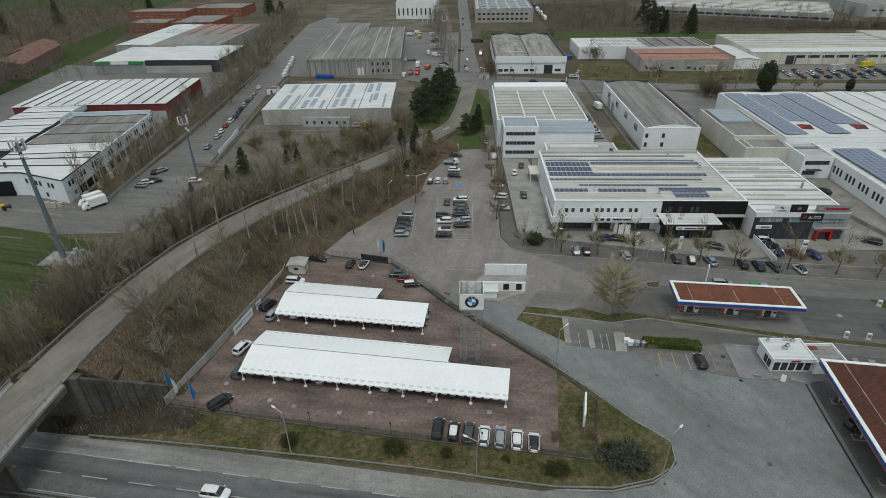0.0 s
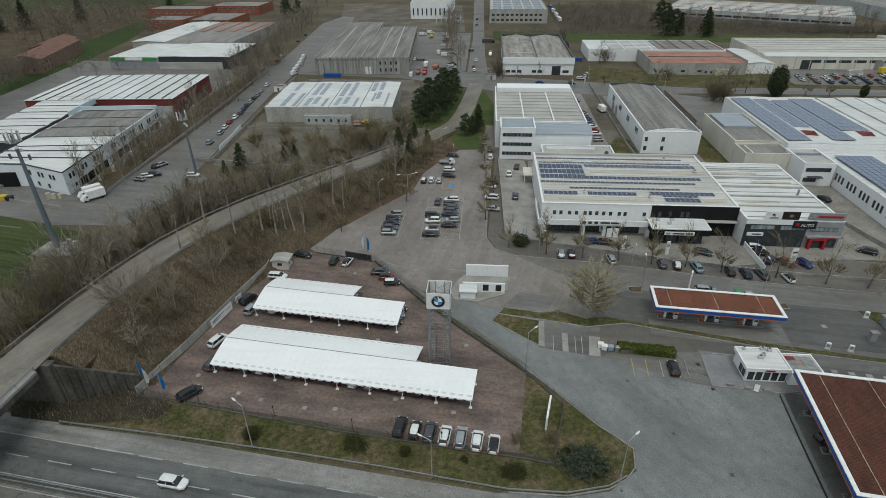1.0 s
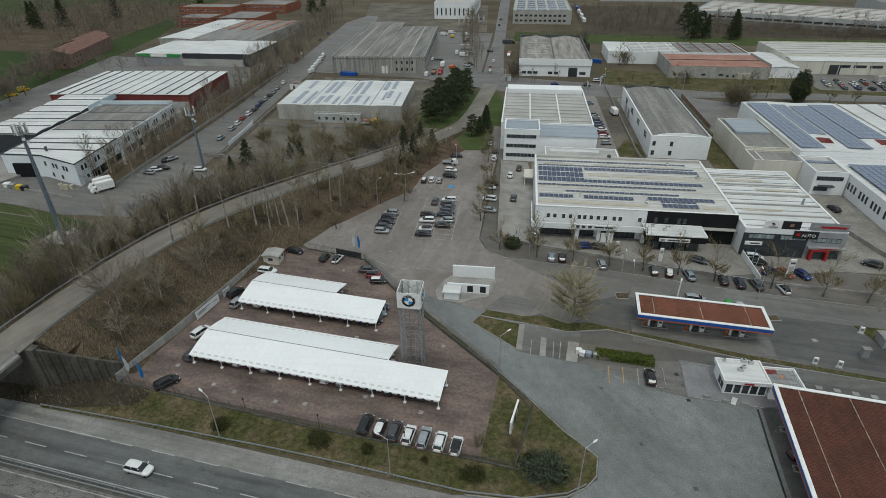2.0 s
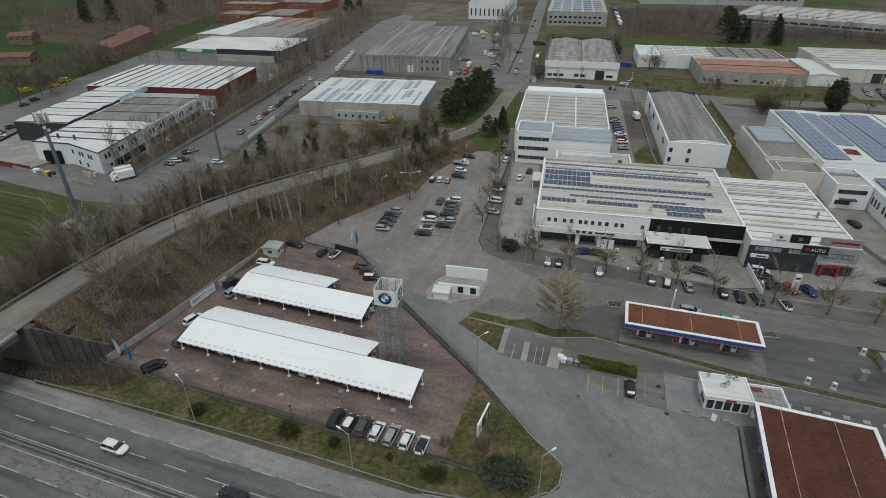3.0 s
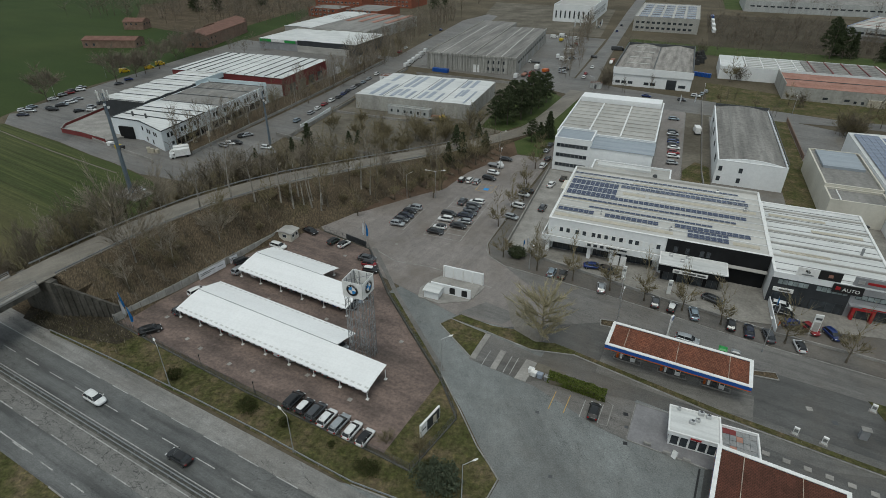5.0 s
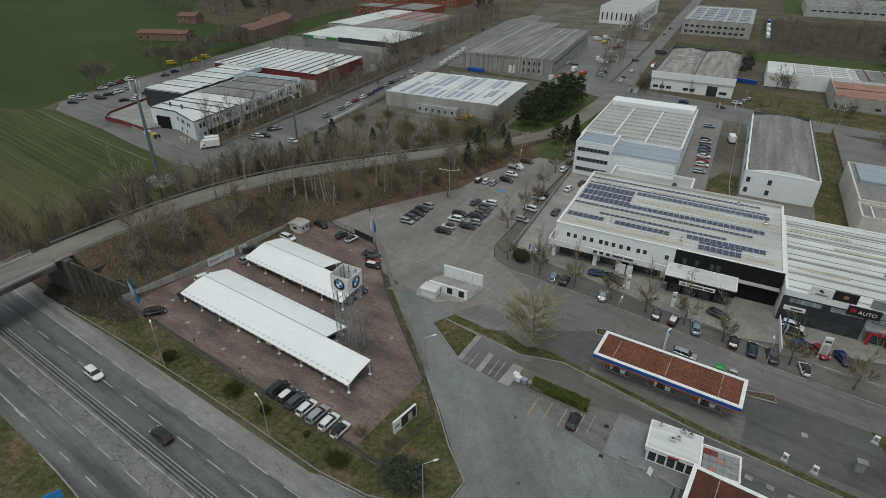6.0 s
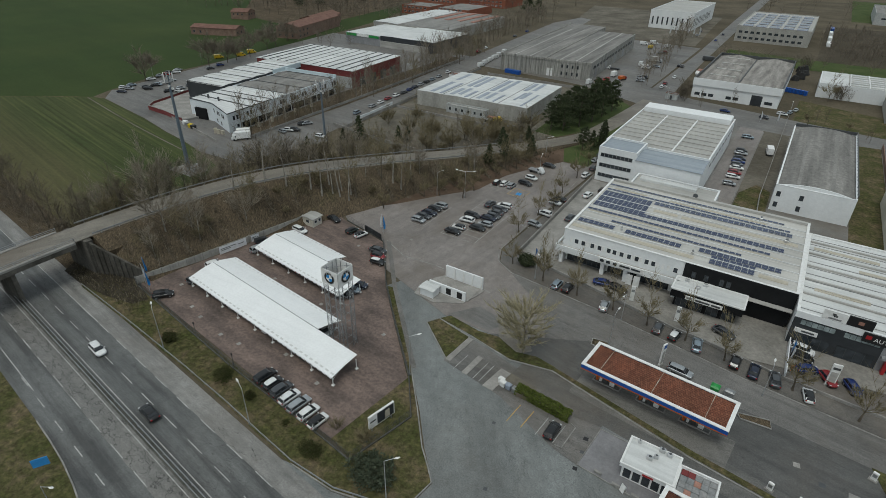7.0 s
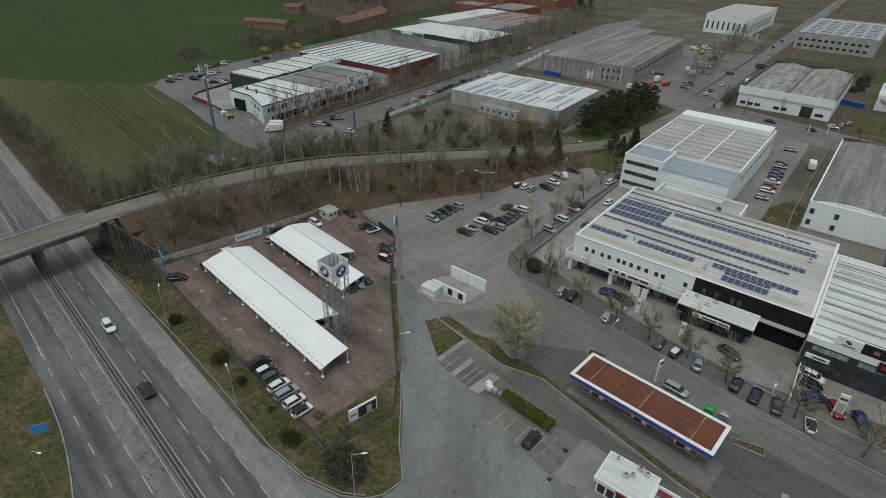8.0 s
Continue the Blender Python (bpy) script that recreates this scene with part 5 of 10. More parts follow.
f3 = hall("long_hall", 166.5, 262.0, 352.0, 394.0, 8.0, "beige_wall", "long cream hall with pale tan roof", "hall", "flat", "cream_roof")
for k in range(5):
    part("roof_seam", box(167, 261.5, 358 + k * 7.4, 358.5 + k * 7.4, 7.4, 7.75), M["pale_roof"], f3)
part("front_bay", box(166.5, 262.0, 340.0, 351.9, 0, 7.0), M["beige_wall"], f3, "lower bay along the front")
part("front_roof", gable_roof(166.5, 262.0, 340.0, 351.9, 7.05, 0.7, 1, 0.2, 0, "x"), M["white_roof"], f3)
f3["span"] = (166.5, 262.0, 340.0, 394.0, 7.0)
openings(f3, "s", [(24, 8.2, 8, 3.6, 6.6, 1.5, 4)], "dark_steel")
for k in range(12):
    part("pilaster", box(166.6 + k * 8.2, 167.0 + k * 8.2, 339.8, 339.98, 0, 6.9), M["pale_wall"], f3)
gates(f3, "s", [(20, 6, 5.0, "charcoal"), (60, 5, 4.6, "steel")])
f4 = hall("lean_to_shed", 151.0, 166.2, 328.0, 368.0, 5.5, "white_wall", "white shed with a ribbed pale roof", "shed", "gable", "white_roof", 0.8, 1, 0, "y")
f5 = hall("cream_hall", 263.0, 330.0, 352.0, 405.0, 8.0, "beige_wall", "cream industrial hall with flat roof", "hall", "flat", "pale_roof")

# hall complex with solar roofs
solar_hall = hall("solar_roof_hall", 109.3, 190.0, 185.0, 243.5, 9.0, "white_wall", "white hall whose pale roof carries solar arrays", "hall", "gable", "white_roof", 0.4, 4, 0, "y")
low_cream = hall("cream_annex", 94.2, 109.1, 190.0, 222.5, 8.0, "beige_wall", "windowless cream annex with gravel roof", "annex", "flat", "fibre_roof")
part("roof_well", box(96.0, 107.5, 205.5, 221.0, 7.3, 8.3), M["blue_grey_roof"], low_cream)
front_annex = hall("cream_annex", 94.2, 109.1, 180.0, 189.8, 7.2, "beige_wall", "lower cream annex with a gravel roof", "annex", "flat", "fibre_roof")
part("roof_pipe", box(97.0, 97.3, 181, 189, 6.7, 7.0), M["white_paint"], front_annex)
low_white = hall("white_workshop", 118.6, 175.0, 128.0, 184.8, 7.0, "white_wall", "long white workshop with solar roof and narrow windows", "workshop", "gable", "white_roof", 0.6, 3, 0, "y")
openings(low_white, "w", [(5 + 6.6 * k, 1.8, 3, 2.6, 0.9, 2.2, 0) for k in range(7)], "dark_steel")
PANEL_BIG = mesh_of("solar_panel", box(0, 1.8, 0, 1.98, 0, 0.08), M["solar_pale"])
PANEL_LONG = mesh_of("solar_panel", box(0, 1.8, 0, 4.02, 0, 0.08), M["solar_pale"])
for x, cols, ya, yb in ((110.4, 4, 187.5, 241), (118.6, 3, 202, 241), (125.2, 4, 188.5, 241), (133.2, 5, 199, 240)):
    for c in range(cols):
        y = ya
        while y < yb - 4:
            part("solar_panel", PANEL_LONG, None, solar_hall).location = (x + c * 1.9, y, 9.42)
            y += 4.1
for x in (118.4, 137.0):
    dormer = part("dormer", loft([[(x, 193.0, 9.2), (x + 4.6, 193.0, 9.2), (x + 2.3, 193.0, 11.0)], [(x + 0.4, 199.0, 9.2), (x + 4.2, 199.0, 9.2), (x + 2.3, 199.0, 9.3)]]), M["red_wall"], solar_hall, "small red triangular dormer")
for k in range(6):
    part("roof_seam", box(145 + k * 8, 145.3 + k * 8, 186, 243, 9.2, 9.55), M["pale_roof"], solar_hall)
for c in range(6):
    for r in range(20):
        part("solar_panel", PANEL_BIG, None, low_white).location = (120.6 + c * 1.95, 137 + r * 2.05, 7.72)
for c in range(3):
    for r in range(10):
        p = part("solar_panel", PANEL_BIG, None, low_white)
        p.matrix_basis = pose(137 + c * 3.4, 146 + r * 3.4, 7.8, 0, 18, 0)
front_block = hall("office_block", 108.6, 118.2, 171.0, 184.6, 7.6, "white_wall", "white two-storey office block with ribbon windows", "office", "flat", "pale_roof")
openings(front_block, "s", [(0.8, 10, 1, 4.8, 7.6, 1.3, 6), (0.8, 10, 1, 1.4, 4.0, 1.4, 3)], "dark_steel")
part("canopy", box(110.2, 114.6, 169.4, 170.9, 3.2, 3.4), M["charcoal"], front_block)
for k in range(5):
    part("solar_panel", PANEL_BIG, None, front_block).location = (109.4 + k * 1.7, 179.5, 7.2)

# far places beyond the lawns
church = hall("white_modern_building", -62.0, -27.0, 535.0, 625.0, 14.0, "white_wall", "white modern building with slotted windows", "building", "flat", "pale_roof")
openings(church, "s", [(2, 4, 8, 3.0, 1.2, 6.0, 0)], "dark_steel")
openings(church, "e", [(4, 6, 12, 3.0, 1.4, 6.0, 0)], "dark_steel")
far1 = hall("solar_roof_block", 9.0, 58.0, 510.0, 610.0, 11.0, "grey_wall", "low hall with solar panels on its roof", "hall", "flat", "pale_roof")
patches(far1, "solar_panel", "solar", 10.7, [(12 + 9 * k, 514 + 15 * r, 7.0, 10.0) for k in range(5) for r in range(6)])
openings(far1, "s", [(2, 4, 11, 2.0, 2.4, 1.6, 1), (2, 4, 11, 6.0, 2.4, 1.6, 1)], "dark_steel")
for x0, x1, y0, y1, h, w, r in ((340, 520, 520, 640, 10, "pale_wall", "fibre_roof"),
                                 (100, 260, 680, 760, 10, "pale_wall", "fibre_roof"), (345, 440, 400, 450, 9, "beige_wall", "cream_roof"), (430, 560, 300, 360, 9, "white_wall", "white_roof")):
    g = hall("distant_hall", x0, x1, y0, y1, h, w, "pale industrial hall with a flat roof", "hall", "flat", r)
    openings(g, "s", [(5, 6, int((x1 - x0 - 8) / 6), 4.8, 4.0, 1.3, 2)], "dark_steel")

blue_hall = hall("distant_hall", 162, 302, 537.0, 617.0, 9.0, "pale_wall", "very large pale hall with a blue end and flat roof", "hall", "flat", "cream_roof")
openings(blue_hall, "s", [(6, 7, 19, 4.4, 5.8, 1.5, 2)], "dark_steel")
part("base_band", box(162.2, 301.8, 536.7, 536.98, 0.02, 3.2), M["fibre_roof"], blue_hall, "darker base course")
part("blue_end", box(161.6, 161.95, 537, 617, 4.0, 9.2), M["blue_band"], blue_hall, "blue cladding at the end of the hall")
for k in range(8):
    part("roof_seam", box(162.6, 301.4, 546 + k * 9.0, 546.6 + k * 9.0, 8.4, 8.75), M["rust_roof" if k % 3 == 1 else "pale_roof"], blue_hall)
swing(blue_hall, (162, 537), -26)


# ---- sales yard ----
sheet("yard_paving", [(-52.2, 68.8), (-49.2, 82), (-46, 98.4), (-43.4, 111), (-44, 123), (-34, 119.9), (-18, 116.2), (-4.7, 100.3), (6, 89.7), (17.5, 78.6), (15.4, 60.2)], 0.05, M["red_paving"], "reddish stone-chip paving of a car sales yard", "yard")
sheet("yard_lawn", [(15.4, 60.2), (17.5, 78.6), (23.5, 71.2), (20.7, 58.9)], 0.055, M["lawn"], "yellowed lawn behind the billboard")
OUT = [(-62.3, 61.0), (-50, 60.0), (-38, 59.0), (-19, 57.2), (-5, 55.6), (5, 54.2), (13.5, 53.1), (22.2, 53.1), (28.5, 54.7), (31.5, 56.6), (33.2, 58.8), (33.7, 62.4), (31.8, 64.3), (28.7, 67.1), (23.6, 73.1), (17.6, 79.8)]
sheet("grass_verge", [(-66, 66), (-62.3, 61.0)] + OUT[1:] + [(16.4, 81.2), (-3, 100.8), (-4.7, 100.3), (17.5, 78.6), (23.5, 71.2), (20.7, 58.7), (-52.2, 68.2), (-53, 70), (-60, 66.4)], 0.046, M["lawn"], "mown winter grass with bald brown patches between fence and road")
solo("kerb", strip(OUT[6:] + [(16.4, 81.2)], 0.2, 0, 0.2), M["kerb"], "pale concrete kerb round the grass verge", "kerb", kind="structure")
solo("verge_strip", slab([(-3, 100.8), (16.4, 81.2), (17.4, 81.6), (-2.2, 101.4), (-16.4, 117.6), (-17.4, 117)], 0, 0.06), M["street"], "narrow dusty strip along the yard fence", "ground", kind="structure")
guard_rail("verge_guard_rail", [(x, y + 0.25, 0.0) for x, y in OUT[:10]], "galvanised guard rail along the grass verge", 0.7, 4.0)


def fence(name, pts, h, label, gap=2.5, mesh_wires=True, base=0.0):
    g = thing(name, label, "fence", (*pts[0], 0))
    me = mesh_of("post", rod((0, 0, 0), (0, 0, h), 0.035, sides=5), M["dark_steel"])
    wires = bmesh.new()
    z = 0.12
    while z < h:
        strip(pts, 0.014, z + base * 0.5, z + base * 0.5 + 0.022, wires)
        z += 0.21
    for a, b in zip(pts, pts[1:]):
        a, b = Vector((*a, 0)), Vector((*b, 0))
        n = max(1, round((b - a).length / gap))
        for k in range(n + 1):
            p = part("post", me, None, g)
            p.location = a.lerp(b, k / n)
        m = max(2, round((b - a).length / 0.35)) if mesh_wires else 0
        for k in range(m):
            c = a.lerp(b, k / m)
            box(c.x - 0.006, c.x + 0.006, c.y - 0.006, c.y + 0.006, 0.1, h - 0.05, wires)
    if base:
        part("plinth", strip(pts, 0.22, 0, base), M["plinth"], g)
    tagged(part("wire_mesh", wires, M["dark_steel"], g), kind="stuff")
    return g


fence("wire_fence", [(-52.2, 68.4), (-33.7, 65.6), (-13.7, 62.6), (15.0, 59.4), (20.7, 58.6)], 1.9, "dark wire mesh fence on a concrete plinth round the yard", 2.6, True, 0.3)
fence("wire_fence", [(20.7, 58.6), (23.6, 71.2), (17.6, 78.8)], 1.9, "dark wire mesh fence with hedge-like netting", 2.6, True, 0.3)
fence("yard_fence", [(17.6, 78.8), (6, 89.9), (-4.7, 100.5), (-18, 116.4)], 1.6, "low fence on a pale concrete wall beside the lane", 2.8, True, 0.7)
fence("yard_gate_fence", [(-18, 116.4), (-25, 118.2), (-34, 120.2)], 1.8, "dark sheet fence at the end of the sales yard", 2.5, True, 0.2)
part("screen", strip([(-19, 116.8), (-26, 118.5)], 0.06, 0.2, 1.8), M["charcoal"], bpy.data.objects["yard_gate_fence"])

# wall of precast panels along the embankment
wall_pts = [(-52.6, 68.6), (-49.6, 82), (-46.4, 98.4), (-43.8, 111), (-44.4, 123)]
panel_wall = thing("panel_wall", "grey precast concrete panel wall along the embankment", "wall", (-48, 90, 0), kind="structure")
dists = [Vector((*p, 0)) for p in wall_pts]
for a, b in zip(dists, dists[1:]):
    n = round((b - a).length / 2.1)
    turn = math.degrees(math.atan2(b.y - a.y, b.x - a.x))
    L = (b - a).length / n
    me = mesh_of("panel", box(-L / 2 + 0.1, L / 2 - 0.1, -0.06, 0.06, 0, 1.95, None, 0.02), M["grey_wall"])
    po = mesh_of("post", box(-0.1, 0.1, -0.11, 0.11, 0, 2.05, None, 0.02), M["concrete"])
    for k in range(n):
        for name, m, t in (("panel", me, 0.5), ("post", po, 0.0)):
            p = part(name, m, None, panel_wall)
            c = a.lerp(b, (k + t) / n)
            p.matrix_basis = pose(c.x, c.y, 0, 0, 0, turn)


def banner(name, a, b, z0, z1, label):
    g = thing(name, label, "banner", (*a, 0))
    part("cloth", strip([a, b], 0.05, z0, z1), M["white_cloth"], g)
    a, b = Vector((*a, 0)), Vector((*b, 0))
    n = Vector((b.y - a.y, a.x - b.x, 0)).normalized() * 0.035
    for k, (s, e, z) in enumerate(((0.06, 0.62, 0.62), (0.06, 0.42, 0.42), (0.7, 0.92, 0.5))):
        zz = z0 + (z1 - z0) * z
        part("text_bar", strip([(a.lerp(b, s) + n).to_2d(), (a.lerp(b, e) + n).to_2d()], 0.02, zz, zz + 0.16), M["dark_steel"], g)
    return g


banner("wall_banner", (-47.1, 87.4), (-45.7, 94.6), 0.5, 2.5, "white printed banner on the yard's concrete wall")
banner("wall_banner", (-45.4, 96.0), (-45.0, 98.2), 0.6, 2.4, "small white sign with a dark mark on the wall")


# ---- carports: white canopies on posts ----
def carport(name, at, turn, length, wide_from, label):
    """Two rows of bays: the front row runs full length, the rear row stops at wide_from."""
    c = thing(name, label, "carport", (*at, 0), turn)
    L, D = length, 6.3
    e, r = 2.35, 3.7
    bm = bmesh.new()

    def pitch(x0, x1, y0, z0, y1, z1, n):
        rows = []
        for i in range(n + 1):
            x = x0 + (x1 - x0) * i / n
            sag = -0.05 if i % 2 else 0.0
            rows.append([bm.verts.new((x, y0, z0 + sag)), bm.verts.new((x, (y0 + y1) / 2, (z0 + z1) / 2 + 0.12 + sag)), bm.verts.new((x, y1, z1))])
        low = [[bm.verts.new(v.co - Vector((0, 0, 0.09))) for v in q] for q in rows]
        for g in (rows, low):
            for a, b in zip(g, g[1:]):
                for k in (0, 1):
                    bm.faces.new((a[k], b[k], b[k + 1], a[k + 1]))
        for g, h in zip((rows[0], rows[-1]), (low[0], low[-1])):
            for k in (0, 1):
                bm.faces.new((g[k], g[k + 1], h[k + 1], h[k]))
        for k in (0, 2):
            for a, b, p, q in zip(rows, rows[1:], low, low[1:]):
                bm.faces.new((a[k], b[k], q[k], p[k]))

    n = round(L / 1.5)
    pitch(0, L, 0, e, D, r, n * 2)
    bmesh.ops.recalc_face_normals(bm, faces=bm.faces)
    canopy = part("canopy", bm, M["tent"], c)
    bm = bmesh.new()
    pitch(0.0, wide_from, 2 * D - 0.4, e, D, r + 0.02, round(wide_from / 1.5) * 2)
    bmesh.ops.recalc_face_normals(bm, faces=bm.faces)
    rear = part("rear_canopy", bm, M["tent"], c)
    part("ridge_seam", box(0.2, wide_from - 0.1, D - 0.06, D + 0.06, r + 0.02, r + 0.06), M["steel"], c)
    scal = mesh_of("valance", box(0, 1.0, -0.02, 0.02, -0.28, 0.0), M["white_cloth"])
    clip = mesh_of("eyelet_flap", box(-0.42, 0.42, 0, 0.34, 0, 0.02), M["flap"])
    for own, y, s, z, end in ((canopy, -0.03, 1, e - 0.02, L), (rear, 2 * D - 0.37, -1, e - 0.02, wide_from)):
        k = 0.5
        while k < end - 1:
            v = part("valance", scal, None, own)
            v.location = (k, y, z)
            f = part("eyelet_flap", clip, None, own)
            f.matrix_basis = pose(k + 0.5, y + s * 0.55, z + 0.2, 12 * s, 0, 0 if s > 0 else 180)
            k += 1.5
    post = mesh_of("post", rod((0, 0, 0), (0, 0, e), 0.09, sides=8), M["white_paint"])
    foot = mesh_of("foot", box(-0.28, 0.28, -0.28, 0.28, 0, 0.22, None, 0.05), M["white_paint"])
    strut = mesh_of("strut", rod((0, 0.05, 1.3), (0, 1.5, e + 0.15), 0.05, sides=6), M["white_paint"])
    bays = round(L / 6.03)
    for row, y, s, end in (("front", 0.45, 1, L), ("rear", 2 * D - 0.85, -1, wide_from)):
        for k in range(bays + 1):
            x = 0.35 + (L - 0.7) * k / bays
            if x > end + 0.5:
                continue
            for m, nm in ((post, "post"), (foot, "foot"), (strut, "strut")):
                o = part(nm, m, None, c)
                o.matrix_basis = pose(min(x, end - 0.35), y, 0, 0, 0, 0 if s > 0 else 180)
    for k in range(bays + 1):
        x = 0.35 + (L - 0.7) * k / bays
        part("beam", rod((x, 0.3, e - 0.12), (x, D, r - 0.12), 0.07, sides=6), M["white_paint"], c)
        if x < wide_from:
            part("beam", rod((x, 2 * D - 0.7, e - 0.12), (x, D, r - 0.12), 0.07, sides=6), M["white_paint"], c)
    for x in (L - 0.35,):
        o = part("post", post, None, c)
        o.location = (x, D - 0.1, 0)
        o = part("foot", foot, None, c)
        o.location = (x, D - 0.1, 0)
    for ob in c.children_recursive:
        if ob.parent == c:
            ob.matrix_parent_inverse = Matrix.Identity(4)
    return c


carport("carport", (-41.6, 74.9), -6.85, 49.6, 38.2, "long white stepped canopy over parked cars")
carport("carport", (-40.2, 92.7), -7.1, 32.2, 20.6, "shorter white stepped canopy over parked cars")


# ---- lattice advertising tower ----
def roundel(owner, face, u, z, r):
    """A round badge of rings and quarters, drawn as plain shapes."""
    def disc(rad, o, a0=0.0, a1=2 * math.pi, inner=0.0, n=40):
        bm = bmesh.new()
        k = [a0 + (a1 - a0) * i / n for i in range(n + 1)]
        outer = [bm.verts.new(face(u + rad * math.cos(a), o, z + rad * math.sin(a))) for a in k]
        if inner:
            inn = [bm.verts.new(face(u + inner * math.cos(a), o, z + inner * math.sin(a))) for a in k]
            for i in range(n):
                bm.faces.new((outer[i], outer[i + 1], inn[i + 1], inn[i]))
        else:
            c = bm.verts.new(face(u, o, z))
            for i in range(n):
                bm.faces.new((c, outer[i], outer[i + 1]))
        ret = bmesh.ops.extrude_face_region(bm, geom=list(bm.faces))
        shift = Vector(face(0, 0.02, 0)) - Vector(face(0, 0, 0))
        for v in ret["geom"]:
            if isinstance(v, bmesh.types.BMVert):
                v.co += shift
        bmesh.ops.recalc_face_normals(bm, faces=bm.faces)
        return bm
    badge = part("badge", disc(r, 0.03), M["black_paint"], owner, "round black, blue and white badge")
    part("ring", disc(r * 0.99, 0.052, 0, 2 * math.pi, r * 0.93), M["alu"], badge)
    for q in range(4):
        part("quarter", disc(r * 0.60, 0.052, q * math.pi / 2, (q + 1) * math.pi / 2, 0.0, 10), M["blue_flag"] if q in (1, 3) else M["white_paint"], badge)
    for a in (52, 90, 128):
        c, s = math.cos(radians(a)), math.sin(radians(a))
        bm = bmesh.new()
        for du, dz in ((-0.09, 0), (0.05, 0)):
            face_box(face, u + c * r * 0.78 + du * r, u + c * r * 0.78 + du * r + 0.06 * r, 0.05, 0.07, z + s * r * 0.78 - 0.1 * r, z + s * r * 0.78 + 0.1 * r, bm)
        part("mark", bm, M["white_paint"], badge)


tower = thing("sign_tower", "steel lattice tower carrying a white box sign with round badges", "sign tower", (1.3, 79.2, 0))
TX, TY, TW, TZ, TT = 1.3, 79.2, 1.85, 15.4, 18.6
legs = [(TX + i * TW, TY + j * TW) for i, j in ((-1, -1), (1, -1), (1, 1), (-1, 1))]
for i in range(4):
    a, b = legs[i], legs[(i + 1) % 4]
    # each leg is a slim trussed column of three tubes
    ax, ay = a
    ix, iy = (TX - ax) / TW, (TY - ay) / TW
    tubes = [(ax, ay), (ax + ix * 1.05, ay), (ax, ay + iy * 1.05)]
    for x, y in tubes:
        part("tube", rod((x, y, 0), (x, y, TT - 0.1), 0.07, sides=6), M["steel"], tower)
    brace = bmesh.new()
    n = 15
    for k in range(n):
        z0, z1 = k * TZ / n, (k + 1) * TZ / n
        for p, q in ((tubes[0], tubes[1]), (tubes[0], tubes[2])):
            s, e = (p, q) if k % 2 else (q, p)
            rod((*s, z0), (*e, z1), 0.03, sides=4, bm=brace)
            rod((*p, z1), (*q, z1), 0.025, sides=4, bm=brace)
    part("brace", brace, M["steel"], tower)
    for k in range(8):
        z = 1.2 + k * 1.85
        part("rung", rod((*a, z), (*b, z), 0.04, sides=4), M["steel"], tower)
P = 2.0
for s in "snwe":
    f = facade(s, TX - P, TX + P, TY - P, TY + P)
    pn = part("sign_panel", face_box(f, 0.04, 2 * P - 0.04, 0.0, 0.10, TZ, TT), M["white_paint"], tower, "white sign panel with a round badge")
    roundel(pn, lambda u, o, z, f=f: f(u, o + 0.08, z), P, (TZ + TT) / 2, 1.22)
for z in (TT - 0.15, TT - 1.6):
    for (ax, ay), (bx, by) in zip(legs, legs[2:]):
        part("cross_bar", rod((ax, ay, z), (bx, by, z), 0.05, sides=5), M["steel"], tower)

# guard house and transformer cabins
gh = thing("guard_house", "small pale hut with a sloping tin roof", "hut", (-40.6, 113.2, 0))
part("wall", ring_wall(-42.6, -38.7, 111.6, 115.0, 0, 2.5, 0.15), M["beige_wall"], gh)
part("roof", gable_roof(-42.8, -38.5, 111.4, 115.2, 2.55, 0.35, 1, 0.15, 0, "y"), M["pale_roof"], gh)
fe = facade("e", -42.6, -38.7, 111.6, 115.0)
window(gh, fe, 0.5, 1.0, 1.0, 1.0)
window(gh, fe, 2.0, 1.0, 1.0, 1.0)
window(gh, facade("s", -42.6, -38.7, 111.6, 115.0), 1.2, 1.0, 1.4, 1.0)

cabin = thing("walled_enclosure", "white walled enclosure with dark openings and a billboard wall", "enclosure", (9.4, 108, 0))
slab_pts = [(2.6, 101.6), (1.6, 105), (3.0, 109.5), (5, 112.4), (15.4, 111.4), (15.2, 109.0), (13.8, 104.2), (8, 101.0)]
solo("concrete_base", slab(slab_pts, 0, 0.18), M["concrete"], "concrete island under the white enclosure", "island", kind="structure")
part("wall", box(4.4, 14.0, 105.0, 105.35, 0.18, 2.5), M["white_wall"], cabin)
part("rear_wall", box(4.9, 14.9, 111.4, 111.75, 0.18, 3.3), M["white_wall"], cabin)
for k in range(5):
    part("post", box(5.0 + k * 2.4, 5.2 + k * 2.4, 111.1, 111.4, 0.18, 3.3), M["white_paint"], cabin)
part("floor", box(4.7, 14.5, 105.4, 111.3, 0.18, 0.30), M["concrete"], cabin)
ff = facade("s", 4.4, 14.0, 105.0, 105.35)
# openings are not cut: black plates paint the shade within
for u in (4.6, 7.5):
    part("opening", face_box(ff, u, u + 1.3, 0.002, 0.05, 0.5, 2.1), M["black_paint"], cabin, "black plate painted for the shade in an opening")
shed = thing("shed", "small white shed with ribbed metal roof", "shed", (5.7, 103.2, 0))
part("wall", ring_wall(4.0, 7.4, 102.0, 104.6, 0.18, 2.1, 0.12), M["white_wall"], shed)
part("roof", gable_roof(3.8, 7.6, 101.8, 104.8, 2.15, 0.2, 1, 0.1, 8, "x"), M["white_roof"], shed)

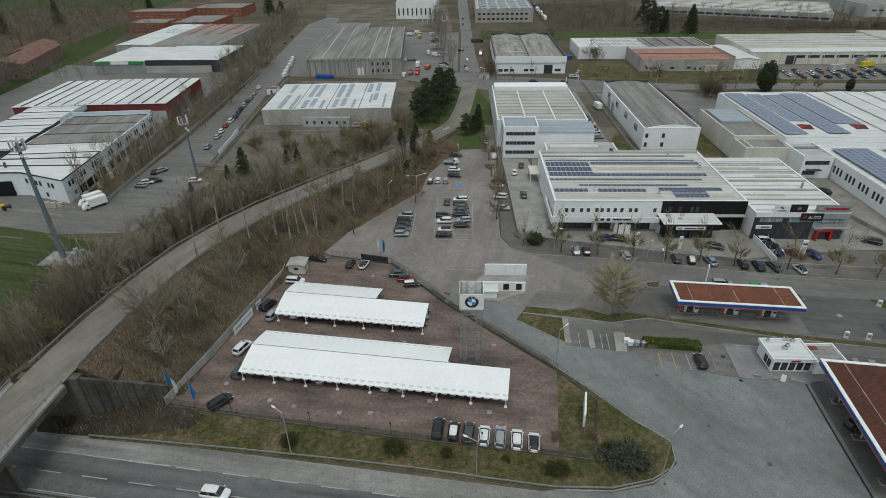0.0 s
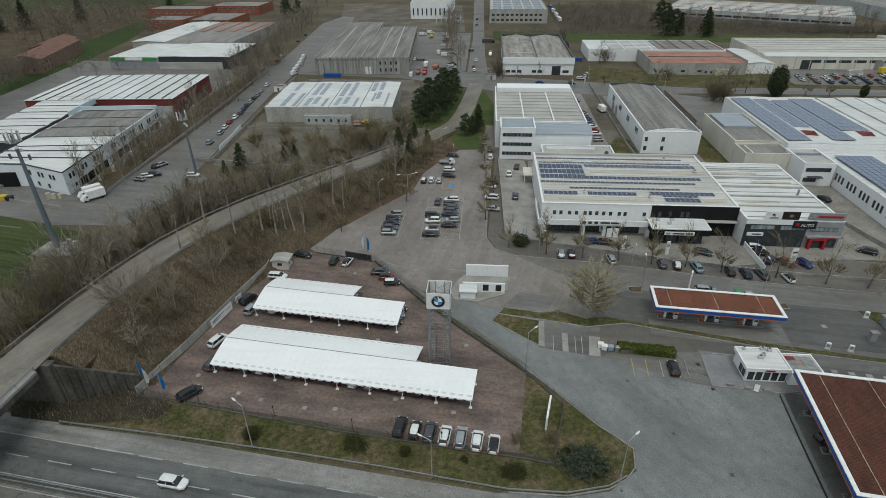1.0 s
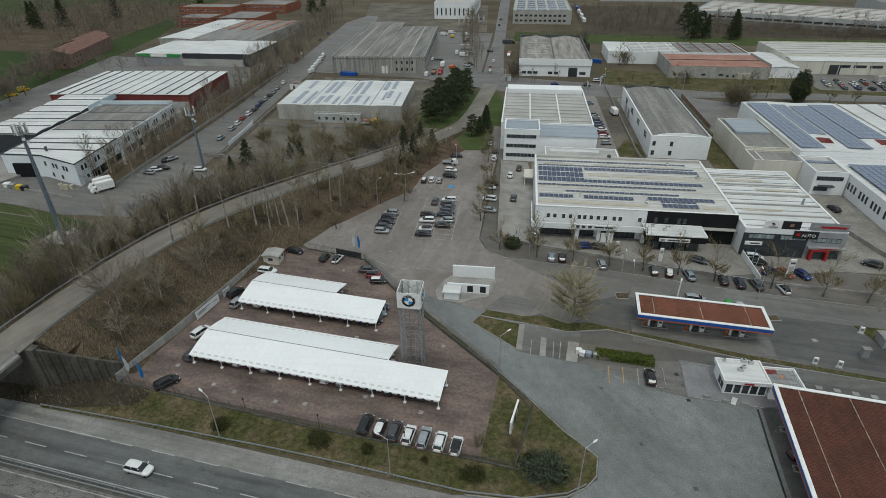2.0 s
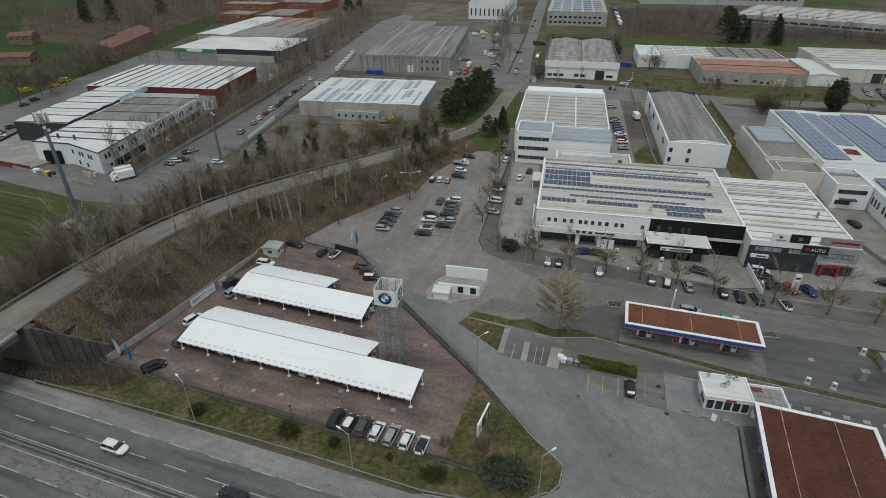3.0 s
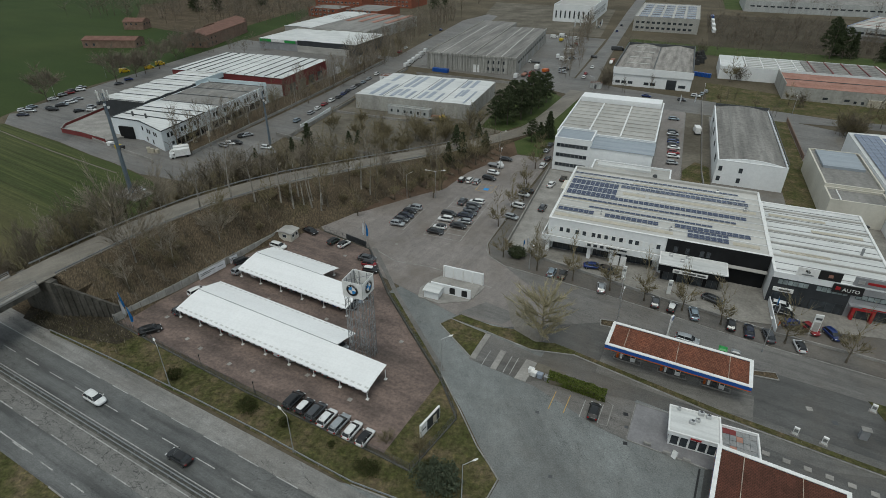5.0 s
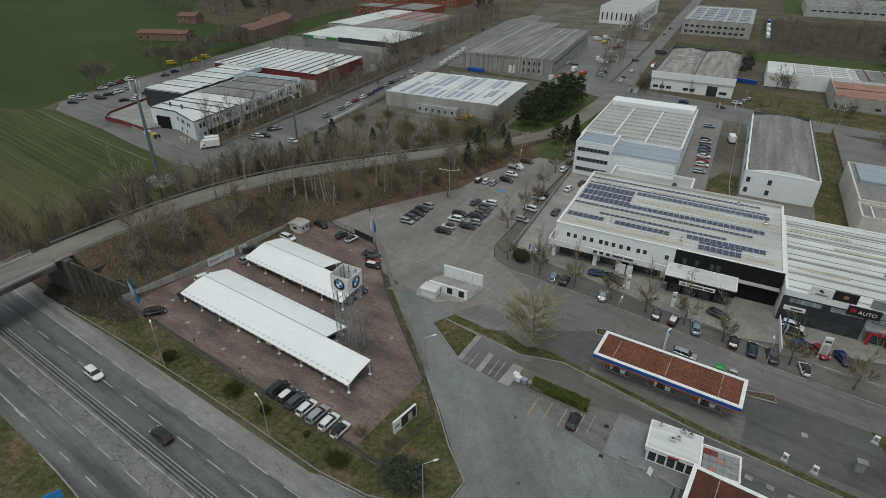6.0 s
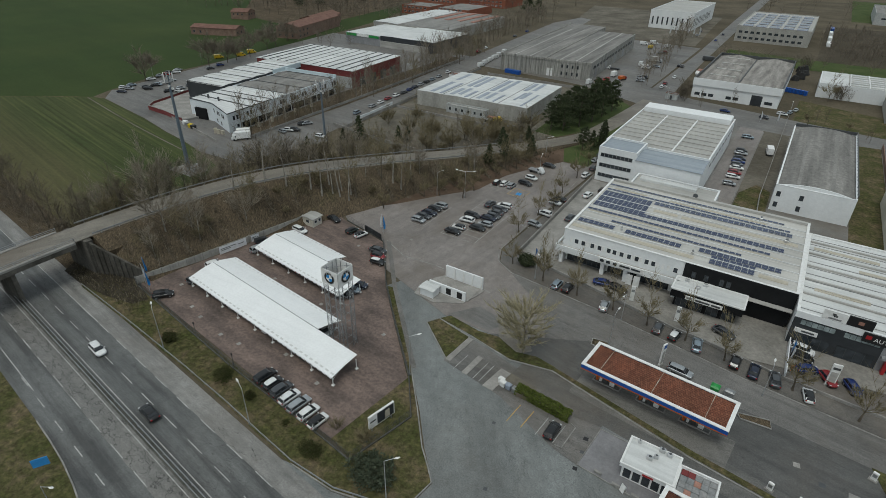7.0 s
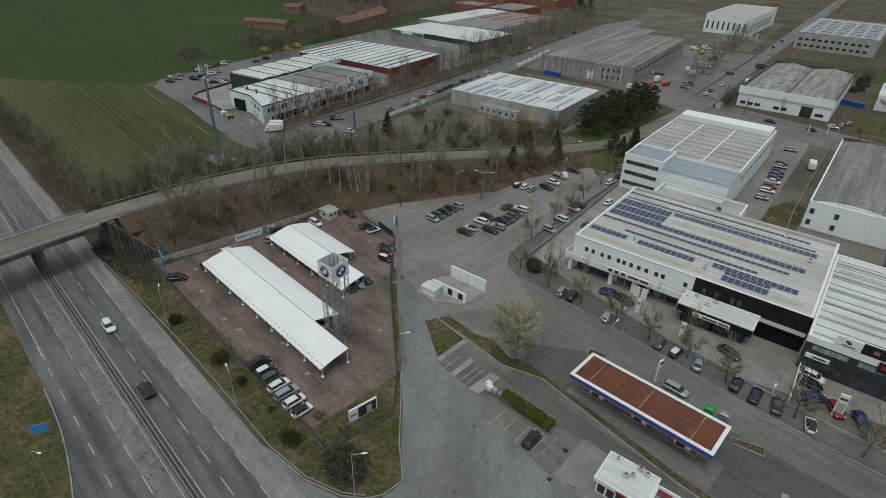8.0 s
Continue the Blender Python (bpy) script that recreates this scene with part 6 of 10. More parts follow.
# ---- filling station ----
sheet("station_apron", [(44.4, 99.5), (43.8, 92.0), (70.4, 88.6), (71.2, 96.6)], 0.035, M["canopy_apron"], "worn concrete apron below the fuel canopy", "ground")
sheet("lane_apron", [(34, 96.4), (33, 90.5), (66, 85.5), (120, 78), (120, 84), (66, 92.0)], 0.031, M["dark_apron"], "dark patched asphalt lane beside the station", "ground")
sheet("grass_strip", [(39.4, 96.4), (39.2, 95.6), (65.2, 89.4), (90, 85.6), (90, 86.6), (65.5, 90.6)], 0.10, M["lawn"], "thin muddy grass strip behind a kerb", "ground")
solo("kerb", strip([(21.3, 95.6), (31, 93.6), (39.2, 95.3), (65.2, 89.0), (90, 85.2)], 0.2, 0, 0.16), M["kerb"], "worn concrete kerb beside the lane", "kerb", kind="structure")


def fuel_canopy(at, turn, L, W, z, rows, roof_mat, label, seams):
    c = thing("fuel_canopy", label, "fuel canopy", (*at, 0), turn)
    h = 0.95
    roof = part("roof", box(0.5, L - 0.5, 0.5, W - 0.5, z + h - 0.3, z + h - 0.12), M[roof_mat], c)
    part("soffit", box(0.3, L - 0.3, 0.3, W - 0.3, z, z + 0.12), M["white_paint"], c)
    for s, e, y0, y1, x0, x1 in (("s", 0, -0.05, 0.1, 0, L), ("n", 0, W - 0.1, W + 0.05, 0, L), ("w", 0, 0.1, W - 0.1, -0.05, 0.1), ("e", 0, 0.1, W - 0.1, L - 0.1, L + 0.05)):
        part("fascia", box(x0, x1, y0, y1, z + 0.18, z + h), M["blue_band"], c, "blue fascia band")
        part("orange_trim", box(x0, x1, y0 + 0.01, y1 - 0.01, z - 0.05, z + 0.18), M["orange_band"], c, "orange edge strip")
    part("rim", ring_wall(-0.08, L + 0.08, -0.08, W + 0.08, z + h, z + h + 0.14, 0.62), M["white_paint"], c, "white rim of the roof")
    # overlapping courses across the roof
    course = bmesh.new()
    x = 0.6
    while x < L - 0.7:
        vs = [course.verts.new(p) for p in ((x, 0.6, z + h - 0.10), (x, W - 0.6, z + h - 0.10), (x + rows, W - 0.6, z + h - 0.03), (x + rows, 0.6, z + h - 0.03))]
        vb = [course.verts.new(p) for p in ((x + rows, W - 0.6, z + h - 0.12), (x + rows, 0.6, z + h - 0.12))]
        course.faces.new(vs)
        course.faces.new((vs[3], vs[2], vb[0], vb[1]))
        x += rows
    tagged(part("roof_course", course, M[roof_mat], c), kind="stuff")
    for s in seams:
        part("seam", box(s, s + 0.11, 0.55, W - 0.55, z + h - 0.1, z + h + 0.02), M["rust_seam"], c, "pale rusty seam across the roof")
    for ob in c.children:
        ob.matrix_parent_inverse = Matrix.Identity(4)
    return c


def station_island(owner_at, turn, u, v, long, z, pumps):
    """A pump island: kerbed base, two columns, pumps and a bin."""
    m = pose(*owner_at, 0, 0, 0, turn)
    base = m @ Vector((u, v, 0))
    g = thing("pump_island", "kerbed pump island with fuel pumps and white columns", "pump island", (base.x, base.y, 0), turn, "pump islands")
    bits = [("kerb", ring_wall(0, long, 0, 1.3, 0, 0.2, 0.18), "concrete", ""), ("bed", box(0.18, long - 0.18, 0.18, 1.12, 0, 0.16), "dark_apron", "")]
    for x in (1.2, long - 1.6):
        bits.append(("column", box(x, x + 0.4, 0.45, 0.85, 0.16, z), "white_paint", "white steel column"))
    for k in range(pumps):
        x = long * 0.36 + k * 1.25
        bits.append(("fuel_pump", box(x, x + 0.9, 0.35, 0.95, 0.16, 1.75, None, 0.05), "white_paint" if k else "dark_steel", ""))
        bits.append(("pump_display", box(x + 0.1, x + 0.8, 0.31, 0.99, 1.15, 1.6), "black_paint", ""))
    bits.append(("bin", rod((0.7, 0.65, 0.16), (0.7, 0.65, 1.0), 0.25, sides=10), "orange_band" if pumps > 1 else "dark_steel", ""))
    for nm, bm, mt, lb in bits:
        part(nm, bm, M[mt], g, lb).matrix_parent_inverse = Matrix.Identity(4)
    return g


sheet("bay_apron", [(20.4, 86.4), (34, 84.0), (46.4, 78.6), (51, 77.6), (51.6, 87), (39, 91.0), (21.2, 95.2)], 0.0285, M["street"], "brownish worn asphalt round the parking bays", "road")
sheet("station_ground", [(24, 98.5), (21.3, 95.6), (31, 93.6), (39.2, 95.3), (65.2, 89), (90, 85.2), (330, 50), (330, 74), (80, 104), (43, 108.2)], 0.0275, M["station_lane"], "dark patched asphalt round the filling station", "road")
sheet("east_lane", [(70.5, 77), (66, 85.6), (120, 78), (330, 49), (330, 15), (84, 36), (84, 74.5)], 0.0265, M["station_lane"], "dark worn asphalt lane beside the fuel canopy", "road")
fuel_canopy((44.5, 94.9), -4.9, 25.0, 7.7, 3.9, 0.42, "canopy_tiles", "small fuel canopy with red-brown tiled roof and blue fascia", (3.2, 12.4, 21.2))
for u in (1.6, 9.8, 17.4):
    station_island((44.5, 94.9), -4.9, u, 2.6, 5.2, 3.95, 2)
fuel_canopy((60.55, 52.2), -7.2, 17.0, 25.2, 4.2, 0.9, "red_sheet", "large fuel canopy with red-brown ribbed roof and blue fascia", (3.6, 11.2))
sheet("station_apron", [(63, 77), (60.3, 51), (59.0, 40), (78, 38), (84, 74.5)], 0.04, M["dark_apron"], "dark apron under the large fuel canopy", "ground")
for v in (3.0, 11.5, 19.5):
    station_island((60.55, 52.2), -7.2, 1.2, v, 3.6, 4.25, 1)
    station_island((60.55, 52.2), -7.2, 9.5, v, 5.0, 4.25, 1)

kiosk = thing("kiosk", "white flat-roofed station shop with glazed front", "kiosk", (60.5, 81.8, 0))
solo("kiosk_terrace", slab([(51.8, 86.6), (51.0, 77.8), (63.2, 76.6), (70, 77.6), (70.3, 84.2), (58, 86.2)], 0, 0.16), M["terrace"], "raised grey terrace with a white edge round the shop", "terrace", kind="structure")
solo("terrace_edge", strip([(57.5, 86.4), (51.7, 86.7), (50.9, 77.7), (63.3, 76.5)], 0.16, 0, 0.2), M["kerb"], "white painted terrace edge", "kerb", kind="structure")
KX0, KX1, KY0, KY1 = 56.8, 64.6, 79.0, 85.0
part("wall", ring_wall(KX0 + 0.4, KX1 - 0.2, KY0 + 0.4, KY1 - 0.2, 0.16, 2.7, 0.2), M["white_wall"], kiosk)
part("roof", box(KX0, KX1, KY0, KY1, 2.7, 3.25), M["white_wall"], kiosk)
part("parapet", ring_wall(KX0 - 0.06, KX1 + 0.06, KY0 - 0.06, KY1 + 0.06, 3.25, 3.5, 0.25), M["white_paint"], kiosk)
part("roof_sheet", box(KX0 + 0.25, KX1 - 0.25, KY0 + 0.25, KY1 - 0.25, 3.25, 3.30), M["white_roof"], kiosk)
part("sign_band", box(KX0 + 3.4, KX0 + 5.0, KY0 - 0.12, KY0 - 0.07, 2.85, 3.2), M["red_paint"], kiosk, "red strip sign above the door")
fs = facade("s", KX0 + 0.4, KX1 - 0.2, KY0 + 0.4, KY1 - 0.2)
for k in range(5):
    window(kiosk, fs, 0.2 + k * 1.4, 0.35, 1.3, 2.1, M["white_paint"], M["glass"], 0)
window(kiosk, facade("w", KX0 + 0.4, KX1 - 0.2, KY0 + 0.4, KY1 - 0.2), 0.3, 0.5, 2.6, 1.9, M["white_paint"], M["glass"], 1)
for x, y, s in ((59.9, 81.8, 0.9), (60.8, 82.6, 0.7), (58.0, 84.2, 0.5), (62.4, 84.0, 0.8), (61.2, 84.3, 0.9)):
    ac = part("rooftop_unit", box(x, x + s, y, y + 0.7 * s, 3.3, 3.95, None, 0.04), M["alu"], kiosk)
    part("fan", rod((x + s / 2, y + 0.35 * s, 3.95), (x + s / 2, y + 0.35 * s, 4.0), 0.26 * s, sides=14), M["dark_steel"], ac)
annex2 = thing("kiosk_annex", "low flat annex with rusty patchwork roof", "annex", (67.2, 81.6, 0))
part("wall", ring_wall(64.7, 70.2, 78.8, 84.0, 0.16, 2.8, 0.2), M["white_wall"], annex2)
part("rim", ring_wall(64.6, 70.3, 78.7, 84.1, 2.8, 3.1, 0.25), M["white_paint"], annex2)
for i in range(5):
    for j in range(4):
        part("roof_sheet", box(65.0 + i, 65.96 + i, 79.05 + j * 1.18, 80.18 + j * 1.18, 2.6, 2.74 + 0.02 * ((i + j) % 2)), M["red_wall" if i < 2 and j == 3 else "rust_roof" if (i * 3 + j * 2) % 7 == 3 else "roof_patch"], annex2)

# islands, parking bays and hedge between forecourt and street
sheet("grass_island", [(11.2, 94.4), (12.6, 96.8), (21.0, 95.0), (20.6, 87.2)], 0.12, M["lawn"], "small triangular grass island with a kerb")
solo("kerb", strip([(20.6, 86.9), (11.0, 94.4), (12.5, 97.0), (21.2, 95.2)], 0.18, 0, 0.16), M["kerb"], "weathered kerb of the grass island", "kerb", kind="structure")
for x, y, w, d, t in ((20.4, 86.8, 1.2, 8.2, -4), (25.0, 85.4, 1.2, 5.8, -4), (30.0, 84.6, 2.2, 6.0, -8)):
    solo("parking_island", box(0, w, 0, d, 0, 0.17, None, 0.04), M["concrete"], "raised concrete strip between parking bays", "island", (x, y, 0), t, "parking islands", "structure")
for x in (23.2, 27.6, 28.9, 37.6, 40.2, 42.9, 46.0):
    solo("bay_line", strip([(x, 85.3 if x < 35 else 79.6), (x + 0.4, 90.3 if x < 35 else 84.2)], 0.13, 0.02, 0.046), M["line"] if x > 41 or x < 35 else M["yellow_line"], "worn painted parking bay line", "road marking", kind="structure")
solo("kerb", strip([(46.4, 79.4), (47.6, 79.4), (48.0, 84.6), (46.9, 85.2)], 0.15, 0, 0.15), M["kerb"], "kerb round a narrow grass bed", "kerb", kind="structure")


sheet("dirt_strip", [(12.6, 97.2), (21.3, 95.9), (31, 93.9), (39.2, 95.6), (39.3, 96.6), (35, 97.4), (31, 96.4), (26, 98.6), (21.6, 98.0), (14, 99.2)], 0.05, M["lawn"], "trodden dirt and moss along the kerb", "ground")
sheet("patch", [(46.6, 90.6), (52.0, 90.4), (51.6, 87.2), (46.7, 86.8)], 0.0335, M["dark_apron"], "dark rectangular asphalt repair", "road")
sheet("patch", [(32.2, 90.6), (38.6, 89.6), (39.4, 87.4), (35.2, 87.2), (32.6, 87.9)], 0.0335, M["vacant"], "bare dirty ground behind the waste bins", "ground")
sheet("dirt_drift", [(20.8, 109.4), (22.6, 111.0), (24.4, 110.4), (27.6, 106.0), (30.9, 102.0), (33.6, 98.4), (31.0, 95.4), (26.9, 95.9), (26.0, 98.9), (24.3, 101.6), (22.8, 105.6)], 0.039, M["overpass"], "drift of brown earth swept up beside the lane", "ground")
sheet("patch", [(13.2, 99.6), (23.0, 99.2), (26.0, 103.8), (17.5, 105.6)], 0.0315, M["street"], "dark mended asphalt at the lane's mouth", "road")
solo("linear_drain", strip([(62.2, 76.2), (61.0, 66.0), (59.6, 52.0)], 0.3, 0.0, 0.052), M["black_paint"], "dark linear drain before the large canopy", "drain", kind="structure")
for x, y, w, mt in ((50.3, 83.4, 0.8, "black_paint"), (50.9, 76.9, 0.7, "black_paint"), (50.7, 80.5, 0.6, "dark_steel"), (13.9, 99.0, 0.7, "dark_steel"), (16.8, 98.3, 0.7, "concrete"), (-12.5, 121.5, 0.8, "concrete"), (8.0, 116.0, 0.7, "dark_steel"), (30.0, 113.0, 0.7, "dark_steel"), (58.0, 97.8, 1.1, "dark_steel"), (66.5, 96.6, 1.1, "dark_steel"), (49.6, 98.8, 1.1, "dark_steel"), (80.0, 97.0, 1.0, "concrete"), (83.6, 95.0, 0.9, "dark_steel"), (41.0, 66.0, 0.6, "dark_steel"), (47.6, 58.5, 0.7, "dark_steel"), (36.0, 78.0, 0.6, "dark_steel"), (78.0, 72.0, 0.8, "dark_steel")):
    solo("drain_cover", box(-w / 2, w / 2, -w / 2, w / 2, 0, 0.014, None, 0.004), M[mt], "square drain cover set in worn asphalt", "drain cover", (x, y, 0.034), 8, "drain covers", "structure")
for x, y in ((-30.0, 68.9), (-34.6, 70.2), (-16.2, 67.6), (-21.6, 67.5), (-6.0, 70.6), (4.5, 68.2), (-44.0, 74.2), (-28.2, 88.0), (-12.0, 86.6), (6.0, 86.0), (-22.0, 111.0), (-33.0, 105.8)):
    solo("drain_cover", box(-0.4, 0.4, -0.4, 0.4, 0, 0.014, None, 0.004), M["concrete"], "pale square cover set in the yard's paving", "drain cover", (x, y, 0.05), -7, "drain covers", "structure")
for pts in ([(42.3, 109.0), (45.6, 109.4), (45.2, 107.0), (42.6, 107.0), (42.3, 109.0)], [(70.4, 103.6), (75.4, 104.8), (75.8, 102.8), (71.0, 102.4), (70.4, 103.6)]):
    solo("kerb", strip(pts, 0.22, 0, 0.2), M["kerb"], "pale kerb round a small planting bed", "kerb", kind="structure")
    sheet("planting_bed", pts[:4], 0.12, M["litter"], "small bed of bare earth and dead grass", "ground")


# ---- car showroom ----
SX0, SX1, SY0, SY1, SH = 24.3, 75.2, 135.5, 173.2, 8.6
show = thing("showroom", "white two-storey car showroom with solar panels on its roof", "showroom", (50, 154, 0))
part("wall", ring_wall(SX0, SX1, SY0, SY1, 0.1, SH, 0.4), M["white_wall"], show)
part("roof", box(SX0 + 0.4, SX1 - 0.4, SY0 + 0.4, SY1 - 0.4, SH - 0.45, SH - 0.12), M["cream_roof"], show)
part("coping", ring_wall(SX0 - 0.1, SX1 + 0.1, SY0 - 0.1, SY1 + 0.1, SH, SH + 0.12, 0.6), M["white_paint"], show)
part("rear_parapet", box(SX0 + 0.5, SX1 - 0.5, SY1 - 1.6, SY1 - 0.5, SH - 0.12, SH + 0.5), M["pale_roof"], show)
# low folds of the roof, beige rooflights and the panel rows
for y in (140.3, 144.3, 148.0, 151.8, 155.6, 159.6, 163.9, 167.2):
    part("roof_fold", box(SX0 + 0.6, SX1 - 0.6, y, y + 0.3, SH - 0.12, SH + 0.10), M["white_roof"], show)
for x0, x1, y0, y1 in ((25.0, 54.0, 138.0, 139.4), (67.3, 73.0, 138.2, 139.6), (25.5, 50.0, 148.7, 149.3), (40.0, 46.0, 157.6, 159.0), (47.0, 73.5, 157.6, 159.0), (58.0, 71.0, 148.6, 149.2), (27.0, 36.0, 166.2, 166.9), (42, 66, 166.2, 166.9)):
    part("rooflight", box(x0, x1, y0, y1, SH - 0.12, SH - 0.02), M["beige_skylight"], show)
panel_w, panel_d = 1.32, 0.98


def framed_panel(x, y, z, bm):
    """A glass plate in a pale rim."""
    box(x + 0.02, x + panel_w - 0.02, y + 0.02, y + panel_d - 0.02, z + 0.02, z + 0.07, bm)
    n = len(bm.faces)
    box(x + 0.075, x + panel_w - 0.075, y + 0.075, y + panel_d - 0.075, z + 0.05, z + 0.085, bm)
    bm.faces.ensure_lookup_table()
    for f in bm.faces[n:]:
        f.material_index = 1


plate = bmesh.new()
framed_panel(0, 0, 0, plate)
cell = mesh_of("solar_panel", plate, M["alu"])
cell.materials.append(M["solar"])
count = 0
spare = bmesh.new()
for x0, x1, y0, rows_n in ((25.2, 35.0, 141.4, 2), (37.2, 50.8, 141.4, 2), (54.2, 72.6, 142.2, 2), (57.2, 66.8, 138.0, 4), (32.6, 64.0, 145.4, 1), (24.9, 69.2, 149.6, 1), (38.0, 72.2, 152.5, 2), (25.2, 38.6, 152.6, 11), (39.0, 73.0, 161.8, 2), (25.2, 72.6, 164.6, 1), (24.9, 70.4, 168.3, 1)):
    nx = int((x1 - x0) / panel_w)
    for r in range(rows_n):
        for k in range(nx):
            x, y, z = x0 + k * panel_w, y0 + r * (panel_d + 0.02), SH - 0.1 + 0.05
            if count < 300:
                p = part("solar_panel", cell, None, show)
                p.matrix_basis = pose(x, y, z, 3.0, 0, 0)
            else:
                framed_panel(x, y, z, spare)
            count += 1
rest = tagged(part("solar_panel", spare, M["alu"], show), kind="stuff")
rest.data.materials.append(M["solar"])
for x, y, s in ((36.0, 142.2, 0.5), (53.0, 140.0, 0.7), (70.5, 158.4, 1.0), (64.0, 168.0, 0.8)):
    v = part("roof_vent", box(x, x + s, y, y + s, SH - 0.12, SH + 0.6, None, 0.05), M["alu"], show)
    part("cowl", rod((x + s / 2, y + s / 2, SH + 0.6), (x + s / 2, y + s / 2, SH + 1.0), s * 0.28, sides=10), M["steel"], v)
part("dish", rod((47.5, 172.4, SH + 0.7), (47.3, 172.0, SH + 0.85), 0.65, 0.6, 16), M["dark_steel"], show)

# front: terrace band over recessed glazing
fs = facade("s", SX0, SX1, SY0, SY1)
band = part("terrace_band", box(23.4, 53.0, 133.0, 135.45, 3.55, 3.9), M["white_wall"], show)
part("band_front", box(23.4, 53.0, 132.9, 133.15, 3.4, 5.0), M["white_wall"], band)
part("band_side", box(23.3, 23.55, 133.15, 146.0, 3.4, 5.0), M["white_wall"], band)
part("terrace_floor", box(23.5, 52.9, 133.2, 135.4, 3.9, 3.95), M["pale_roof"], band)
part("band_floor_side", box(23.5, 24.25, 135.5, 146.0, 3.7, 3.9), M["pale_roof"], band)
for x in (24.5, 35.0, 40.6, 52.0):
    part("pier", box(x, x + 0.9, 133.3, 135.4, 0.13, 3.5), M["white_wall"], show)
for u, w, n in ((1.6, 9.0, 6), (12.0, 3.8, 3), (17.4, 1.6, 1), (20.0, 6.4, 4)):
    window(show, fs, u, 0.2, w, 2.9, M["dark_steel"], M["glass"], n, "shop_window")
for x in (41.6, 43.3):
    part("info_panel", box(x, x + 1.4, 132.6, 132.75, 0.2, 2.9), M["white_paint"], show)
for x in (27.2, 28.9, 31.2, 33.0, 35.3, 36.7, 38.4, 40.2, 42.0, 44.3, 45.8, 50.8):
    window(show, fs, x - SX0, 5.2, 1.05, 1.35, M["white_paint"], M["glass"], 0)
for x in (26.0, 30.2, 32.2, 34.2, 37.8, 39.6, 41.4, 43.2, 47.0, 48.2, 49.4):
    sh = face_box(fs, x - SX0, x - SX0 + 0.6, 0.005, 0.05, 5.2, 6.55)
    part("shutter", sh, M["white_paint"], show)
sign = part("sign_board", box(34.3, 45.2, 132.55, 132.85, 3.9, 5.1), M["white_paint"], show, "white sign board with plain dark bars")
for x in (34.9, 36.4, 38.0):
    part("sign_badge", box(x, x + 0.9, 132.5, 132.56, 4.15, 4.85), M["charcoal"], sign)
part("text_bar", box(39.6, 42.0, 132.5, 132.56, 4.3, 4.75), M["charcoal"], sign)
part("text_bar", box(42.3, 44.4, 132.5, 132.56, 4.3, 4.75), M["charcoal"], sign)

# black-clad part with its porch
part("black_cladding", box(53.0, 75.25, 135.2, 135.48, 4.6, SH + 0.05), M["black_wall"], show)
part("black_wall", box(66.7, 75.2, 135.28, 135.47, 0.13, 4.6), M["black_wall"], show)
for x in (54.8, 57.4, 60.6, 62.0):
    window(show, lambda u, o, z: (53 + u, 135.2 - o, z), x - 53, 5.5, 0.9, 1.5, M["charcoal"], M["glass"], 1)
porch = thing("showroom_porch", "black porch with a white roof in front of the showroom", "porch", (59.4, 132.5, 0))
part("roof", box(52.1, 66.8, 129.2, 135.15, 4.75, 5.0), M["white_roof"], porch)
part("rim", ring_wall(52.0, 66.9, 129.1, 135.18, 4.9, 5.15, 0.3), M["white_paint"], porch)
part("fascia", ring_wall(52.15, 66.75, 129.25, 135.1, 3.1, 4.74, 0.25), M["black_wall"], porch)
part("wall", ring_wall(53.0, 65.6, 130.6, 135.1, 0.13, 3.1, 0.2), M["black_wall"], porch)
for u in (0.4, 3.6, 6.8, 10.0):
    window(porch, facade("s", 53.0, 65.6, 130.6, 135.1), u, 0.2, 2.4, 2.6, M["dark_steel"], M["glass"], 1, "shop_window")
ps = part("sign_board", box(55.3, 62.8, 128.9, 129.1, 3.4, 4.3), M["white_paint"], porch, "white sign board with plain grey bars")
part("sign_badge", box(55.7, 56.7, 128.86, 128.9, 3.6, 4.1), M["steel"], ps)
part("text_bar", box(57.4, 60.3, 128.86, 128.9, 3.65, 4.05), M["dark_steel"], ps)
part("text_bar", box(60.6, 62.4, 128.86, 128.9, 3.65, 4.05), M["dark_steel"], ps)
part("awning", box(66.9, 75.2, 133.9, 135.2, 4.62, 4.85), M["pale_roof"], porch)
for x, y in ((54.0, 133.4), (56.6, 131.6), (57.8, 133.6)):
    part("rooftop_unit", box(x, x + 0.9, y, y + 0.6, 5.0, 5.6, None, 0.04), M["alu"], porch)

# neighbouring showroom: charcoal and silver fronts, white roof
nb = thing("showroom", "charcoal and silver-grey car showroom with white roof", "showroom", (87, 150, 0))
NX0, NX1, NY0, NY1, NH = 75.5, 99.2, 130.6, 169.5, 7.6
part("wall", ring_wall(NX0, NX1, NY0, NY1, 0.1, NH, 0.4), M["white_wall"], nb)
part("roof", box(NX0 + 0.4, NX1 - 0.4, NY0 + 0.4, NY1 - 0.4, NH - 0.4, NH - 0.1), M["white_roof"], nb)
part("coping", ring_wall(NX0 - 0.05, NX1 + 0.1, NY0 - 0.1, NY1 + 0.1, NH, NH + 0.14, 0.55), M["white_paint"], nb)
for y in (138.5, 145.0, 151.5, 158.0, 164.5):
    part("roof_fold", box(NX0 + 0.5, NX1 - 0.5, y, y + 0.45, NH - 0.1, NH + 0.28), M["pale_roof"], nb)
for x0, x1, y in ((78, 88, 141.0), (86, 97, 154.5), (77, 90, 161.0)):
    part("rooflight", box(x0, x1, y, y + 1.2, NH - 0.1, NH + 0.02), M["beige_skylight"], nb)
